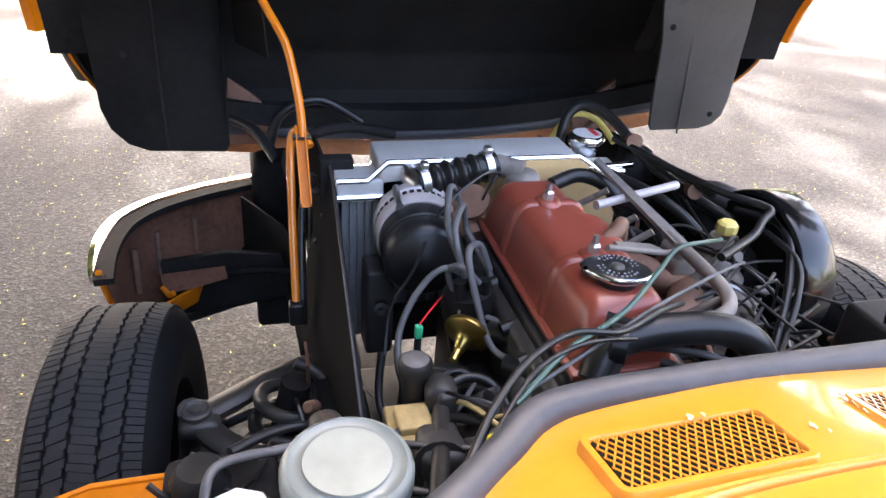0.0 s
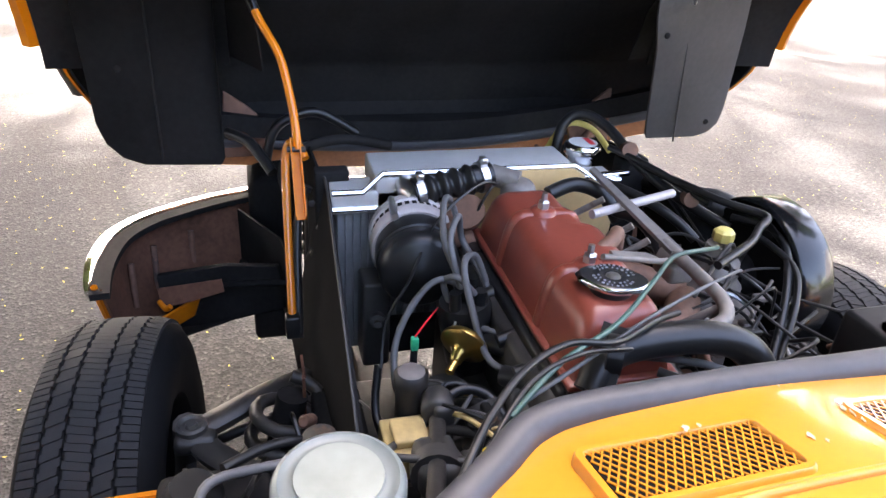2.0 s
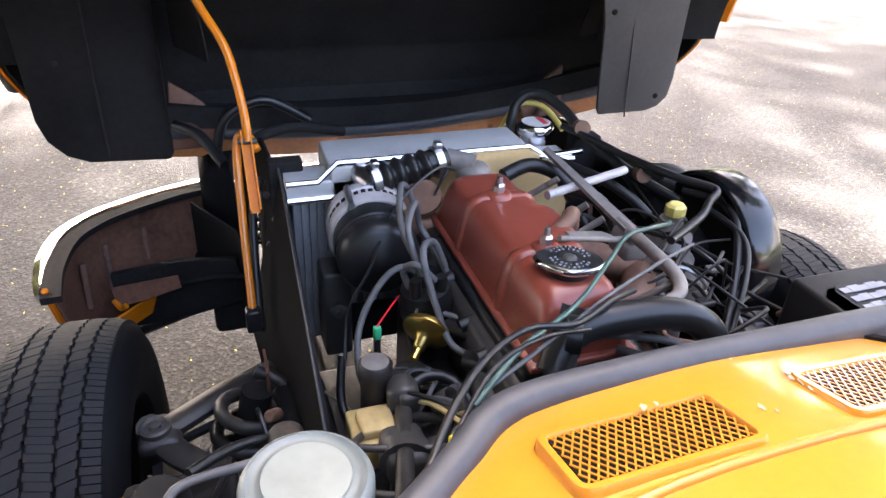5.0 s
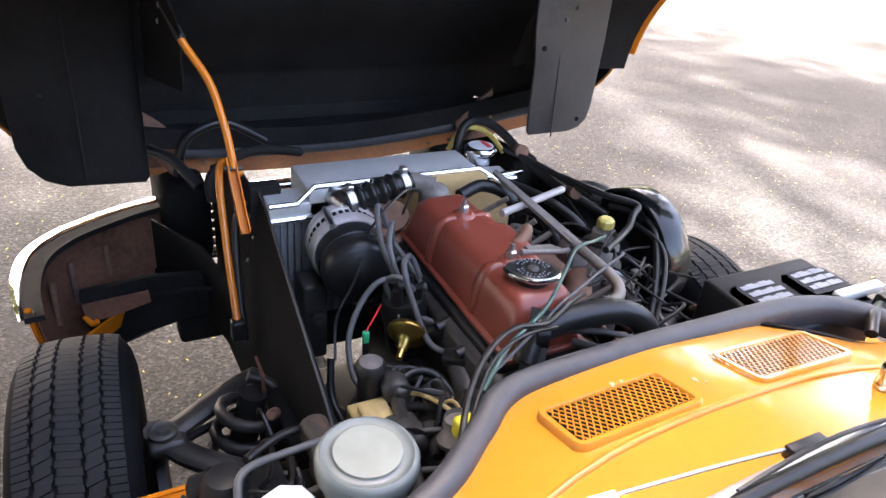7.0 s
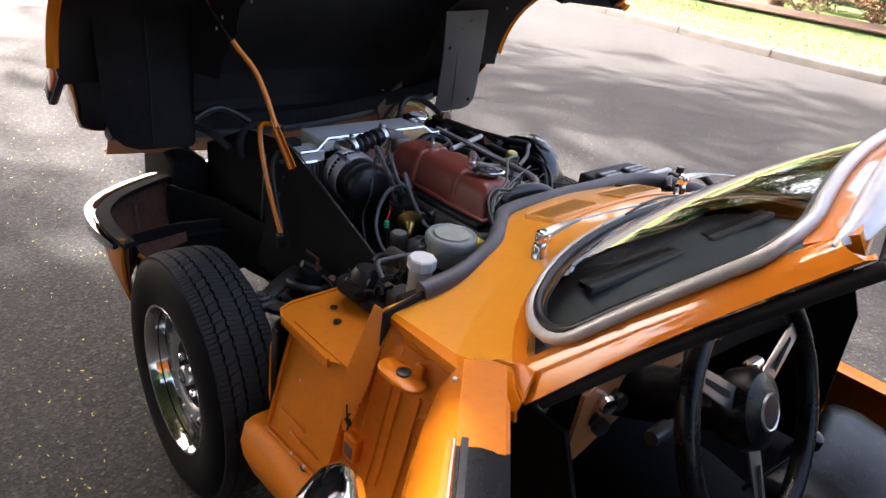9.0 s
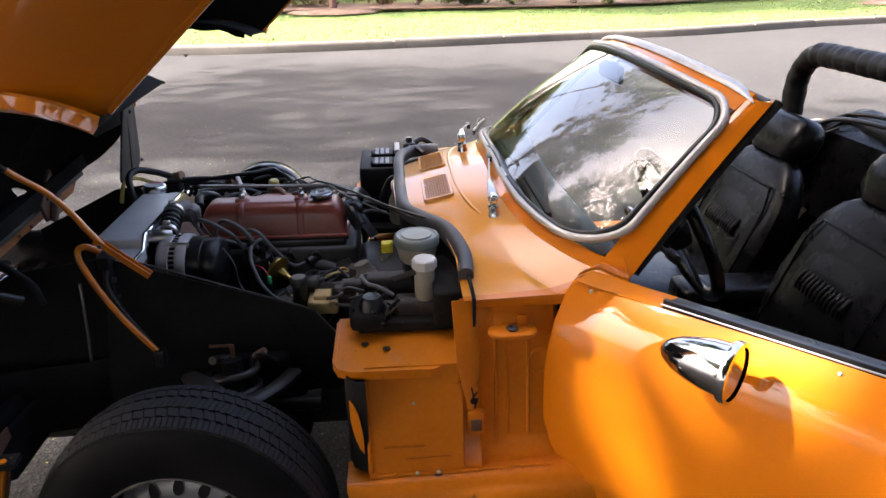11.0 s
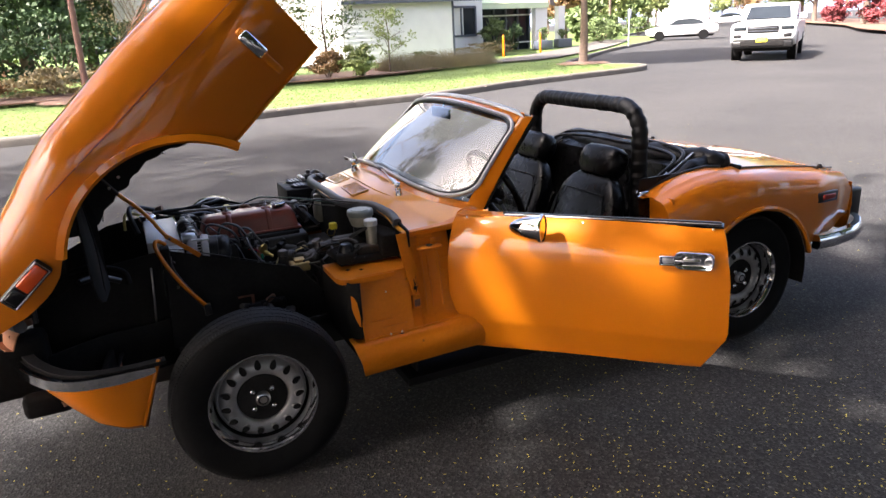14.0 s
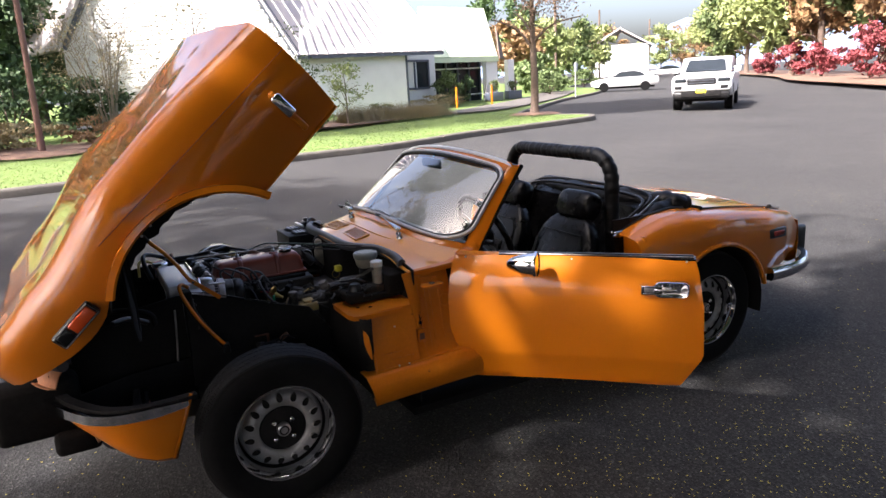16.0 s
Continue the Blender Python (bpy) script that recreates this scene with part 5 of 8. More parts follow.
# radiator
rad = part("radiator", joined(box(.150, .262, -.13, .215, .70, .751, .004), box(.150, .215, -.21, .285, .690, .728, .004)), TANK, car, "bright aluminium radiator top tank")
part("tank_weld", sweep([Vector(p) for p in ((.149, .284, .728), (.149, .235, .728), (.149, .205, .757), (.149, -.12, .757), (.149, -.165, .729), (.149, -.21, .728))], circle(.0045, 6)), CHROME, rad)
part("tank_weld", sweep([Vector(p) for p in ((.149, .284, .700), (.149, .19, .700), (.149, .12, .700))], circle(.005, 6)), CHROME, rad)
part("radiator_core", box(.168, .235, -.20, .275, .42, .692), FINS, rad, "dark finned radiator core")
for k in range(30):
    part("radiator_fin", box(.160, .170, .268 - .0125 * k, .274 - .0125 * k, .43, .69), FINS, rad)
part("tank_panel", plate([(.145, .06, .753), (.145, -.118, .753), (.145, -.17, .722), (.145, -.205, .715), (.145, -.205, .52), (.145, .03, .52)], .003), TAN, rad, "tan sheet beside the radiator tank")
part("outlet_neck", tube([(.16, .165, .735), (.125, .167, .737), (.105, .158, .735)], .019, 14), ALUMINIUM, rad)
pts = [Vector((.112, .164, .737)).lerp(Vector((.128, .036, .757)), k / 60) for k in range(61)]
part("top_hose", sweep(pts, circle(1, 16), scales=[.0215 + (.0045 * math.sin(2 * math.pi * k / 10) if 8 < k < 46 else 0) for k in range(61)]), RUBBER, rad, "ribbed black radiator hose")
for k in (4, 53):
    c, d = pts[k], (pts[60] - pts[0]).normalized()
    clip = part("hose_clip", lathe([(.0235, -.006), (.0255, -.006), (.0255, .006), (.0235, .006)], c, d, 24), STEEL, rad, "bright hose clip")
    part("clip_screw", box(c.x - .010, c.x + .008, c.y - .006, c.y + .006, c.z + .022, c.z + .034, .003), STEEL, clip)
part("thermostat_housing", joined(lathe([(.027, -.03), (.028, 0), (.026, .006), (.020, .012), (.010, .015), (0, .016)], (.104, -.004, .742), (0, 0, 1), 28), cyl((.105, -.004, .752), (.130, .034, .756), .0175)), PIPE, engine, "weathered alloy thermostat housing")
part("water_pump_flange", joined(lathe([(.030, 0), (.030, .008)], (.085, .085, .712), (-.5, .35, .8), 24), box(.05, .10, .06, .10, .64, .69, .012)), COPPER, engine, "rusty water pump flange")
rc = part("radiator_cap", lathe([(.027, -.05), (.027, -.012), (.033, -.010), (.034, .002), (.031, .008), (.028, .010), (0, .010)], (.244, -.179, .752), (0, 0, 1), 32), CHROME, rad, "chrome radiator cap with a red and white label")
part("cap_label", lathe([(.026, 0), (.026, .0008)], (.244, -.179, .7622), (0, 0, 1), 28), WHITE_CAP, rc)
part("cap_band", box(.228, .262, -.196, -.186, .7632, .7640), RED, rc)
part("tank_bracket", cyl((.15, -.14, .735), (.16, -.23, .735), .006), CHROME, rad)
part("fan_cowl", box(.105, .145, -.20, .20, .44, .50, .01), BLACK, rad)

part("radiator_strap", tube([(.262, .316, .69), (.27, .316, .57), (.282, .316, .446)], .0035, 8, 2), STEEL, rad, "thin bright upright rod")
# alternator
AX, AC = Vector((1, -.10, .04)).normalized(), Vector((.085, .168, .672))
alt = part("alternator", lathe([(.016, -.106), (.020, -.102), (.050, -.100), (.058, -.092), (.060, -.080), (.060, -.066), (.0585, -.064), (.0585, -.060), (.061, -.058), (.061, -.022)], AC, AX, 36), SATIN, engine, "alternator with a black body and grey alloy casing")
part("alternator_casing", lathe([(.058, -.028), (.064, -.028), (.067, -.024), (.067, -.006), (.063, -.004), (.063, .010), (.067, .012), (.067, .026), (.062, .038), (.050, .046), (.03, .05), (.0, .05)], AC, AX, 40), CASING, alt, "grey alloy casing")
part("body_strap", joined(box(.00, .03, .215, .232, .655, .68, .004), lathe([(.012, 0), (.012, .014), (0, .016)], (.005, .205, .70), (-.8, .3, .5), 10)), SATIN, alt)
for k in range(18):
    a = radians(10 + 170 * k / 17)
    part("casing_slot", turned(box(-.0065, .0065, -.0034, .0034, 0, .0015), Matrix.Translation(AC) @ Matrix.Rotation(radians(-5.7), 4, "Z") @ Matrix.Rotation(a - math.pi / 2, 4, "X") @ Matrix.Translation((.003, 0, .0625))), BLACK, alt)
for a in (60, 150, 240):
    part("casing_bolt", cyl(AC + AX * -.03 + Vector((0, .065 * math.cos(radians(a)), .065 * math.sin(radians(a)))), AC + AX * .03 + Vector((0, .065 * math.cos(radians(a)), .065 * math.sin(radians(a)))), .006, seg=10), STEEL, alt)
part("alternator_bracket", joined(box(.03, .10, .105, .13, .68, .715, .006), tube([(.10, .13, .70), (.11, .10, .72), (.10, .06, .72)], .008)), COPPER, alt)
part("mount_bracket", box(.08, .14, .20, .245, .44, .60, .006), DULL, engine, "grey steel mounting bracket")
part("bracket_bolt", lathe([(.013, 0), (.013, .012), (.006, .014), (.006, .022), (0, .022)], (.06, .225, .55), (-1, .2, .1), 8), DULL, engine)

# distributor
DB = Vector((-.085, .125, .60))
dist = part("distributor", lathe([(.020, -.08), (.024, -.05), (.034, -.03), (.036, .0), (.036, .03)], DB, (0, .15, 1), 28), RUBBER, engine, "black distributor with grey ignition leads")
part("distributor_cap", lathe([(.038, .028), (.039, .05), (.034, .068), (.020, .072), (.012, .074), (.012, .088), (0, .088)], DB, (0, .15, 1), 28), SATIN, dist)
for k in range(4):
    a = radians(45 + 90 * k)
    part("cap_tower", cyl(DB + Vector((.024 * math.cos(a), .010 + .024 * math.sin(a), .062)), DB + Vector((.025 * math.cos(a), .012 + .025 * math.sin(a), .092)), .008), SATIN, dist)
part("clip_spring", tube([DB + Vector((-.03, .03, .055)), DB + Vector((-.035, .035, .03)), DB + Vector((-.03, .03, -.005))], .002, 6), STEEL, dist)
VD = Vector((-.65, .55, -.30)).normalized()
vac = part("vacuum_capsule", lathe([(0, -.004), (.030, -.003), (.033, .002), (.033, .006), (.028, .010), (.016, .014), (.010, .020), (.008, .032), (.0055, .034), (.0055, .05), (0, .05)], (-.132, .145, .632), VD, 32), BRASS, dist, "gold vacuum advance capsule")
part("capsule_rod", cyl((-.132, .145, .632), (-.10, .128, .63), .008), BRASS, vac)
leads = [[(0, .16), ((-0.055, 0.138, 0.688), (-0.030, 0.153, 0.733), (0.030, 0.138, 0.763), (0.055, 0.118, 0.743), (0.035, 0.103, 0.688), (0.020, 0.093, 0.653))],
         [(0, 0), ((-0.090, 0.143, 0.688), (-0.060, 0.153, 0.743), (-0.010, 0.128, 0.756), (0.010, 0.113, 0.708), (-0.050, 0.098, 0.678), (-0.070, 0.088, 0.648))],
         [(0, 0), ((-0.105, 0.128, 0.688), (-0.100, 0.153, 0.713), (-0.075, 0.163, 0.688), (-0.100, 0.143, 0.648), (-0.130, 0.108, 0.643), (-0.155, 0.088, 0.638))],
         [(0, 0), ((-0.075, 0.103, 0.688), (-0.065, 0.118, 0.723), (-0.095, 0.143, 0.728), (-0.130, 0.138, 0.678), (-0.170, 0.123, 0.628), (-0.215, 0.093, 0.636))],
         [(0, 0), ((-0.085, 0.125, 0.678), (-0.080, 0.168, 0.700), (-0.085, 0.203, 0.673), (-0.110, 0.233, 0.628), (-0.150, 0.240, 0.588), (-0.185, 0.228, 0.573))]]
for _, p in leads:
    part("ignition_lead", tube(p, .0047, 10, 8), GREY_LEAD, dist, "grey ignition lead")
for x, z in ((.02, .662), (-.07, .658), (-.16, .65), (-.225, .648)):
    part("plug_boot", cyl((x, .112, z), (x + .002, .070, z + .01), .0095, .012, 14), RUBBER, engine)
part("plug_boot", cyl((-.135, .118, .632), (-.19, .07, .645), .013, .015, 14), RUBBER, engine)
part("plug_boot", cyl((-.205, .118, .632), (-.26, .07, .648), .013, .015, 14), RUBBER, engine)
part("green_connector", box(-.127, -.118, .206, .216, .622, .642, .002), GREEN, dist, "green wire connector")
part("red_wire", tube([(-.122, .211, .642), (-.105, .19, .655), (-.08, .17, .655)], .0013, 6), RED, dist)
part("black_wire", tube([(-.122, .211, .624), (-.126, .212, .60), (-.13, .21, .575)], .005, 8), RUBBER, dist)
part("thin_wire", tube([(.10, .03, .752), (.07, .075, .766), (.02, .15, .735), (-.04, .20, .68), (-.06, .235, .63), (-.10, .25, .58)], .0024, 6), RUBBER, engine)
part("thin_wire", tube([(.09, .045, .755), (.075, .07, .72), (.07, .075, .67)], .0024, 6), RUBBER, engine)
part("fuel_pump", joined(lathe([(.03, 0), (.04, .02), (.04, .04), (.03, .055), (0, .058)], (-.15, .165, .52), (0, .25, 1), 24), box(-.20, -.10, .11, .19, .48, .53, .01)), DULL, engine, "grey alloy fuel pump")
part("oil_filter", lathe([(.04, 0), (.045, .01), (.045, .09), (.03, .10), (0, .10)], (-.26, .10, .55), (-.1, 1, -.2), 24), GREASE, engine)
part("starter", joined(cyl((-.30, .13, .46), (-.12, .14, .46), .05), cyl((-.30, .13, .55), (-.22, .15, .60), .025)), GREASE, engine)

# brake valve, steering shaft and pipes by the driver's side
pd = part("brake_valve", joined(box(-.285, -.215, .215, .275, .565, .598, .004), box(-.27, -.23, .225, .265, .598, .61, .003)), OLDBRASS, car, "dull brass brake warning valve")
part("valve_plunger", lathe([(.018, -.05), (.018, .012), (.021, .014), (.021, .028), (.017, .032), (.012, .030), (0, .030)], (-.195, .232, .615), (0, 0, 1), 24), GREASE, pd)
part("valve_ring", lathe([(.012, 0), (.0165, .001), (.012, .003)], (-.195, .232, .646), (0, 0, 1), 20), PIPE, pd)
sh = part("steering_shaft", tube([(-.20, .20, .605), (-.30, .225, .615), (-.42, .26, .63), (-.56, .29, .66)], .010, 12, 3), GREASE, car, "rusty brown steering shaft")
part("shaft_joint", joined(lathe([(.017, -.018), (.020, -.012), (.020, .014), (.016, .018)], (-.225, .206, .615), (-1, .22, .1), 14), box(-.25, -.22, .19, .215, .60, .63, .005)), DULL, sh)
part("shaft_coupling", joined(box(-.33, -.27, .20, .25, .575, .62, .012), lathe([(.03, 0), (.03, .02)], (-.30, .225, .60), (-1, .22, .1), 16)), DULL, sh)
for p, r, mt in (([(-.26, .26, .60), (-.29, .28, .615), (-.31, .24, .62), (-.33, .15, .615), (-.34, .10, .60)], .0045, DULL), ([(-.22, .25, .575), (-.25, .20, .60), (-.29, .15, .61), (-.32, .11, .59)], .006, GREASE),
                 ([(-.28, .27, .59), (-.32, .30, .60), (-.36, .26, .61), (-.38, .16, .60)], .0045, DULL), ([(-.24, .23, .60), (-.21, .18, .62), (-.22, .14, .615), (-.27, .12, .59)], .007, RUBBER),
                 ([(-.20, .17, .59), (-.24, .15, .615), (-.30, .16, .61), (-.35, .20, .60)], .0075, RUBBER), ([(-.17, .20, .58), (-.20, .145, .60), (-.26, .13, .60)], .003, OLDBRASS)):
    part("brake_pipe" if r < .005 else "small_hose", tube(p, r, 8), mt, car)
part("heater_valve", joined(box(-.36, -.28, .10, .20, .56, .60, .01), cyl((-.33, .16, .60), (-.33, .16, .635), .022), cyl((-.28, .11, .60), (-.22, .10, .62), .02)), DULL, car, "grimy alloy castings above the bellhousing")

# reservoirs and master cylinders on the shelf
res = part("brake_reservoir", lathe([(.030, -.062), (.036, -.056), (.040, -.045), (.0435, -.03), (.045, -.016)], (-.473, .352, .79), (0, 0, 1), 40), CREAM, car, "cream plastic brake fluid reservoir")
# black colour holds both the shade below the lid and grime
part("reservoir_base", lathe([(.026, -.10), (.030, -.085), (.031, -.06)], (-.473, .352, .79), (0, 0, 1), 32), SATIN, res, "lower body of the reservoir, blackened for shade and grime")
part("reservoir_lid", lathe([(.0475, -.022), (.0485, -.018), (.0485, -.006), (.046, -.001), (.043, 0), (.040, -.002), (.034, -.0025), (.032, -.001), (.0, -.001)], (-.473, .352, .79), (0, 0, 1), 48), LID, res, "grey-white screw lid")
part("lid_centre", lathe([(.0325, -.001), (.032, .0012), (.0, .0015)], (-.473, .352, .79), (0, 0, 1), 40), LID_CENTRE, res)
part("reservoir_tag", box(-.42, -.392, .188, .214, .688, .714, .004), BRIGHT_YELLOW, res, "bright yellow plastic clip")
cl = part("clutch_reservoir", lathe([(.018, -.10), (.021, -.09), (.021, -.018), (.019, -.016)], (-.485, .43, .766), (0, 0, 1), 24), CREAM, car, "small cream clutch fluid reservoir")
part("reservoir_cap", lathe([(.026, -.020), (.026, -.002), (.023, .001), (.008, .002), (0, .002)], (-.485, .43, .766), (0, 0, 1), 8), WHITE_CAP, cl, "white ribbed cap", smooth=20)
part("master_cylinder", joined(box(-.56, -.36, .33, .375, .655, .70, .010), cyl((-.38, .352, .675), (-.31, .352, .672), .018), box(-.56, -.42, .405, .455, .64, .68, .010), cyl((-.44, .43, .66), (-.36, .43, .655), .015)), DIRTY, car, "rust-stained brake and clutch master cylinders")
part("pedal_bracket", joined(box(-.57, -.345, .30, .48, .624, .648, .006), box(-.57, -.50, .30, .50, .64, .72, .008), box(-.40, -.33, .40, .50, .64, .675, .01)), BLACK, car)
wire_rng = random.Random(17)
for k in range(20):
    x0, y0 = wire_rng.uniform(-.41, -.35), wire_rng.uniform(.40, .48)
    pts_ = [(min(max(x0 + .03 * (j - 1.5) * math.cos(k * 1.3) + wire_rng.uniform(-.02, .02), -.44), -.325), min(max(y0 + .03 * (j - 1.5) * math.sin(k * 1.3) + wire_rng.uniform(-.02, .02), .385), .51), .645 + wire_rng.uniform(-.012, .045)) for j in range(4)]
    loop = tube(pts_, wire_rng.choice((.0025, .0035, .005)), 6, 5)
    part("wire", loop, RUBBER, car)
part("cable_boot", joined(lathe([(.026, 0), (.026, .045), (.018, .058), (0, .06)], (-.375, .465, .645), (0, 0, 1), 16), tube([(-.36, .44, .70), (-.33, .40, .69), (-.31, .36, .67), (-.31, .30, .64)], .005)), RUBBER, car)
part("clutch_pipe", tube([(-.42, .46, .70), (-.39, .45, .715), (-.365, .40, .70), (-.35, .33, .685), (-.36, .29, .67)], .0045, 8), GREY_LEAD, car)
part("lever", turned(box(-.004, .004, -.055, .055, -.006, .006, .002), Matrix.Translation((-.44, .40, .715)) @ Matrix.Rotation(.6, 4, "Z") @ Matrix.Rotation(.5, 4, "X")), DULL, car)

# induction side
rail = part("air_rail", joined(tube([(-.13, -.122, .757), (-.22, -.120, .757), (-.268, -.117, .755), (-.298, -.098, .752), (-.308, -.06, .748), (-.308, -.01, .742)], .0085, 14), plate([(.11, -.134, .765), (.10, -.121, .765), (-.16, -.112, .757), (-.16, -.131, .757)], .006)), PIPE, engine, "brown-grey steel air injection rail")
for x, y0, z1 in ((.06, -.06, .70), (-.03, -.06, .695), (-.075, -.055, .69), (-.24, -.05, .69)):
    part("injection_tube", cyl((x - .03, -.115, .750), (x, y0, z1), .005, seg=10), PIPE, rail)
part("rail_clamp", joined(lathe([(.018, -.012), (.018, .012)], (-.15, -.125, .745), (1, 0, 0), 12), box(-.175, -.13, -.145, -.11, .72, .745, .005)), PIPE, rail)
part("cross_bar", cyl((-.028, -.066, .755), (.023, -.228, .757), .0068, seg=16), CASING, engine, "pale steel cross tube")
part("exhaust_strap", plate([(-.185, -.02, .775), (-.165, -.02, .775), (-.14, -.09, .752), (-.155, -.10, .752)], .004), PIPE, engine)
part("strap_bar", tube([(-.185, .0, .778), (-.175, -.05, .765), (-.165, -.10, .752), (-.15, -.125, .747)], .0042, 8), PIPE, engine)
part("inlet_manifold", joined(tube([(-.02, -.07, .66), (-.05, -.14, .655), (-.09, -.20, .64)], .025), tube([(-.20, -.07, .66), (-.17, -.14, .655), (-.10, -.20, .64)], .025), tube([(.05, -.08, .60), (.0, -.15, .58), (-.2, -.15, .57), (-.26, -.10, .60)], .028)), COPPER, engine, "rusty inlet and exhaust manifolds")
carb = part("carburettor", joined(box(-.12, -.03, -.30, -.21, .56, .64, .012), lathe([(.045, 0), (.045, .012), (.036, .02), (.034, .05), (.022, .06), (.020, .075)], (-.072, -.262, .64), (0, 0, 1), 28), box(-.15, -.11, -.29, -.24, .58, .65, .01), cyl((-.16, -.25, .62), (-.12, -.25, .60), .018)), PIPE, engine, "grimy alloy carburettor")
part("damper_cap", lathe([(.015, 0), (.016, .003), (.0155, .014), (.011, .018), (0, .019)], (-.072, -.262, .722), (0, 0, 1), 8), YELLOW, carb, "pale yellow damper cap", smooth=20)
part("carburettor_spring", tube([(-.14, -.20, .66), (-.15, -.23, .68), (-.17, -.26, .66), (-.15, -.28, .62)], .003, 6), STEEL, carb)
for k, (x, y, z) in enumerate(((-.16, -.22, .66), (-.17, -.26, .64), (-.20, -.24, .65), (-.14, -.30, .66), (-.19, -.30, .63))):
    part("linkage", joined(box(x - .008, x + .008, y - .012, y + .012, z - .004, z + .004, .002), cyl((x, y, z), (x + .012, y - .02, z + .02), .0026, seg=8)), PIPE if k % 2 else GREASE, carb)
drum = part("air_cleaner", lathe([(.05, .004), (.116, .004), (.120, .0), (.124, .002), (.126, .008), (.126, .056), (.122, .062), (.0, .064)], (-.03, -.358, .630), (0, -1, .04), 56), GLOSS_BLACK, car, "glossy black round air cleaner")
part("cleaner_face", lathe([(.112, .0), (.112, -.003), (.04, -.006), (.035, -.03), (0, -.03)], (-.03, -.358, .630), (0, -1, .04), 40), BLACK, drum)
for p, r, mt, nm in (([(.285, -.145, .70), (.305, -.165, .775), (.295, -.20, .797), (.25, -.232, .782), (.17, -.255, .745), (.08, -.285, .72), (.0, -.33, .70)], .0095, RUBBER, "breather_hose"),
                     ([(.22, -.22, .76), (.15, -.25, .755), (.08, -.28, .745), (.02, -.30, .735)], .006, RUBBER, "breather_hose"),
                     ([(.33, -.15, .72), (.325, -.175, .765), (.31, -.20, .775), (.29, -.225, .765), (.25, -.24, .74)], .0055, YELLOW, "fuel_hose"),
                     ([(.16, -.256, .745), (.08, -.28, .748), (.0, -.302, .75), (-.05, -.335, .75), (-.068, -.335, .748), (-.085, -.31, .745), (-.118, -.27, .74), (-.16, -.19, .735)], .0062, RUBBER, "vacuum_pipe"),
                     ([(.0, -.33, .72), (-.05, -.355, .725), (-.10, -.35, .72), (-.15, -.322, .70), (-.20, -.285, .66), (-.27, -.22, .60)], .0058, RUBBER, "vacuum_hose"),
                     ([(-.01, -.355, .715), (-.07, -.375, .72), (-.12, -.365, .70), (-.14, -.355, .66)], .0065, RUBBER, "vacuum_hose"),
                     ([(-.06, -.33, .72), (-.14, -.335, .71), (-.19, -.31, .68), (-.25, -.25, .62), (-.32, -.18, .56)], .0048, RUBBER, "fuel_pipe"),
                     ([(.05, -.15, .72), (.0, -.18, .715), (-.05, -.21, .65)], .011, RUBBER, "vacuum_hose"),
                     ([(.09, -.05, .735), (.10, -.10, .745), (.075, -.14, .735), (.05, -.16, .70)], .012, RUBBER, "bypass_hose"),
                     ([(.12, -.16, .74), (.05, -.20, .735), (.0, -.23, .72), (-.03, -.25, .70)], .008, RUBBER, "vacuum_hose"),
                     ([(-0.339, 0.079, 0.71), (-0.319, 0.049, 0.742), (-0.317, -0.018, 0.75), (-0.324, -0.084, 0.745), (-0.339, -0.121, 0.72), (-0.369, -0.131, 0.66)], .0185, RUBBER, "heater_hose"),
                     ([(-.44, .212, .79), (-.383, .143, .792), (-.335, .061, .792), (-.27, -.015, .792), (-.218, -.074, .79), (-.195, -.13, .782), (-.165, -.175, .765), (-.12, -.215, .74)], .0028, GREEN_HOSE, "throttle_cable"),
                     ([(-.42, .20, .78), (-.345, .075, .772), (-.30, .0, .768), (-.25, -.10, .765), (-.21, -.175, .755), (-.17, -.22, .73)], .0022, GREY_LEAD, "choke_cable"),
                     ([(-.51, .278, .795), (-.45, .235, .80), (-.40, .185, .803), (-.368, .13, .80), (-.355, .07, .785), (-.31, -.0, .77), (-.28, -.05, .755)], .0034, RUBBER, "black_cable"),
                     ([(-.48, .25, .785), (-.41, .185, .795), (-.375, .12, .792), (-.35, .05, .77)], .0024, RUBBER, "black_cable"),
                     ([(-.31, -.02, .70), (-.35, -.06, .70), (-.38, -.11, .68), (-.40, -.16, .66)], .0055, DULL, "fuel_pipe"),
                     ([(-.29, .0, .71), (-.33, -.06, .72), (-.37, -.12, .71)], .0045, GREY_LEAD, "vacuum_hose"),
                     ([(-.23, -.12, .71), (-.28, -.17, .68), (-.32, -.18, .62)], .004, DULL, "fuel_pipe"),
                     ([(-.08, .25, .57), (-.12, .26, .52), (-.18, .25, .50)], .006, RUBBER, "small_hose")):
    part(nm, tube(p, r, 14, 8), mt, car)
part("hose_clamp", joined(lathe([(.0205, -.008), (.0225, -.008), (.0225, .008), (.0205, .008)], (-.325, .052, .744), (-.5, -1, 0), 20), plate([(-.30, .055, .77), (-.32, .035, .77), (-.385, .085, .69), (-.365, .11, .69)], .004)), RUBBER, car)
part("loom_tape", lathe([(.014, -.02), (.014, .02)], (.20, -.245, .762), (1, -.3, -.3), 14), COPPER, car)
part("loom_tape", lathe([(.013, -.012), (.013, .012)], (.06, -.29, .727), (1, -.3, -.3), 14), COPPER, car)
part("loom_branch", tube([(.20, -.30, .70), (.10, -.33, .71), (.05, -.37, .70), (.02, -.40, .68)], .018), GREASE, car)
part("inner_valance", joined(box(.02, .20, -.36, -.30, .40, .70, .02)), BLACK, car)
part("filter_elbow", tube([(.14, -.33, .68), (.10, -.37, .70), (.06, -.40, .69)], .022), DULL, car)

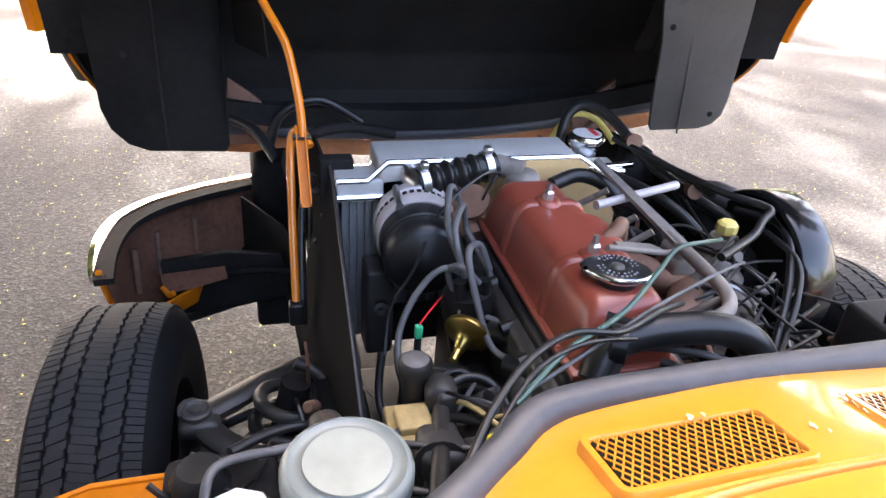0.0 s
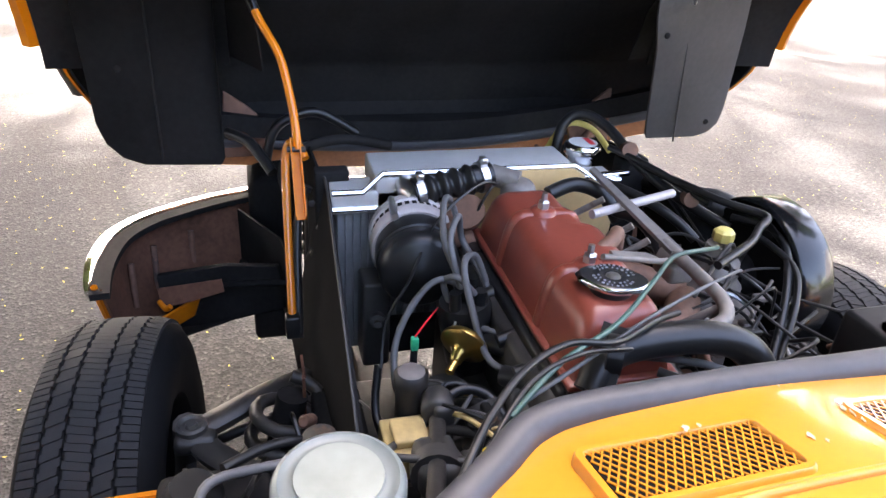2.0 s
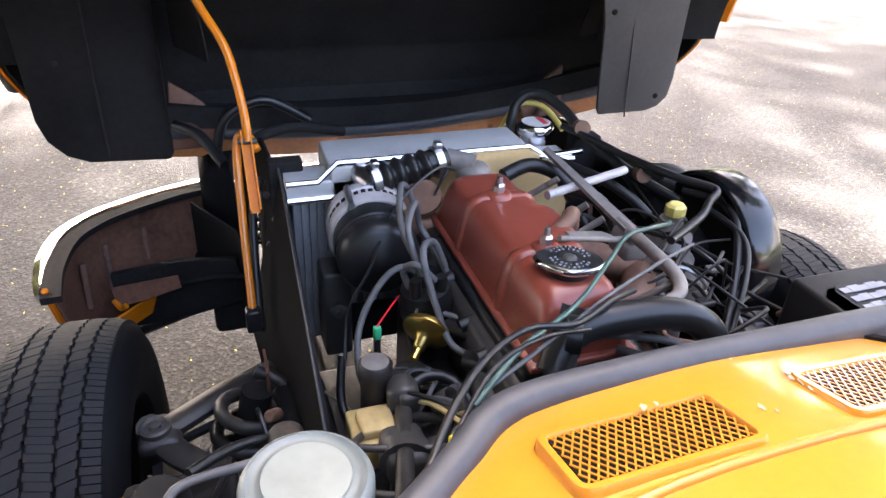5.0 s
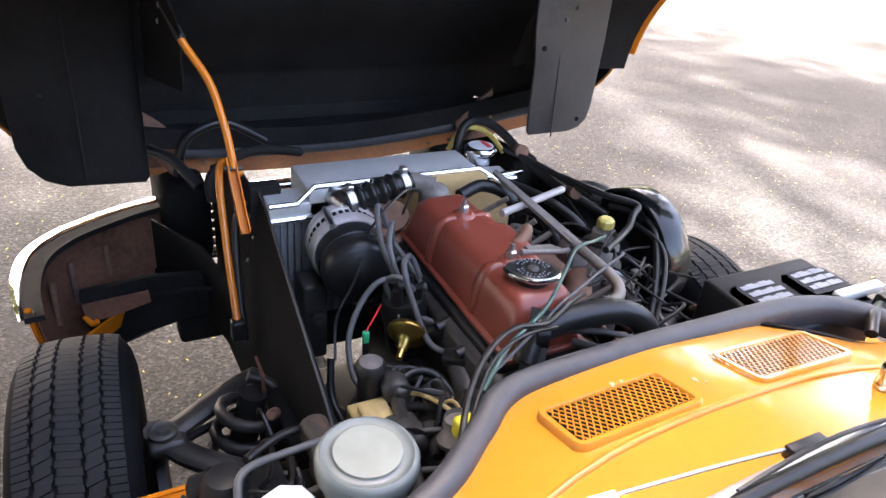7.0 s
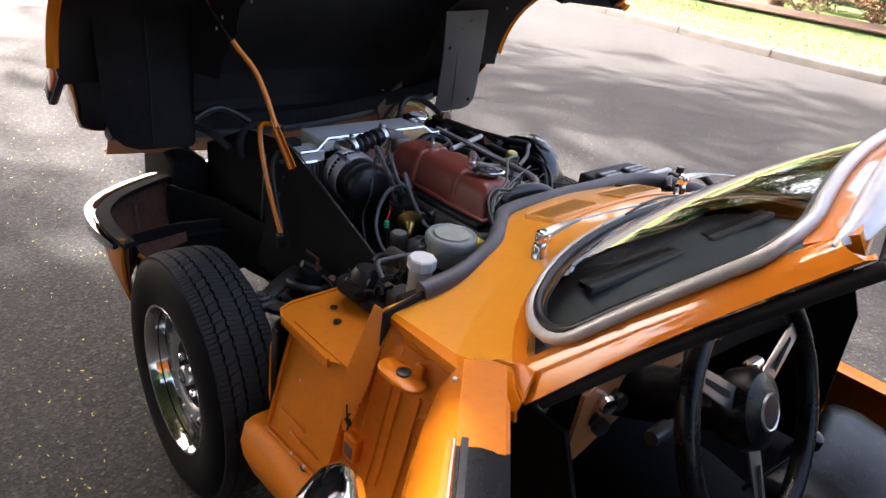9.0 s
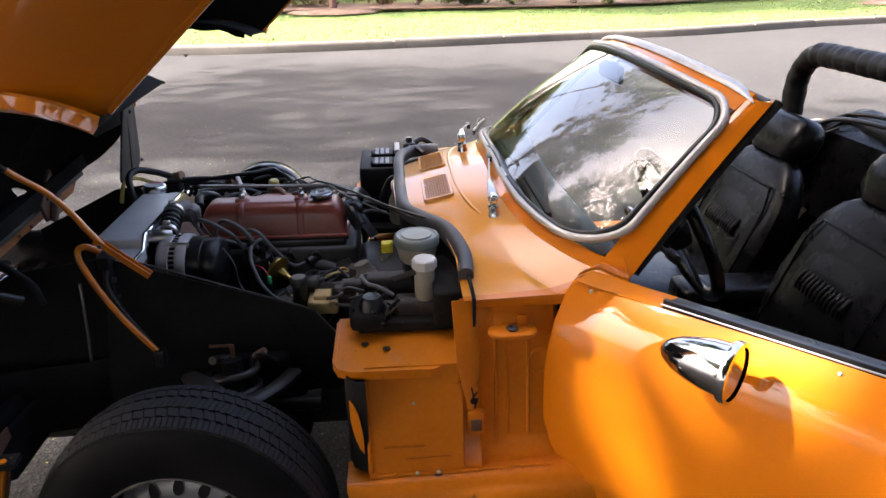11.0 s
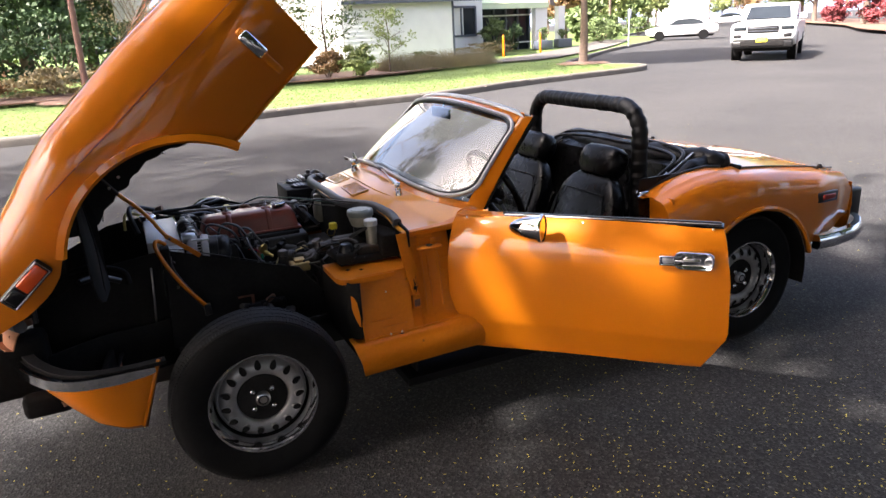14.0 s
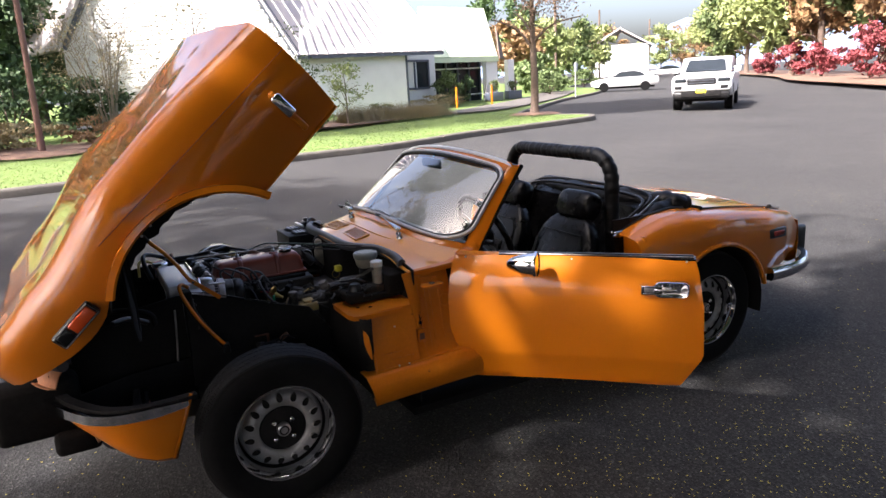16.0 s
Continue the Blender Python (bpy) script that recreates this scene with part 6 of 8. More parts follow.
# battery and washer bottle
before_battery = set(bpy.data.objects)
bat = part("battery", box(-.470, -.328, -.415, -.200, .605, .778, .006), BATTERY, car, "black battery with grey cell covers")
for y0, y1 in ((-.205, -.297), (-.312, -.408)):
    cv = part("cell_cover", plate([(-.455, y0, .778), (-.372, y0, .778), (-.358, y0 - .016, .778), (-.358, y1 + .016, .778), (-.372, y1, .778), (-.455, y1, .778)], .008, bevel=.0015), BATTERY, bat)
    part("cover_label", plate([(-.425, y0 - .008, .7868), (-.376, y0 - .008, .7868), (-.366, y0 - .02, .7868), (-.366, y1 + .018, .7868), (-.376, y1 + .008, .7868), (-.425, y1 + .008, .7868)], .0006), BATTERY, cv)
    for j in range(3):
        for i in range(5):
            yy = lerp(y0 - .014, y1 + .014, i / 5)
            part("label_bar", box(-.415 + .016 * j, -.406 + .016 * j + .002 * (i % 2), yy - .012 - .003 * ((i + j) % 2), yy, .7875, .7881), LABEL_GREY, cv)
part("hold_down", box(-.448, -.432, -.44, -.34, .780, .795, .003), WHITE_CAP, bat)
part("terminal", joined(box(-.50, -.46, -.44, -.39, .77, .80, .008), cyl((-.48, -.415, .80), (-.48, -.415, .815), .010), tube([(-.49, -.42, .79), (-.52, -.45, .80), (-.55, -.47, .78)], .009), tube([(-.48, -.38, .79), (-.50, -.33, .80), (-.52, -.30, .79)], .008)), RUBBER, bat)
part("red_lead", tube([(-.46, -.22, .765), (-.465, -.19, .77), (-.47, -.15, .75), (-.47, -.13, .72)], .006), RED, bat)
for ob in set(bpy.data.objects) - before_battery:
    ob.data.transform(Matrix.Translation((0, -.025, -.004)))
part("battery_tray", box(-.49, -.30, -.44, -.18, .585, .605, .004), BLACK, car)
wb = part("washer_bottle", lathe([(.030, -.11), (.034, -.10), (.034, -.045), (.025, -.025), (.024, -.01)], (-.445, -.120, .755), (0, 0, 1), 28), CREAM, car, "cream plastic washer bottle")
part("bottle_cap", lathe([(.027, -.012), (.027, .006), (.023, .010), (0, .010)], (-.445, -.120, .755), (0, 0, 1), 24), CREAM, wb)
part("bottle_tube", tube([(-.445, -.12, .765), (-.44, -.115, .782), (-.41, -.095, .775), (-.385, -.075, .72)], .004), RUBBER, wb)

# thin pipes, wires and castings low in the bay
clutter = random.Random(31)
for k in range(16):
    x0, y0 = clutter.uniform(-.30, .04), clutter.uniform(-.33, -.14)
    p0 = Vector((x0, y0, clutter.uniform(.56, .66)))
    p3 = p0 + Vector((clutter.uniform(-.12, .12), clutter.uniform(-.10, .10), clutter.uniform(-.06, .06)))
    m1 = p0.lerp(p3, .35) + Vector((clutter.uniform(-.03, .03), clutter.uniform(-.03, .03), clutter.uniform(0, .04)))
    m2 = p0.lerp(p3, .7) + Vector((clutter.uniform(-.03, .03), clutter.uniform(-.03, .03), clutter.uniform(0, .03)))
    part("small_pipe", tube([p0, m1, m2, p3], clutter.choice((.003, .004, .0055)), 8, 5), (PIPE, GREASE, COPPER, RUBBER)[k % 4], car)
for k, (x, y, z, r) in enumerate(((-.21, -.17, .64, .022), (-.27, -.16, .60, .026), (-.16, -.20, .60, .020), (-.24, -.22, .57, .028), (-.02, -.19, .60, .024), (-.30, -.22, .60, .02))):
    part("casting", joined(lathe([(r, 0), (r * 1.1, .006), (r, .012), (r * .7, .02), (r * .65, .034), (0, .036)], (x, y, z), (.2 * (k % 3 - 1), -.3, 1), 14), box(x - r, x + r, y - r * .5, y + r * .5, z - .02, z + .004, .003)), (PIPE, COPPER, GREASE)[k % 3], engine)
for k, (x, y, z) in enumerate(((-.30, .12, .60), (-.35, .17, .615), (-.27, .155, .585))):
    part("casting", joined(lathe([(.028, 0), (.03, .008), (.022, .016), (.018, .034), (0, .036)], (x, y, z), (.3, .2 * (k - 1), 1), 14), box(x - .03, x + .03, y - .018, y + .018, z - .02, z + .006, .004)), (GREASE, PIPE, DIRTY)[k], engine)
part("gold_ring", lathe([(.016, -.003), (.018, 0), (.016, .003)], (-.40, .185, .675), (.5, .6, .4), 20, caps=False), BRASS, car)
part("yellow_wire", tube([(-.27, .165, .60), (-.285, .15, .625), (-.305, .145, .62), (-.315, .15, .59)], .0028, 8), OLDBRASS, car)
part("white_wire", tube([(-.32, .155, .61), (-.335, .15, .635), (-.35, .16, .63), (-.345, .175, .60)], .0022, 8), WHITE_CAP, car)

# loose thin wiring on both sides of the engine
wires = random.Random(47)
for k in range(22):
    if k < 11:
        a = Vector((wires.uniform(-.33, -.12), wires.uniform(.12, .17), wires.uniform(.58, .64)))
        b = Vector((wires.uniform(-.36, -.02), wires.uniform(.22, .28), wires.uniform(.48, .56)))
    else:
        a = Vector((wires.uniform(-.30, .02), wires.uniform(-.20, -.14), wires.uniform(.64, .70)))
        b = Vector((wires.uniform(-.34, .10), wires.uniform(-.38, -.28), wires.uniform(.62, .70)))
    m1 = a.lerp(b, .35) + Vector((wires.uniform(-.05, .05), wires.uniform(-.02, .02), wires.uniform(.005, .045)))
    m2 = a.lerp(b, .7) + Vector((wires.uniform(-.05, .05), wires.uniform(-.02, .02), wires.uniform(-.03, .02)))
    part("wire", tube([a, m1, m2, b], wires.uniform(.0018, .0034), 7), wires.choice((RUBBER, RUBBER, GREY_LEAD, GREASE, PIPE, OLDBRASS) if k < 11 else (RUBBER, GREASE, RUBBER, GREASE)), engine)

# ---- cowl fittings, cabin, hood ----
TILT = Matrix.Translation((-.532, 0, .8180)) @ Matrix.Rotation(radians(12.6), 4, "Y") @ Matrix.Translation((.532, 0, -.829))
for yc in (.1125, -.1225):
    z0 = .829
    tilt = TILT @ Matrix.Translation((0, yc, z0 + .0008)) @ Matrix.Rotation(math.copysign(radians(2.0), -yc), 4, "X") @ Matrix.Translation((0, -yc, -z0))
    rim = []
    for cx, cy, a0 in ((-.5085, yc + .066, 0), (-.5565, yc + .066, 90), (-.5565, yc - .066, 180), (-.5085, yc - .066, 270)):
        rim += [Vector((cx + .0085 * math.cos(radians(a0 + 18 * k)), cy + .0085 * math.sin(radians(a0 + 18 * k)), z0)) for k in range(6)]
    vent = part("cowl_vent", turned(sweep(rim, [(-.0065, -.012), (.0060, -.012), (.0042, -.0015), (.0026, .0012), (-.0026, .0012), (-.0042, -.0015)], True), tilt), ORANGE_CHIPPED, car, "raised orange vent with diamond mesh")
    part("vent_recess", turned(box(-.561, -.504, yc - .069, yc + .069, z0 - .008, z0 - .0016), tilt), BLACK, vent)
    bm = bmesh.new()
    for sgn in (1, -1):
        for k in range(-22, 23):
            y = yc + k * .0072
            p, q = Vector((-.504, y - sgn * .0175, 0)), Vector((-.561, y + sgn * .0175, 0))
            lo, hi = yc - .069, yc + .069
            pts = []
            for a, b in ((p, q),):
                d = b - a
                t0, t1 = 0.0, 1.0
                if abs(d.y) > 1e-6:
                    ta, tb = sorted(((lo - a.y) / d.y, (hi - a.y) / d.y))
                    t0, t1 = max(t0, ta), min(t1, tb)
                if t1 - t0 > .08:
                    s, e = a + d * t0, a + d * t1
                    nrm = Vector((-d.y, d.x, 0)).normalized() * .0007
                    lvl = z0 + (.0006 if sgn > 0 else 0)
                    vs = [bm.verts.new(v + Vector((0, 0, h))) for h in (lvl - .0008, lvl) for v in (s - nrm, s + nrm, e + nrm, e - nrm)]
                    for qd in ((4, 5, 6, 7), (0, 1, 5, 4), (1, 2, 6, 5), (2, 3, 7, 6), (3, 0, 4, 7)):
                        bm.faces.new([vs[i] for i in qd])
    part("vent_mesh", turned(bm, tilt), ORANGE_CHIPPED, vent, smooth=0)
part("cowl_step", sweep([Vector((-.577 - .04 * (abs(y) / .3) ** 3, y, .829 - .02 * (abs(y) / .3) ** 2)) for y in np.linspace(-.30, .30, 15)], circle(.004, 8)), ORANGE_CHIPPED, car)
chip_rng = random.Random(21)
for k, (x, y, r) in enumerate(((-.498, -.047, .0065), (-.506, -.043, .0050), (-.514, -.046, .0070), (-.524, -.0445, .0050), (-.532, -.047, .0055), (-.532, .013, .0050), (-.540, .006, .0030), (-.5035, .100, .0060), (-.503, .088, .0035), (-.462, -.02, .0022))):
    n_, r = 11, r * .75
    ring = [Vector((x + r * chip_rng.uniform(.45, 1.2) * math.cos(2 * math.pi * j / n_), y + r * chip_rng.uniform(.45, 1.3) * math.sin(2 * math.pi * j / n_) * .7, .7935 + .22 * (-.428 - x) + .0040 + (.0035 if k in (7, 8) else 0))) for j in range(n_)]
    part("paint_chip", plate(ring, .0006), CHIP, car, "pale chip in the paint")
for piv, bend, clip_at, tip0, tip1 in ((Vector((-.646, .316, .812)), Vector((-.646, .225, .865)), Vector((-.670, .045, .872)), Vector((-.693, .200, .835)), Vector((-.683, -.135, .837))),
                                       (Vector((-.625, -.167, .832)), Vector((-.632, -.262, .872)), Vector((-.668, -.43, .848)), Vector((-.672, -.275, .835)), Vector((-.735, -.53, .812)))):
    wiper = part("wiper", lathe([(.015, 0), (.014, .006), (.0115, .012), (.0125, .020), (.0105, .026), (.0085, .028)], piv, (.15, 0, 1), 18), CHROME, car, "chrome wiper arm with a black blade")
    head = piv + Vector((.003, -.002, .040))
    part("wiper_head", joined(box(head.x - .009, head.x + .009, head.y - .012, head.y + .012, head.z - .014, head.z + .010, .005), cyl(head + Vector((-.011, -.006, -.002)), head + Vector((.011, -.006, -.002)), .006, seg=12)), CHROME, wiper)
    arm = smooth_path([head + Vector((0, -.008, .002)), head.lerp(bend, .5) + Vector((0, 0, .003)), bend], 5)
    part("wiper_arm", sweep(arm, [(-1, -.35), (1, -.35), (.8, .35), (-.8, .35)], scales=[lerp(.0115, .0042, k / (len(arm) - 1)) for k in range(len(arm))]), STEEL, wiper)
    part("wiper_rod", tube([bend, bend.lerp(clip_at, .5) + Vector((0, 0, .002)), clip_at], .0019, 8), STEEL, wiper)
    bl = [tip0.lerp(tip1, k / 14) + Vector((.004, .014, .028 + .004 * math.sin(math.pi * k / 14))) for k in range(15)]
    part("wiper_blade", sweep(bl, [(-.0022, -.009), (.0022, -.009), (.0045, .004), (-.0045, .004)]), RUBBER, wiper)
    part("blade_bridge", sweep([p + Vector((.001, 0, .006)) for p in bl], circle(.0026, 6)), STEEL, wiper)
    bow = [lerp(0, 1, k / 8) for k in range(9)]
    part("blade_bow", sweep([bl[3].lerp(bl[11], t) + Vector((.002, 0, .008 + .012 * math.sin(math.pi * t))) for t in bow], circle(.0024, 6)), SATIN, wiper)
    part("blade_clip", box(clip_at.x - .006, clip_at.x + .005, clip_at.y - .022, clip_at.y + .022, clip_at.z - .009, clip_at.z + .004, .002), SATIN, wiper)

# fascia
def dash_row(dx, dz, half=.50):
    return [screen_base(y) + Vector((dx, 0, dz)) for y in np.linspace(-half, half, 15)]
def dash_edge(dx, z, half=.50):
    return [Vector((-.838 + dx - .022 * (abs(y) / .4) ** 2, y, z - .012 * (abs(y) / .5) ** 2)) for y in np.linspace(-half, half, 15)]
front_row, rear_row = dash_row(-.022, -.026), dash_edge(0, .806)
dash = part("fascia", grid([front_row, [p.lerp(q, .3) + Vector((0, 0, .004)) for p, q in zip(front_row, rear_row)], [p.lerp(q, .7) + Vector((0, 0, .005)) for p, q in zip(front_row, rear_row)], rear_row, dash_edge(-.008, .800), dash_edge(-.010, .790)], .008), DASH, car, "blue-grey padded fascia top")
part("fascia_face", grid([dash_edge(-.006, .790), dash_edge(-.004, .70), dash_edge(.004, .60), dash_edge(.04, .52)], .01), CARPET, dash)
for y0, y1 in ((.06, .33), (-.33, -.06)):
    part("demister_slot", box(-.755, -.738, y0, y1, .808, .8195, .003), RUBBER, dash)
    part("demister_lip", box(-.770, -.756, y0 - .005, y1 + .005, .808, .8215, .003), SEAL, dash)
part("fascia_panel", plate([(-.852, .20, .785), (-.852, -.20, .785), (-.850, -.20, .655), (-.850, .20, .655)], -.006), WOOD, dash, "walnut instrument panel")
part("driver_panel", plate([(-.888, .50, .768), (-.856, .21, .782), (-.852, .21, .645), (-.882, .50, .635)], -.006), WOOD, dash)
for y, z, r in ((.13, .715, .042), (0, .725, .030), (-.12, .715, .026), (.08, .655, .014), (0, .66, .014), (-.08, .655, .014)):
    g = part("gauge" if r > .02 else "switch", lathe([(r, 0), (r * 1.06, .006), (r, .014), (r * .9, .010), (0, .010)], (-.853, y, z + .02), (-1, 0, -.1), 28), RUBBER, dash)
    if r > .02:
        part("gauge_bezel", lathe([(r, .008), (r * 1.08, .012), (r, .016)], (-.853, y, z + .02), (-1, 0, -.1), 28, caps=False), CHROME, g)
for y, z in ((.44, .735), (.40, .72), (.445, .70)):
    part("switch", lathe([(.011, 0), (.010, .012), (.014, .016), (.013, .024), (0, .026)], (lerp(-.857, -.890, (y - .21) / .29), y, z), (-1, .3, 0), 14), SATIN if z < .73 else CHROME, dash)
SW, SA = Vector((-1.031, .343, .775)), Vector((-.90, 0, .42)).normalized()
wheel_c = part("steering_wheel", lathe([(.012, -.02), (.05, -.012), (.056, .012), (.050, .030), (.03, .038), (0, .038)], SW, SA, 32), VINYL, car, "black steering wheel with drilled alloy spokes")
a_, b_, _ = basis(SA)
part("wheel_rim", sweep([SW + (a_ * math.cos(t) + b_ * math.sin(t)) * .172 + SA * .02 for t in np.linspace(0, 2 * math.pi, 56, endpoint=False)], circle(.0145, 10), True), VINYL, wheel_c, "padded black rim")
for t in (radians(85), radians(205), radians(325)):
    d, s = a_ * math.cos(t) + b_ * math.sin(t), -a_ * math.sin(t) + b_ * math.cos(t)
    spoke = part("spoke", plate([SW + d * r + s * w + SA * (.012 if r < .1 else .018) for r, w in ((.045, -.016), (.16, -.013), (.16, .013), (.045, .016))], .003), ALUMINIUM, wheel_c, "brushed alloy spoke")
    part("spoke_slot", plate([SW + d * r + s * w + SA * .0195 for r, w in ((.075, -.004), (.14, -.0035), (.14, .0035), (.075, .004))], .0008), BLACK, spoke)
part("horn_badge", lathe([(.024, .036), (.024, .0405), (.016, .041), (0, .041)], SW, SA, 24), SATIN, wheel_c)
part("badge_ring", lathe([(.025, .0385), (.0235, .0415), (.021, .0405)], SW, SA, 24, caps=False), STEEL, wheel_c)
part("column_shroud", cyl(SW - SA * .02, SW - SA * .20, .038, .045), VINYL, wheel_c)
for s in (1, -1):
    part("stalk", joined(cyl(SW - SA * .05, SW - SA * .045 + Vector((0, .13 * s, .01)), .006, seg=8), lathe([(.010, 0), (.012, .01), (.010, .04), (0, .042)], SW - SA * .045 + Vector((0, .11 * s, .01)), (0, s, 0), 10)), CHROME if s < 0 else SATIN, wheel_c)

for sd in (1, -1):
    part("kick_panel", plate([(-.62, .515 * sd, .22), (-.98, .535 * sd, .22), (-.96, .535 * sd, .60), (-.90, .53 * sd, .73), (-.66, .51 * sd, .715)], .008), CARPET, car)

# seats
def seat(y0):
    def sec(c, up, half, thick, n=20, p=.55, bul=.02):
        fwd = Vector((up.z, 0, -up.x)) * 1.0
        out = []
        for k in range(n):
            a = 2 * math.pi * k / n
            cc, ss = math.cos(a), math.sin(a)
            out.append(c + Vector((0, math.copysign(abs(cc) ** p, cc) * half, 0)) + fwd * (math.copysign(abs(ss) ** p, ss) * thick + bul * max(0, abs(cc) - .55) * (1 if ss > 0 else 0)))
        return out
    up = Vector((-.36, 0, .93)).normalized()
    base = Vector((-1.46, y0, .36))
    rows = [sec(base + up * h, up, w, t) for h, w, t in ((0, .19, .05), (.06, .215, .06), (.18, .225, .06), (.28, .215, .055), (.35, .19, .05), (.40, .15, .042), (.425, .11, .030), (.435, .05, .012))]
    back = part("seat", grid(rows, closed_v=True), VINYL, car, "black vinyl bucket seat with pleated inserts and a headrest")
    part("backrest_insert", grid([sec(base + up * h + Vector((.022, 0, .009)), up, w, t) for h, w, t in ((.02, .10, .03), (.05, .125, .036), (.12, .140, .040), (.19, .138, .040), (.25, .125, .036), (.30, .09, .028))], closed_v=True), VINYL, back)
    for k in range(12):
        yy = y0 - .088 + .016 * k
        part("pleat", tube([base + up * .165 + Vector((.060, yy - y0, .02)), base + up * .19 + Vector((.064, yy - y0, .02)), base + up * .215 + Vector((.054, yy - y0, .02))], .0085, 8, 3), VINYL, back)
    part("seat_piping", sweep([base + up * h + Vector((.052 - .02 * (h > .36), w * sg, .02)) for sg, hs in ((1, (.02, .15, .28, .34)), (-1, (.34, .28, .15, .02))) for h, w in [(q, .165 if q < .3 else .14) for q in hs]], circle(.004, 6)), VINYL, back)
    hc = base + up * .49
    hr = [sec(hc + up * h, up, w, t, p=.45, bul=0) for h, w, t in ((-.065, .04, .02), (-.062, .105, .042), (-.03, .122, .055), (.02, .122, .058), (.05, .112, .050), (.066, .09, .032), (.07, .03, .01))]
    part("headrest", grid(hr, closed_v=True), VINYL, back, "black vinyl headrest")
    for sg in (1, -1):
        part("headrest_post", cyl(hc + Vector((0, .06 * sg, 0)) - up * .10, hc + Vector((0, .06 * sg, 0)) - up * .04, .006, seg=8), CHROME, back)
    rows = [[Vector((-1.50 + .50 * v, y0 + math.copysign(abs(math.cos(a)) ** .5, math.cos(a)) * .22, lerp(.30, .36, v) + math.copysign(abs(math.sin(a)) ** .6, math.sin(a)) * (.075 if 0 < v < 1 else .05))) for a in np.linspace(0, 2 * math.pi, 20, endpoint=False)] for v in (0, .05, .3, .6, .9, 1)]
    part("seat_cushion", grid(rows, closed_v=True), VINYL, back)
    return back
seat(.275), seat(-.275)
part("transmission_tunnel", grid([[(x, .13 * math.cos(a), .18 + (.22 if x > -1.2 else .16) * math.sin(a) ** .6) for a in np.linspace(0, math.pi, 12)] for x in (-.6, -.9, -1.2, -1.5, -1.95)], .01), CARPET, car)
arm = part("armrest", box(-1.66, -1.22, -.065, .065, .40, .47, .025, seg=3), VINYL, car, "black vinyl centre armrest")
lev = part("gear_lever", cyl((-1.0, 0, .40), (-1.06, 0, .56), .007, seg=10), CHROME, car)
part("gear_knob", lathe([(0, -.02), (.016, -.015), (.021, 0), (.016, .016), (0, .02)], (-1.065, 0, .57), (-.3, 0, 1), 20), VINYL, lev)
part("interior_mirror", box(-.99, -.975, -.09, .09, 1.045, 1.09, .01), RUBBER, car)
part("mirror_stalk", tube([(-.985, 0, 1.07), (-1.0, 0, 1.10), (-1.02, 0, 1.12)], .006), CHROME, car)

# padded roll bar
RX, RYB, RZ, RR = -1.72, .413, 1.055, .12
rp = [Vector((RX, RYB, .52)), Vector((RX, RYB, .70)), Vector((RX, RYB, .85))]
rp += [Vector((RX, RYB - RR + RR * math.cos(a), RZ - RR + RR * math.sin(a))) for a in np.linspace(0, math.pi / 2, 9)]
rp += [Vector((p.x, -p.y, p.z)) for p in rp[::-1]]
full = []
for p, q in zip(rp, rp[1:]):
    n_ = max(2, int((q - p).length / .0075))
    full += [p.lerp(q, k / n_) for k in range(n_)]
full.append(rp[-1])
rnd = random.Random(4)
sc = [.0325 + .0030 * abs(math.sin(k * .47 + .8 * math.sin(k * .11))) + rnd.uniform(-.0008, .0012) for k in range(len(full))]
ruche = random.Random(31)
sc = [s * (1 + ruche.uniform(-.045, .035)) for s in sc]
part("roll_bar", sweep(full, circle(1, 14), up=(1, 0, 0), scales=sc), TAPE, car, "roll bar wrapped in ruched black vinyl padding")

# folded hood
def lumpy(path, r, seed, n=12, amp=.25):
    g = random.Random(seed)
    pts = smooth_path(path, 8)
    return sweep(pts, circle(1, n), scales=[r * (1 + amp * math.sin(k * .7 + seed) * .5 + g.uniform(-amp, amp) * .4) for k in range(len(pts))])
hood = part("folded_hood", joined(lumpy([(-2.06, .52, .79), (-2.04, .50, .80), (-1.98, .30, .80), (-1.97, 0, .80), (-1.98, -.3, .80), (-2.05, -.52, .79)], .05, 1), lumpy([(-2.09, .50, .77), (-2.05, .28, .78), (-2.04, 0, .78), (-2.05, -.28, .78), (-2.09, -.50, .77)], .045, 2),
             lumpy([(-1.72, .515, .70), (-1.82, .52, .735), (-1.92, .51, .775), (-2.03, .49, .80), (-2.06, .44, .81)], .038, 3), lumpy([(-1.72, -.515, .70), (-1.82, -.52, .735), (-1.92, -.51, .775), (-2.05, -.49, .80)], .038, 5)), TAPE, car, "folded black vinyl hood behind the seats")
part("hood_lining", grid([[(-1.86, y, .50), (-1.88, y, .66), (-1.90, y, .78), (-1.96, y, .80)] for y in np.linspace(-.5, .5, 9)], .01), VINYL, hood)
for z, x in ((.845, -1.93), (.83, -1.88)):
    part("hood_bow", tube([(x + .10, .47, z - .07), (x - .02, .42, z), (x - .06, .0, z + .01), (x - .02, -.42, z), (x + .10, -.47, z - .07)], .008, 8, 8), SATIN, hood)
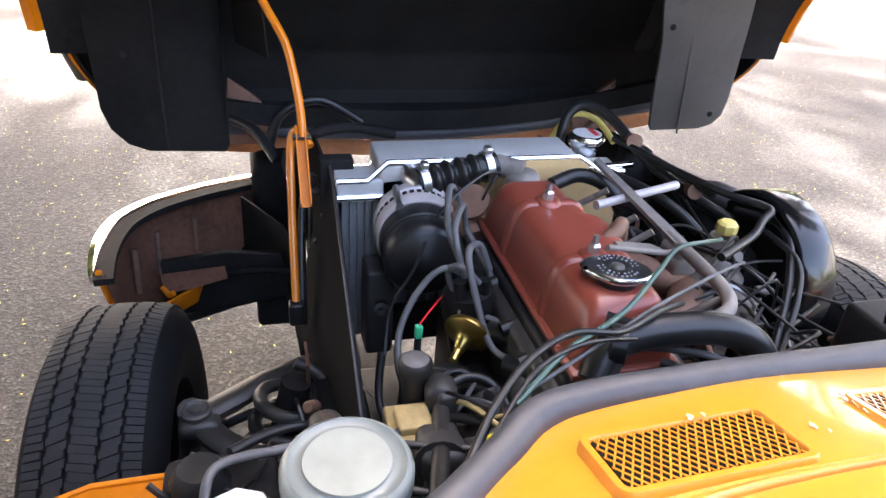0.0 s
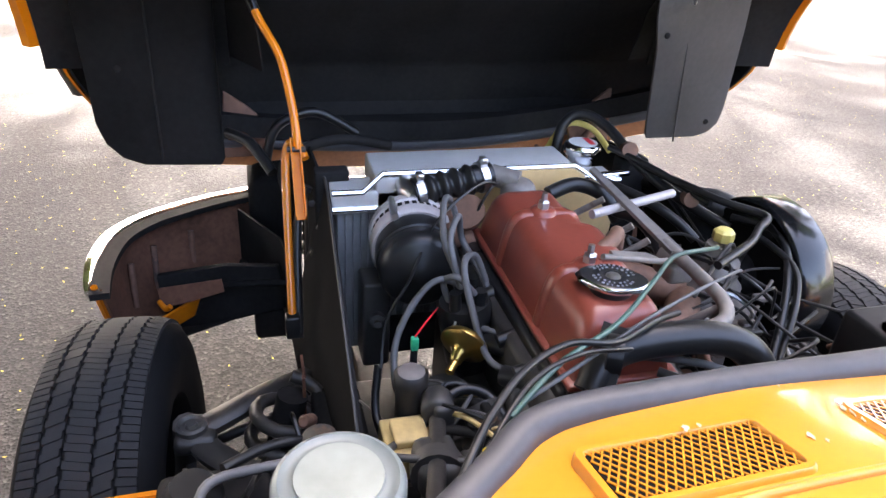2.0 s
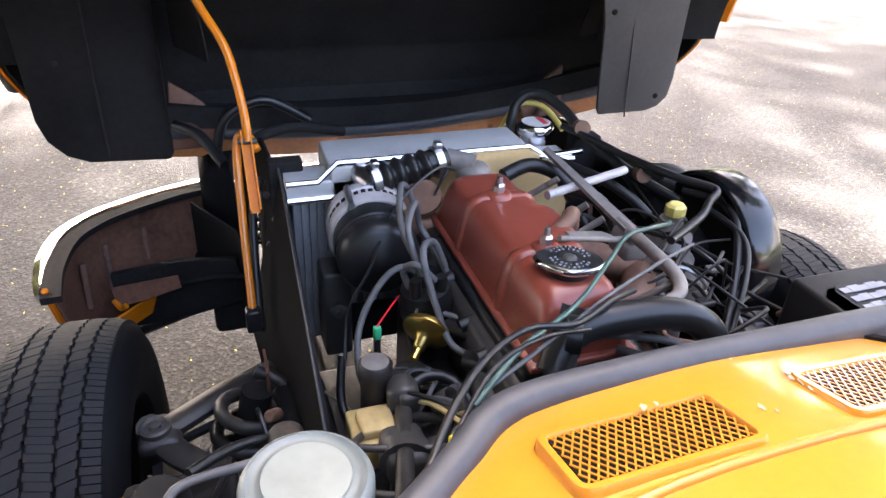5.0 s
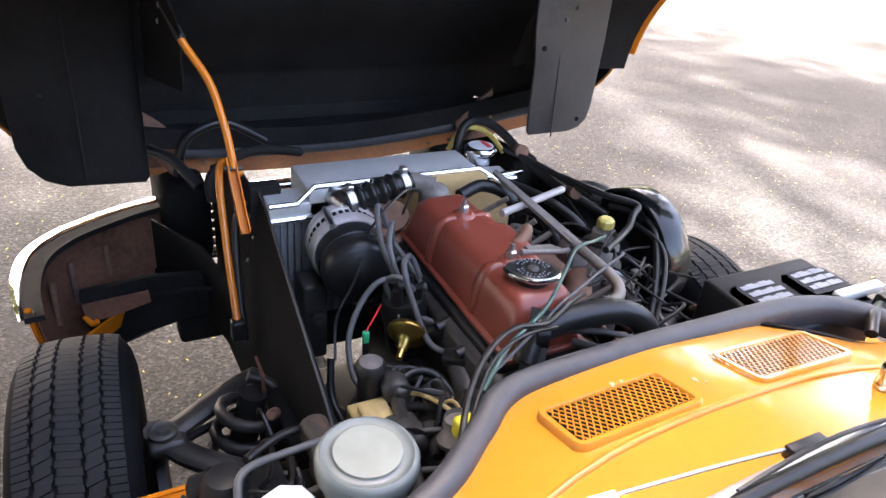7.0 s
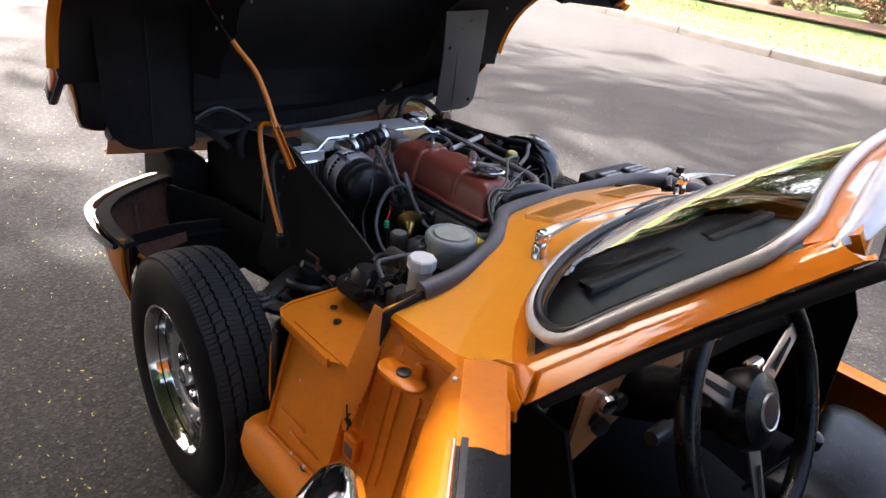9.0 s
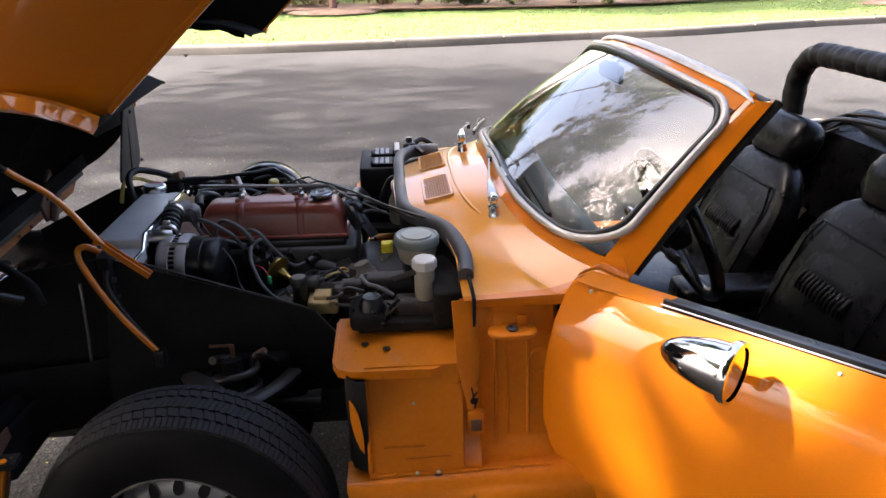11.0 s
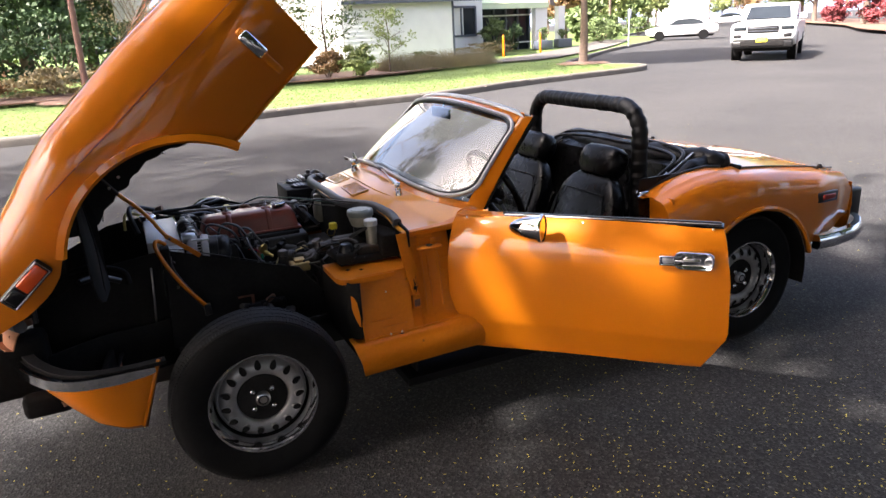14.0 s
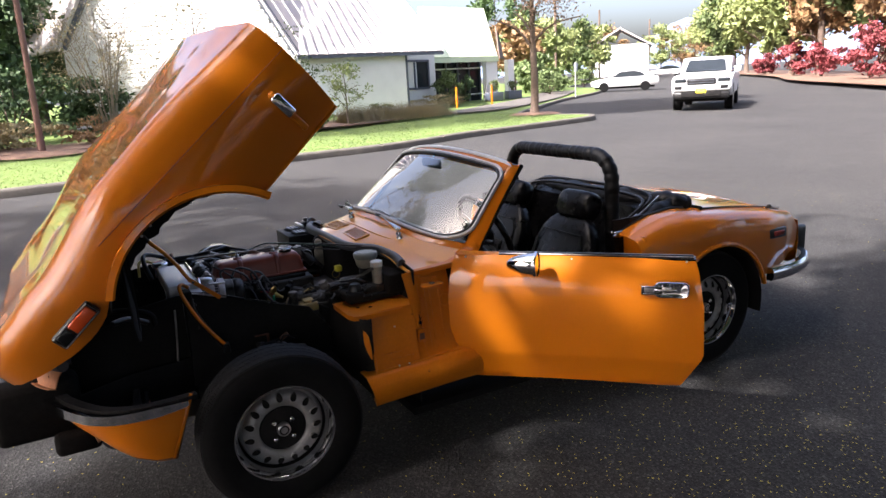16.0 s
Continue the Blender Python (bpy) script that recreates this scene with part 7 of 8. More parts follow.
for s in (1, -1):
    part("hood_link", joined(cyl((-1.74, .47 * s, .70), (-1.98, .46 * s, .835), .007, seg=8), cyl((-1.78, .49 * s, .73), (-1.90, .42 * s, .80), .006, seg=8), box(-1.84, -1.81, .47 * s - .01, .47 * s + .01, .74, .765, .004)), STEEL if s > 0 else SATIN, hood)
    part("door_striker", joined(box(-1.645, -1.60, .555 * s - .018, .555 * s + .018, .705, .735, .006), cyl((-1.62, .565 * s, .72), (-1.585, .57 * s, .715), .007)), CHROME, car, "chrome door striker")
    part("rear_post", grid([[(-1.66, y * s, z) for z in (.28, .5, .70, .722)] for y in (.70, .62, .55)], .004), ORANGE, car)

# ---- trees and shrubs ----
def leaf_cloud(centre, radii, count, size, rng, clumps=26, hollow=.35, flat=.6, spread=.55):
    """Many small leaves in clumps inside an uneven ball."""
    c, r = Vector(centre), Vector(radii)
    cl = []
    for _ in range(clumps):
        d = Vector((rng.gauss(0, 1), rng.gauss(0, 1), rng.gauss(0, 1))).normalized() * (hollow + (1 - hollow) * rng.random() ** .5) * rng.uniform(.75, 1.08)
        cl.append((Vector((d.x * r.x, d.y * r.y, d.z * r.z)), rng.uniform(.16, .34)))
    verts, faces = [], []
    for _ in range(count):
        k, s = cl[rng.randrange(clumps)]
        p = c + k + Vector((rng.gauss(0, 1) * r.x, rng.gauss(0, 1) * r.y, rng.gauss(0, 1) * r.z * flat)) * s * spread
        a = Vector((rng.gauss(0, 1), rng.gauss(0, 1), rng.gauss(0, 1))).normalized()
        b = a.cross(Vector((rng.gauss(0, 1), rng.gauss(0, 1), rng.gauss(0, 1)))).normalized()
        q = size * rng.uniform(.6, 1.4)
        i = len(verts)
        verts += [p - a * q, p + b * q * .5, p + a * q, p - b * q * .5]
        faces.append((i, i + 1, i + 2, i + 3))
    return verts, faces


def leaf_mesh(name, verts, faces, mat, parent=None, label=""):
    me = bpy.data.meshes.new(name)
    me.from_pydata([tuple(v) for v in verts], [], faces)
    me.materials.append(mat)
    ob = new(name, me)
    if parent:
        ob.parent = parent
        ob.matrix_parent_inverse = parent.matrix_basis.inverted()
    if label:
        ob["label"] = label
    return ob


def tree(name, at, height, trunk_r, crown_r, leaf, leaf_size, count, seed, label, crown_from=.35, limbs=7, lean=0.0, bark=None, group="", clumps=26, spread=.55):
    rng = random.Random(seed)
    base = Vector(at)
    thing = group_thing(name, label, "tree", at, group=group)
    def wobble(p, k):
        return p + Vector((rng.uniform(-k, k), rng.uniform(-k, k), 0))
    spine = [wobble(base + Vector((lean * h, 0, height * h)), .02 * height * h) for h in (0, .15, .3, .45, .6, .75, .9)]
    pts = smooth_path(spine, 4)
    bm = sweep(pts, circle(1, 10), up=(1, 0, 0), scales=[trunk_r * (1.25 if k == 0 else 1) * (1 - .85 * k / len(pts)) for k in range(len(pts))])
    for k in range(limbs):
        h = crown_from * .9 + (.85 - crown_from) * k / limbs
        s = pts[int(h / .9 * (len(pts) - 1))]
        a = k * 2.4 + rng.uniform(-.4, .4)
        reach = crown_r * (1 - .4 * k / limbs) * rng.uniform(.6, .95)
        e = s + Vector((math.cos(a) * reach, math.sin(a) * reach, reach * rng.uniform(.35, .9)))
        m1 = s.lerp(e, .45) + Vector((rng.uniform(-.1, .1) * reach, rng.uniform(-.1, .1) * reach, reach * .12))
        lp = smooth_path([s, m1, e], 4)
        r0 = trunk_r * (1 - .85 * h) * .55
        bm = sweep(lp, circle(1, 7), bm=bm, scales=[r0 * (1 - .8 * j / len(lp)) for j in range(len(lp))])
        for j in range(3):
            q = lp[3 + j]
            t = q + Vector((rng.uniform(-1, 1), rng.uniform(-1, 1), rng.uniform(.2, 1))) * reach * .45
            bm = sweep([q, q.lerp(t, .5) + Vector((0, 0, .03 * reach)), t], circle(1, 5), bm=bm, scales=[r0 * .35, r0 * .25, r0 * .08])
    part("trunk", bm, bark or BARK, thing)
    if count:
        ch = height * (1 - crown_from)
        v, f = leaf_cloud(base + Vector((lean * .7, 0, height * crown_from + ch * .52)), (crown_r, crown_r, ch * .52), count, leaf_size, rng, clumps, spread=spread)
        leaf_mesh("crown", v, f, LEAF[leaf], thing)
    return thing


def shrub(name, at, radii, leaf, leaf_size, count, seed, label, group="", stems=True):
    rng = random.Random(seed)
    thing = group_thing(name, label, "shrub", at, group=group)
    if stems:
        bm = bmesh.new()
        for k in range(7):
            a = k * 2.4
            e = Vector(at) + Vector((math.cos(a) * radii[0] * .6, math.sin(a) * radii[1] * .6, radii[2] * 1.3))
            bm = sweep(smooth_path([Vector(at) + Vector((math.cos(a) * .05, math.sin(a) * .05, 0)), Vector(at).lerp(e, .5) + Vector((rng.uniform(-.1, .1), rng.uniform(-.1, .1), 0)), e], 3), circle(1, 5), bm=bm, scales=[.03 * radii[2] * (1 - .12 * j) for j in range(7)])
        part("stems", bm, BARK, thing)
    v, f = leaf_cloud(Vector(at) + Vector((0, 0, radii[2] * .95)), radii, count, leaf_size, rng, 22, .25)
    for p in v:
        p.z = max(p.z, at[2] + .02)
    leaf_mesh("foliage", v, f, LEAF[leaf], thing)
    return thing


# shade trees over the car, towards the sun
tree("shade_tree", (2.6, 7.0, 0), 11.0, .26, 5.4, "green", .13, 52000, 12, "tall broad-leaved tree shading the parked car", .26, 12, clumps=85, spread=.58)
tree("shade_tree", (4.5, 2.7, 0), 9.5, .18, 3.3, "light", .11, 17000, 304, "unseen slender shade tree with thin spring foliage beside the road", .4, 12, clumps=34, spread=.36)
tree("shade_tree", (6.6, 3.7, 0), 9.5, .18, 3.1, "light", .10, 24000, 428, "unseen slender shade tree with thin spring foliage beside the road", .4, 12, clumps=60, spread=.36)
# next two trees are unseen, added to thin the sun on the road ahead
tree("shade_tree", (9.4, 4.2, 0), 10.0, .18, 3.3, "light", .11, 9000, 20, "unseen slender shade tree with thin spring foliage beside the road", .4, 12, clumps=40, spread=.36)
tree("shade_tree", (10.5, -2.6, 0), 14.0, .2, 4.6, "light", .12, 11000, 27, "unseen tall thin-leaved tree added to dim the road ahead", .45, 12, clumps=110, spread=.5)
tree("shade_tree", (-.6, 6.2, 0), 9.5, .24, 5.0, "green", .13, 50000, 12, "tall broad-leaved tree shading the parked car", .26, 12, clumps=64, spread=.58)
tree("shade_tree", (-4.0, 6.2, 0), 10.5, .22, 4.2, "green", .13, 30000, 14, "tall broad-leaved tree shading the parked car", .38, 9, clumps=60)
for k, (x, y, h, r) in enumerate(((-4.5, 10.5, 10, 3.6), (-10, 9.5, 11, 3.8), (0.5, 12.5, 12, 4.0), (8.5, 9.5, 11, 4.0), (-16, 8.0, 11, 3.8))):
    tree("roadside_tree", (x, y, 0), h, .2, r, "green" if k % 2 else "dark", .16, 13000, 30 + k, "leafy tree behind the camera's side of the road", .08, 6, clumps=40, group="roadside trees")

tree("lawn_tree", (12.0, -17.5, .2), 27, .3, 5.0, "dark", .20, 11000, 77, "tall thin-leaved spring tree on the lawn", .22, 20, clumps=40)
tree("lawn_tree", (7.6, -20.0, .2), 25, .22, 3.0, "brown", .13, 9000, 79, "tall slender spring tree on the lawn", .25, 22, clumps=70, spread=.3)
tree("lawn_tree", (17, -17.5, .2), 20, .3, 6.5, "brown", .13, 5000, 78, "tall thin-leaved spring tree on the lawn", .2, 20, clumps=40)

# ---- lawn, planting and far side of the road ----
rng = random.Random(5)
lawn_edge = [(p.x, p.y) for p in kerb_path]
def lawn_front(x):
    pts = sorted(lawn_edge[:62])
    return float(np.interp(x, [p[0] for p in pts], [p[1] for p in pts]))
verts, faces = [], []
for _ in range(22000):
    x = rng.uniform(-13.6, 9)
    d = abs(rng.gauss(0, 1)) * 4.0
    y = lawn_front(x) - .12 - d
    if y < -18.5:
        continue
    z = .125 + .0086 * d
    a = rng.uniform(0, math.pi)
    w, h = rng.uniform(.008, .02), rng.uniform(.010, .024)
    i = len(verts)
    dx, dy = math.cos(a) * w, math.sin(a) * w
    verts += [Vector((x - dx, y - dy, z)), Vector((x + dx, y + dy, z)), Vector((x + rng.uniform(-.03, .03), y + rng.uniform(-.03, .03), z + h))]
    faces.append((i, i + 1, i + 2))
tagged(leaf_mesh("grass", verts, faces, BLADE), "short bright green grass blades on the lawn", "grass", kind="stuff")
verts, faces = [], []
for _ in range(8000):
    x, y = rng.uniform(-7, 5), rng.uniform(-9, 4.5)
    if rng.random() < .35:
        x, y = rng.gauss(1.0, 1.5), rng.gauss(0, 2.5)
    if rng.random() < .25:
        x, y = rng.gauss(-1.2, .9), rng.gauss(1.6, .5)
    a, s = rng.uniform(0, math.pi), rng.uniform(.002, .0045)
    i = len(verts)
    for k in range(4):
        t = a + k * math.pi / 2
        verts.append(Vector((x + math.cos(t) * s * (1.6 if k % 2 else .6), y + math.sin(t) * s * (1.6 if k % 2 else .6), .004 + .002 * (k % 2))))
    faces.append((i, i + 1, i + 2, i + 3))
tagged(leaf_mesh("fallen_catkins", verts, faces, POLLEN), "tiny yellow catkins scattered over the asphalt", "litter", kind="stuff")

def strip_of(name, pts, width, z, mat, label, cat):
    path = smooth_path([(x, y, z) for x, y in pts], 5)
    rows = []
    for i, p in enumerate(path):
        d = (path[min(i + 1, len(path) - 1)] - path[max(i - 1, 0)]).normalized()
        n = Vector((-d.y, d.x, 0)) * width / 2
        rows.append([p - n, p + n])
    return tagged(part(name, grid(rows, .03), mat, smooth=0), label, cat, kind="structure")
strip_of("planting_bed", [(14, -18.6), (6, -18.4), (0, -18.6), (-6, -18.7), (-9.5, -20.2)], 3.0, .235, MULCH, "brown bark mulch bed along the lawn", "flower bed")
strip_of("footpath", [(-10.5, -22.2), (-13.5, -21.0), (-17.0, -23.2), (-24, -29.5), (-32, -38)], 2.2, .20, CONCRETE, "pale concrete footpath to the porch", "footpath")
tagged(part("tree_mulch", lathe([(1.2, 0), (1.0, .05), (0, .08)], (1.05, -17.2, .17), (0, 0, 1), 24), MULCH), "ring of bark mulch round the pole", "mulch", kind="structure")
tagged(part("tree_pit", lathe([(.9, 0), (.7, .04), (0, .06)], (-13.7, -16.5, .14), (0, 0, 1), 24), MULCH), "ring of bark mulch round the street tree", "mulch", kind="structure")
# a rusty pole; the leafy crown above view is added to cast shade
tree("lawn_tree", (1.05, -17.4, .1), 31, .085, 4.6, "dark", .24, 12000, 79, "tall rusty-brown pole with an unseen leafy crown added for shade", .32, 16, bark=RUST_POLE, clumps=40)
tree("street_tree", (-13.7, -16.5, .15), 6.2, .15, 2.1, "bronze", .05, 4200, 41, "young street tree with sparse bronze leaves", .40, 11)

for k, (x, y, rx, rz, leaf, n, s) in enumerate(((-2.5, -18.0, 1.15, .56, "green", 6000, .05), (-3.75, -17.8, .75, .46, "light", 3600, .05), (-1.2, -18.4, .45, .34, "brown", 1400, .045), (-5.45, -17.8, .55, .44, "brown", 2800, .045), (-6.3, -17.3, .62, .50, "light", 3400, .05),
        (1.9, -19.2, 1.5, .45, "straw", 2200, .06), (4.0, -19.0, 1.2, .42, "brown", 1600, .06), (-.2, -19.0, .8, .40, "brown", 1300, .05), (6.6, -19.3, 1.5, .5, "straw", 1500, .06), (-9.6, -20.3, .5, .28, "green", 900, .05))):
    shrub("shrub", (x, y, .24), (rx, rx * .8, rz), leaf, s, n, 60 + k, {"green": "clipped green and yellow shrub", "brown": "low bronze-leaved shrub", "light": "round olive-green shrub", "straw": "low straw-coloured shrub"}[leaf] + " in the mulch bed", group="bed shrubs")
for k, (x, y, rx, rz) in enumerate(((2.0, -23.4, 2.2, 1.25), (5.2, -23.0, 2.4, 1.4), (-.6, -23.8, 1.4, 1.0), (8.8, -23.5, 2.6, 1.5))):
    shrub("rhododendron", (x, y, .3), (rx, rx * .7, rz), "dark", .085, 4200, 80 + k, "large dark green rhododendron at the lawn's edge", group="rhododendrons")
tree("bare_shrub", (-3.6, -20.5, .25), 4.2, .05, 1.9, "straw", .045, 1300, 91, "many-stemmed shrub with thin straw-coloured buds", .12, 14)
tree("bare_shrub", (-4.6, -19.6, .25), 2.6, .05, 1.1, "green", .045, 900, 92, "many-stemmed shrub with small green leaves", .12, 12)
tree("young_tree", (-7.6, -18.3, .25), 2.0, .03, .8, "light", .05, 900, 93, "small tree with fresh pale green leaves", .25, 9)
tree("young_tree", (-6.2, -20.6, .25), 3.2, .05, 1.2, "green", .05, 1500, 94, "small green garden tree by the wall", .2, 9)
verts, faces = [], []
for _ in range(5200):
    x = rng.uniform(-12.0, -7.6)
    y = -19.0 - .18 * (-7.6 - x) + rng.gauss(0, .45)
    a, h = rng.uniform(0, 6.28), rng.uniform(.25, .65)
    i = len(verts)
    verts += [Vector((x, y, .2)), Vector((x + .02, y + .02, .2)), Vector((x + math.cos(a) * h * .5, y + math.sin(a) * h * .5, .2 + h))]
    faces.append((i, i + 1, i + 2))
tagged(leaf_mesh("ornamental_grass", verts, faces, LEAF["straw"]), "tufts of dry straw-coloured ornamental grass", "grass", kind="stuff")
for k, (x, y, h, r, leaf) in enumerate(((3.4, -29.5, 8, 3.0, "dark"), (7.5, -30, 8, 3.4, "dark"), (1.2, -36, 9, 3.2, "green"), (11.5, -31, 8, 3.5, "dark"), (5.5, -38, 9, 3.6, "light"), (16, -30, 8, 4, "dark"), (21, -27, 8, 4, "dark"), (27, -27, 8, 4, "green"), (34, -28, 9, 4.5, "dark"), (43, -30, 10, 5, "dark"), (55, -34, 11, 5, "green"), (-1.8, -42, 9, 3.0, "light"))):
    tree("background_tree", (x, y, .4), h, .28, r, leaf, .15, 17000, 100 + k, "leafy tree behind the rhododendrons", .04, 8, group="trees behind the lawn", clumps=60)

def bare_shrub(at, height, seed, label):
    g = random.Random(seed)
    thing = group_thing("bare_shrub", label, "shrub", at)
    bm = None
    base = Vector(at)
    for k in range(16):
        a, lean = k * 2.4, g.uniform(.15, .75)
        tip = base + Vector((math.cos(a) * lean * height * .6, math.sin(a) * lean * height * .6, height * g.uniform(.7, 1)))
        mid = base.lerp(tip, .5) + Vector((g.uniform(-.12, .12), g.uniform(-.12, .12), .1 * height))
        pts = smooth_path([base + Vector((math.cos(a) * .1, math.sin(a) * .1, 0)), mid, tip], 5)
        bm = sweep(pts, circle(1, 5), bm=bm, scales=[.028 * (1 - .085 * j) for j in range(len(pts))])
        for q in range(9):
            s = pts[3 + q % (len(pts) - 3)]
            e = s + Vector((g.gauss(0, .35), g.gauss(0, .35), g.uniform(.15, .6))) * height * .28
            h = s.lerp(e, .5) + Vector((g.uniform(-.05, .05), g.uniform(-.05, .05), .06))
            bm = sweep([s, h, e], circle(1, 4), bm=bm, scales=[.012, .009, .004])
            for _ in range(2):
                e2 = h + Vector((g.gauss(0, .3), g.gauss(0, .3), g.uniform(.1, .5))) * height * .16
                bm = sweep([h, e2], circle(1, 3), bm=bm, scales=[.007, .003])
    part("trunk", bm, TWIG, thing)
    v, f = leaf_cloud(base + Vector((0, 0, height * .62)), (height * .5, height * .5, height * .42), 3200, .03, g, 40, .2)
    leaf_mesh("crown", v, f, LEAF["straw"], thing)
bare_shrub((-1.0, -23.2, .25), 4.4, 95, "bare twiggy grey-beige shrub before the gable")

# church-like hall with a steep gable
hall = group_thing("hall", "pale clapboard hall with a steep ribbed metal roof", "building", (-7, -27, .3))
G1, GL, CR = Vector((-8.36, -25.5, .25)), Vector((-.1, -30.1, .25)), Vector((-13.4, -25.7, .25))
E1, EL, RH = 2.75, 3.45, 10.8
gd, cd = (GL - G1), (CR - G1)
def boards(p, q, top, wall, bottom=.25, step=.18):
    """Clapboards between two uprights, each a part of the wall; top(t) gives the height along it."""
    d = (q - p)
    n = Vector((d.y, -d.x, 0)).normalized()
    if n.dot(Vector((.5, 2.85, 0)) - p) < 0:
        n = -n
    zmax = max(top(t / 20) for t in range(21))
    z = bottom
    while z < zmax:
        ts = [t / 60 for t in range(61) if top(t / 60) > z + step * .5]
        if len(ts) > 1:
            bm = bmesh.new()
            a, b = p + d * ts[0], p + d * ts[-1]
            vs = [bm.verts.new(v) for v in (Vector((a.x, a.y, z)) + n * .125, Vector((b.x, b.y, z)) + n * .125, Vector((b.x, b.y, z + step)) + n * .10, Vector((a.x, a.y, z + step)) + n * .10, Vector((a.x, a.y, z)) - n * .02, Vector((b.x, b.y, z)) - n * .02)]
            bm.faces.new((vs[0], vs[1], vs[2], vs[3])), bm.faces.new((vs[4], vs[5], vs[1], vs[0]))
            part("clapboard", bm, SIDING, wall, smooth=0)
        z += step
gable_wall = part("gable_wall", plate([G1, GL, GL + Vector((0, 0, EL - .25)), (G1 + GL) / 2 + Vector((0, 0, RH - .1)), G1 + Vector((0, 0, E1 - .25))], .08), SIDING, hall, smooth=0)
boards(G1, GL, lambda t: lerp(E1, EL, t) + (RH - 3.0) * (1 - abs(2 * t - 1)), gable_wall)
side_wall = part("side_wall", plate([G1, CR, CR + Vector((0, 0, E1 - .25)), G1 + Vector((0, 0, E1 - .25))], .08), SIDING, hall, smooth=0)
boards(G1, CR, lambda t: E1, side_wall)
ridge0 = (G1 + GL) / 2 + Vector((0, 0, RH))
back = cd.normalized() * 7.2 + Vector((-.6, -4.5, 0))
r0, r1 = G1 + Vector((.1, .35, E1 - .32)), G1 + cd * 1.35 + Vector((0, .35, E1 - .32))
s0, s1 = ridge0 + Vector((.1, .3, .1)), ridge0 + back + Vector((0, .2, .1))
part("roof", plate([r0, r1, s1, s0], .12), METAL_ROOF, hall)
nrm = (r1 - r0).cross(s0 - r0).normalized()
nrm = nrm if nrm.z > 0 else -nrm
for k in range(17):
    a, b = r0.lerp(r1, k / 16), s0.lerp(s1, k / 16)
    part("roof_seam", sweep([a + nrm * .13, b + nrm * .13], [(-.02, -.02), (.02, -.02), (.02, .05), (-.02, .05)]), METAL_ROOF, hall)
part("eave_gutter", sweep([r0 + Vector((0, .06, -.04)), r1 + Vector((0, .06, -.04))], [(-.06, -.07), (.06, -.07), (.06, .05), (-.06, .05)]), TRIM, hall)
part("rake_board", sweep([G1 + Vector((.05, .25, E1 - .2)), ridge0 + Vector((.05, .3, 0))], [(-.05, -.14), (.05, -.14), (.05, .14), (-.05, .14)]), TRIM, hall)
part("rake_board", sweep([GL + Vector((.05, .25, EL - .2)), ridge0 + Vector((.05, .3, 0))], [(-.05, -.14), (.05, -.14), (.05, .14), (-.05, .14)]), TRIM, hall)
part("left_roof", plate([GL + Vector((.2, .3, EL - .3)), ridge0 + Vector((.1, .3, .1)), ridge0 + Vector((2, -9, .1)), GL + Vector((3, -9, EL - .3))], .12), METAL_ROOF, hall)
part("downpipe", cyl(CR + Vector((0, .12, 0)), CR + Vector((0, .12, E1 - .35)), .05, seg=10), TRIM, hall)
part("corner_board", box(CR.x - .06, CR.x + .06, CR.y - .02, CR.y + .1, .25, E1 - .2), SIDING, hall)
# wing with window and porch
def wall_box(name, a, b, z0, z1, mat, depth=.12, parent=hall):
    d = Vector((b[0] - a[0], b[1] - a[1], 0))
    n = Vector((d.y, -d.x, 0)).normalized() * depth
    return part(name, plate([(a[0], a[1], z0), (b[0], b[1], z0), (b[0], b[1], z1), (a[0], a[1], z1)], depth), mat, parent, smooth=0)
wall_box("wing_wall", (-13.5, -27.2), (-16.4, -28.7), .25, 2.75, SIDING)
wall_box("wing_window", (-13.9, -27.28), (-15.9, -28.3), 1.15, 2.35, WINDOW_GLASS, -.12)
for a, b, z0, z1 in (((-13.85, -27.2), (-13.95, -27.25), 1.1, 2.4), ((-15.85, -28.2), (-15.95, -28.25), 1.1, 2.4), ((-13.85, -27.2), (-15.95, -28.25), 2.35, 2.45), ((-13.85, -27.2), (-15.95, -28.25), 1.05, 1.15), ((-14.85, -27.7), (-14.92, -27.74), 1.1, 2.4)):
    wall_box("window_frame", a, b, z0, z1, TRIM, -.2, hall)
porch = group_thing("porch", "entrance porch with a pale green metal roof", "building", (-19, -29.5, .2))
wall_box("porch_wall", (-16.4, -30.2), (-20.6, -31.2), .2, 2.5, WINDOW_GLASS, parent=porch)
for k in range(6):
    x, y = lerp(-16.4, -20.6, k / 5), lerp(-30.0, -31.0, k / 5)
    part("porch_mullion", box(x - .04, x + .04, y - .04, y + .06, .2, 2.5), TRIM, porch)
for a, b in ((.55, .62), (1.95, 2.02)):
    wall_box("porch_rail", (-16.4, -29.95), (-20.6, -30.95), a, b, WHITE_PAINT, parent=porch)
part("porch_roof", plate([(-16.0, -28.8, 2.5), (-20.6, -29.2, 2.45), (-21.6, -32, 5.2), (-17.4, -32, 5.3)], .1), GREEN_ROOF, porch)
part("porch_fascia", plate([(-16.0, -28.78, 2.3), (-20.65, -29.18, 2.25), (-20.65, -29.18, 2.5), (-16.0, -28.78, 2.52)], .06), GREEN_ROOF, porch)
part("porch_gable", plate([(-20.7, -29.2, 2.4), (-22.6, -31.6, 2.4), (-21.7, -31.0, 4.2)], .08), BARK, porch)
part("porch_pier", box(-20.6, -19.9, -29.6, -29.2, .2, 2.35), WHITE_PAINT, porch)
part("porch_pier", box(-22.4, -22.0, -30.6, -30.2, .2, 2.35), WHITE_PAINT, porch)
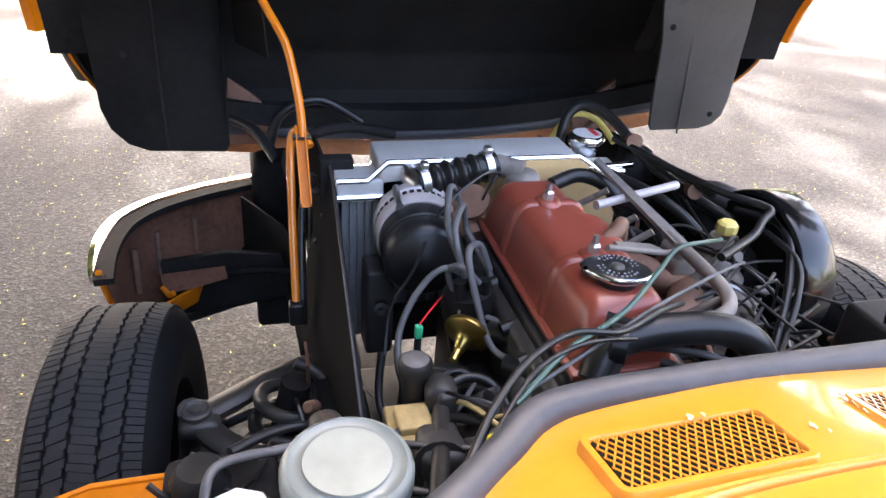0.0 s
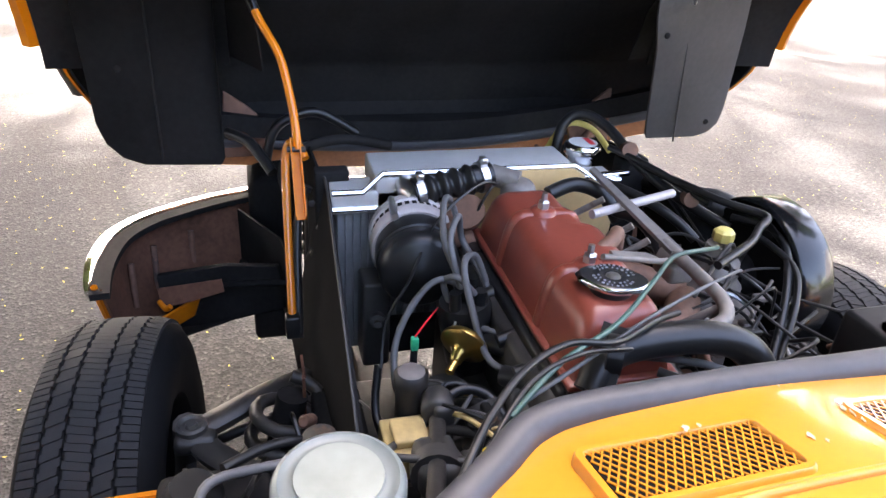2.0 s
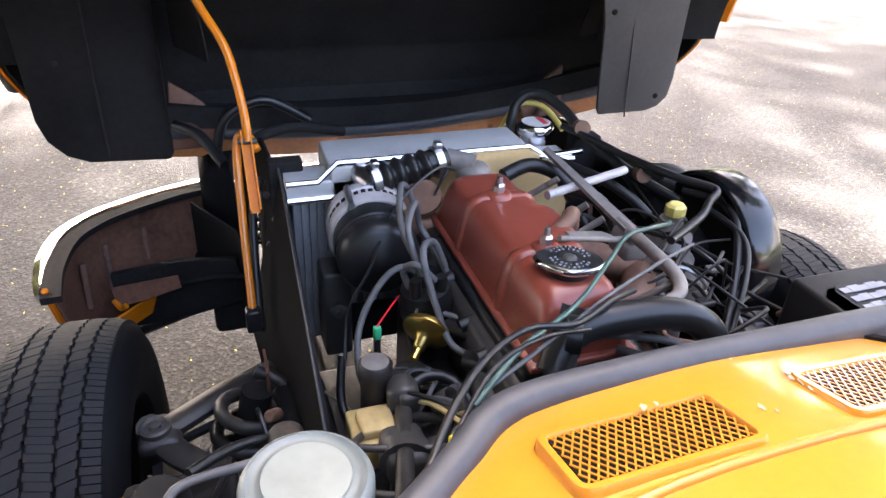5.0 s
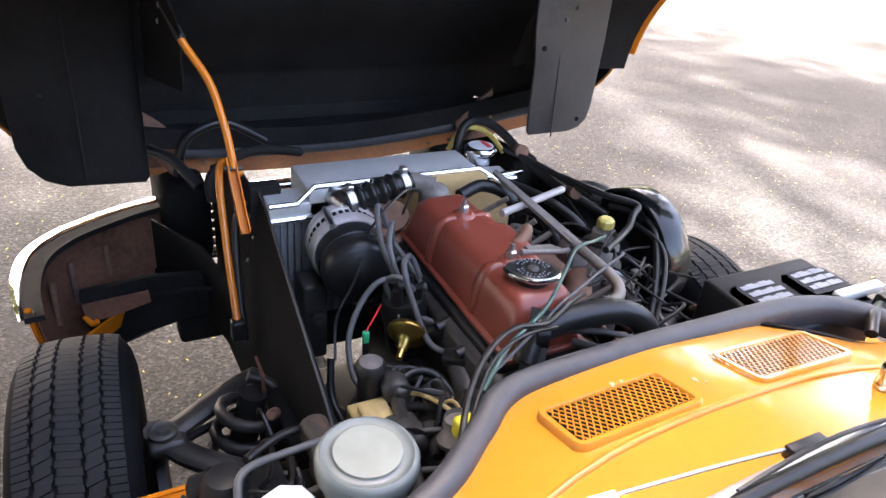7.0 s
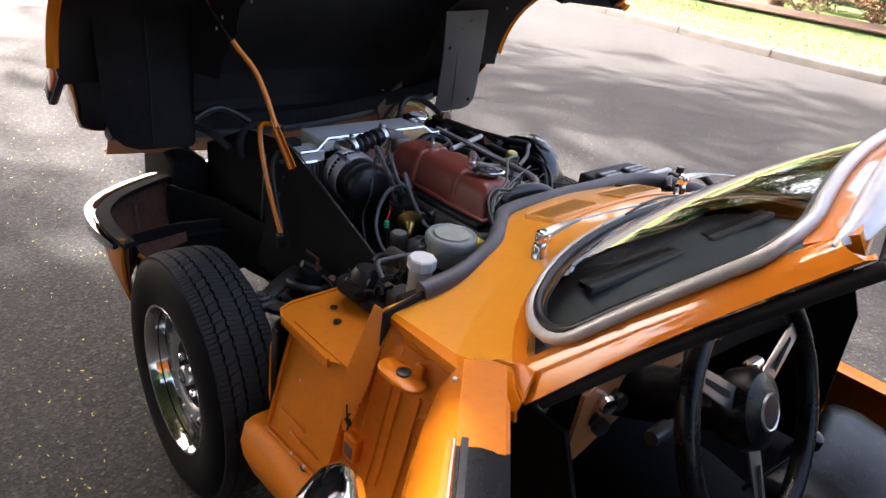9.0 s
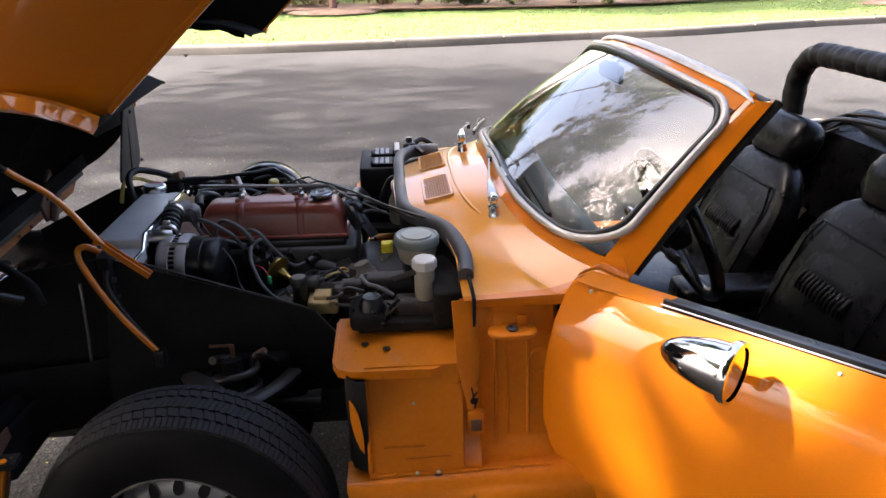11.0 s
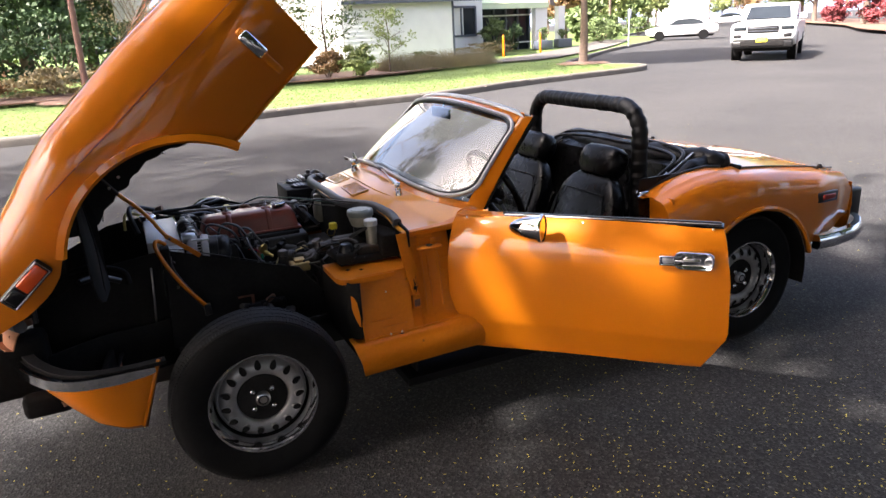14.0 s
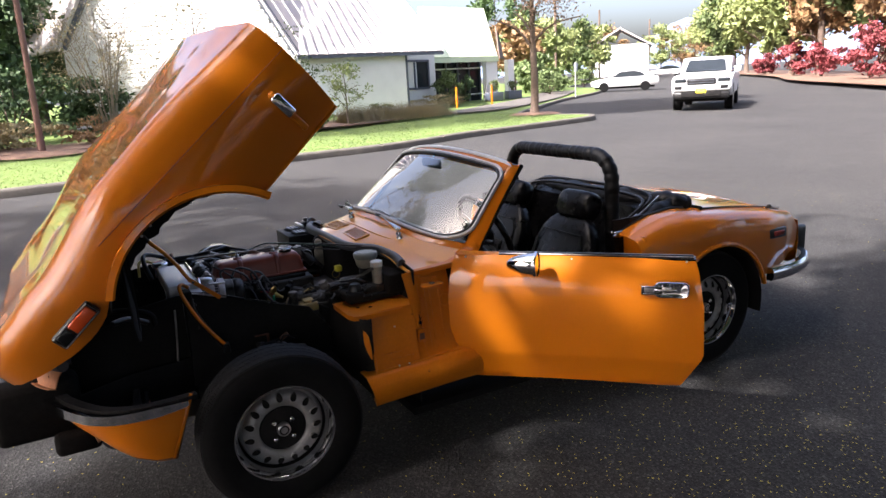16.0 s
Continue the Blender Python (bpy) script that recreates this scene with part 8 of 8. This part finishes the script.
for k, (x, y) in enumerate(((-20.1, -28.8), (-22.0, -29.8))):
    tagged(part("planter", box(x - .45, x + .45, y - .25, y + .25, .2, .65, .03), TRIM), "dark grey rectangular planter by the porch", "planter", group="planters")
    shrub("planter_shrub", (x, y, .65), (.3, .3, .35), "green", .05, 500, 120 + k, "small green shrub in the dark planter")
shrub("porch_shrub", (-16.6, -27.6, .25), (.75, .7, .85), "green", .06, 2600, 125, "tall clipped green shrub beside the porch window")
shrub("porch_shrub", (-18.2, -29.0, .25), (.6, .6, .8), "dark", .06, 1600, 126, "dark green shrub beside the porch rail")
shrub("heather", (-15.6, -26.6, .2), (1.6, .6, .3), "straw", .05, 1800, 127, "mound of straw-pink heather", stems=False)
for k, (x, y) in enumerate(((-15.5, -24.9), (-18.0, -25.8))):
    tagged(part("bollard", lathe([(.05, 0), (.05, .85), (.03, .92), (0, .93)], (x, y, .15), (0, 0, 1), 12), ORANGE), "orange marker post beside the path", "post", group="marker posts")
sign = tagged(part("sign_post", cyl((-24.5, -27.4, .1), (-24.5, -27.4, 2.0), .03, seg=10), TANK), "thin grey steel sign post at the kerb", "sign post")
part("sign_plate", box(-24.53, -24.50, -27.55, -27.25, 1.5, 1.95, .005), TRIM, sign)

# ---- parked and waiting vehicles ----
def placed(at, heading):
    return Matrix.Translation(at) @ Matrix.Rotation(heading, 4, "Z")
def road_wheel(parent, m, x, y, r, w=.2):
    s = 1 if y > 0 else -1
    wh = part("wheel", turned(lathe([(r * .62, -w / 2), (r * .95, -w / 2), (r, -w / 2 + .03), (r, w / 2 - .03), (r * .95, w / 2), (r * .62, w / 2)], (x, y, r), (0, s, 0), 28), m), TYRE, parent)
    part("rim", turned(lathe([(r * .62, w / 2 - .03), (r * .58, w / 2 - .01), (r * .2, w / 2 - .02), (0, w / 2 - .01)], (x, y, r), (0, s, 0), 20), m), SILVER, wh)
def shell(m, prof, half, mat, name, parent, tuck=.06, label=""):
    """A body side profile of (x, z) pairs, swept across the car with rounded shoulders."""
    rows = []
    for y, k in ((-half, .0), (-half * .97, .5), (-half * .85, 1), (0, 1.0), (half * .85, 1), (half * .97, .5), (half, 0)):
        cx, cz = sum(p[0] for p in prof) / len(prof), sum(p[1] for p in prof) / len(prof)
        rows.append([(lerp(x, cx, tuck * (1 - k) * .5), y, lerp(z, cz, tuck * (1 - k))) for x, z in prof])
    bm = grid(rows, closed_v=True)
    bmesh.ops.contextual_create(bm, geom=[e for e in bm.edges if e.is_boundary])
    return part(name, turned(bm, m), mat, parent, label)

tm = placed((-19.9, -14.55, 0), radians(36))
truck = group_thing("pickup_truck", "white double-cab pickup truck facing up the road", "truck", (-19.9, -14.55, 0))
shell(tm, [(2.55, .55), (2.62, .75), (2.60, 1.0), (2.50, 1.05), (2.2, 1.12), (1.35, 1.17), (-2.7, 1.15), (-2.75, .6), (-1.95, .5), (2.2, .45)], .92, WHITE_PAINT, "body", truck)
shell(tm, [(1.30, 1.15), (.62, 1.61), (.45, 1.68), (.2, 1.72), (-.7, 1.72), (-.95, 1.68), (-1.1, 1.60), (-1.25, 1.15)], .80, WHITE_PAINT, "cab", truck, .12)
part("windscreen", turned(plate([(1.22, -.66, 1.24), (1.22, .66, 1.24), (.66, .58, 1.615), (.66, -.58, 1.615)], .015), tm), SCREEN_GLASS, truck)
for s in (1, -1):
    part("side_window", turned(plate([(.95, .805 * s, 1.26), (.45, .775 * s, 1.60), (-.92, .775 * s, 1.60), (-1.05, .805 * s, 1.26)], .02), tm), WINDOW_GLASS, truck)
    part("headlamp", turned(box(2.38, 2.635, .66 * s - .17, .66 * s + .20, .92, 1.04, .03), tm), WINDOW_GLASS, truck)
    part("fog_lamp", turned(box(2.56, 2.70, .70 * s - .12, .70 * s + .12, .70, .82, .02), tm), RUBBER, truck)
    part("door_mirror", turned(box(.92, 1.02, 1.0 * s - .11, 1.0 * s + .11, 1.20, 1.38, .03), tm), WHITE_PAINT, truck)
    part("wheel_arch", turned(lathe([(.44, 0), (.44, .02), (.36, .02)], (1.62, .91 * s, .40), (0, s, 0), 28), tm), RUBBER, truck)
    for x in (1.62, -1.62):
        road_wheel(truck, tm, x, .80 * s, .385, .25)
gr = part("radiator_grille", turned(box(2.56, 2.675, -.44, .44, .84, 1.05, .03), tm), RUBBER, truck)
for z in (.90, .98):
    part("grille_bar", turned(box(2.665, 2.685, -.40, .40, z - .008, z + .008, .003), tm), TRIM, gr)
part("lower_intake", turned(box(2.6, 2.712, -.62, .62, .44, .64, .04), tm), BLACK, truck)
part("lower_bumper", turned(box(2.45, 2.695, -.86, .86, .40, .62, .05), tm), RUBBER, truck)
part("bumper_bar", turned(box(2.50, 2.69, -.88, .88, .64, .83, .05), tm), WHITE_PAINT, truck)
plate_ob = part("number_plate", turned(box(2.70, 2.718, -.16, .16, .58, .73, .004), tm), BRIGHT_YELLOW, truck, "yellow number plate")
part("plate_bar", turned(box(2.716, 2.722, -.11, .11, .63, .675), tm), TRIM, plate_ob)
part("underside", turned(box(-2.4, 2.3, -.75, .75, .30, .5), tm), BLACK, truck)

cm = placed((-34.5, -34.2, 0), math.atan2(-.69, .73))
sedan = group_thing("sedan", "white four-door saloon parked across the road", "car", (-34.5, -34.2, 0))
shell(cm, [(2.25, .42), (2.30, .60), (2.22, .72), (1.9, .82), (1.1, .91), (-1.7, .97), (-2.15, .95), (-2.27, .85), (-2.3, .5), (-2.1, .35), (2.0, .32)], .88, WHITE_PAINT, "body", sedan)
shell(cm, [(1.2, .88), (.8, 1.16), (.4, 1.36), (.1, 1.43), (-.3, 1.455), (-.8, 1.43), (-1.2, 1.32), (-1.6, 1.12), (-1.9, .93)], .72, WHITE_PAINT, "cabin", sedan, .12)
for s in (1, -1):
    part("side_window", turned(plate([(.85, .765 * s, .95), (.30, .73 * s, 1.30), (-.6, .73 * s, 1.35), (-1.1, .73 * s, 1.24), (-1.45, .765 * s, .98)], .04), cm), WINDOW_GLASS, sedan)
    for x in (1.38, -1.38):
        road_wheel(sedan, cm, x, .82 * s, .32)
part("underside", turned(box(-2.0, 2.0, -.7, .7, .2, .4), cm), BLACK, sedan)
fm = placed((-72, -66, .25), math.atan2(-.69, .73))
far_car = group_thing("sedan", "white saloon far down the road", "car", (-72, -66, .25))
shell(fm, [(2.25, .42), (2.30, .60), (2.22, .72), (1.9, .82), (1.1, .91), (-1.7, .97), (-2.15, .95), (-2.27, .85), (-2.3, .5), (-2.1, .35), (2.0, .32)], .88, WHITE_PAINT, "body", far_car)
shell(fm, [(1.2, .88), (.8, 1.16), (.4, 1.36), (.1, 1.43), (-.3, 1.455), (-.8, 1.43), (-1.2, 1.32), (-1.6, 1.12), (-1.9, .93)], .72, WINDOW_GLASS, "cabin", far_car, .12)
for s in (1, -1):
    for x in (1.38, -1.38):
        road_wheel(far_car, fm, x, .78 * s, .32)

# ---- far planting, houses and hills ----
strip_of("verge", [(-30, -9), (-36, -15.5), (-44, -24), (-56, -34), (-72, -50), (-100, -78)], 7, .25, MULCH, "brown mulch verge under the roadside trees", "verge")
for k, (x, y, r) in enumerate(((-34, -14.0, 1.5), (-38.5, -19.5, 1.6), (-46.3, -27.4, 1.2), (-51, -32.8, 1.3), (-60, -42, 1.2))):
    shrub("red_shrub", (x, y, .3), (r, r, r * .95), "red", .12, 3200, 140 + k, "bright red-leaved shrub under the roadside trees", group="red shrubs")
for k, (x, y, h, r, leaf) in enumerate(((-35, -10, 11, 3.6, "green"), (-40.5, -18.2, 12, 3.6, "brown"), (-44, -22, 12, 3.4, "green"), (-50, -30, 12, 3.2, "brown"), (-57, -37, 12, 3.2, "light"), (-64, -44.5, 11, 3.4, "light"), (-74, -55, 12, 3.4, "light"), (-88, -68, 12, 4, "green"), (-104, -84, 13, 5, "light"))):
    tree("roadside_tree", (x, y, .3), h, .3, r, leaf, .30, 10000, 160 + k, "tall roadside tree above the red shrubs", .18, 8, group="far roadside trees", clumps=36)
for k, (x, y, h, r, leaf) in enumerate(((-32, -44, 6, 2.2, "brown"), (-38, -50, 7, 2.6, "light"), (-46, -57, 7, 2.8, "light"), (-56, -66, 8, 3, "green"), (-66, -74, 8, 3.4, "light"), (-30, -38.5, 2.6, 1.6, "green"), (-84, -92, 9, 4, "brown"), (-98, -92, 9, 4, "light"), (-112, -100, 10, 5, "brown"), (-125, -108, 12, 5, "light"), (-142, -118, 13, 6, "green"), (-60, -82, 14, 3, "dark"), (-50, -74, 13, 3, "dark"))):
    tree("garden_tree", (x, y, .05), h, .16, r, leaf, .24, 3600, 180 + k, "spring tree beside the far road", .16, 8, group="far garden trees")
for k, (x, y) in enumerate(((-27, -33), (-29, -36), (-40, -45))):
    shrub("green_shrub", (x, y, .2), (1.6, 1.2, .8), "green", .09, 1800, 200 + k, "broad green shrub on the far lawn", group="far shrubs")
house = group_thing("house", "white gabled house far down the road", "house", (-80, -83, 1))
part("wall", turned(box(-5, 5, -4, 4, .5, 5.2), placed((-80, -83, 0), .8)), WHITE_PAINT, house)
part("roof", turned(plate([(-5.4, -4.6, 5.0), (5.4, -4.6, 5.0), (5.4, 0, 7.6), (-5.4, 0, 7.6)], .2), placed((-80, -83, 0), .8)), METAL_ROOF, house)
part("roof", turned(plate([(-5.4, 4.6, 5.0), (5.4, 4.6, 5.0), (5.4, 0, 7.6), (-5.4, 0, 7.6)], .2), placed((-80, -83, 0), .8)), METAL_ROOF, house)
for x in (-3, 0, 3):
    part("window", turned(box(x - .6, x + .6, 3.98, 4.06, 1.5, 3.0), placed((-80, -83, 0), .8)), WINDOW_GLASS, house)
for k, (x, y) in enumerate(((-44, -54), (-70, -77), (-95, -92))):
    tagged(part("utility_pole", cyl((x, y, 0), (x, y, 10), .13, seg=10), BARK), "tall timber utility pole", "pole", group="utility poles")
# the blue of distant haze is put into the hills' own colour
hill_mat = material("haze_tinted_hill", (0.16, 0.21, 0.30), 0.95, var=0.12, scale=.003, fine=.02, spec=.1)
hr = random.Random(9)
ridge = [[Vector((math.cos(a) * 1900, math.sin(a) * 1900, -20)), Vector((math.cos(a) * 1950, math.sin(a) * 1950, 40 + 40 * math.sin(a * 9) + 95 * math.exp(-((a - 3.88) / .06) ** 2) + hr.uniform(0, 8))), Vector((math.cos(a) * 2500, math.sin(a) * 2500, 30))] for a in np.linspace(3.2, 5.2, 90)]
tagged(part("hills", grid(ridge), hill_mat), "wooded hills on the horizon, tinted with painted blue haze", "hills", kind="structure")
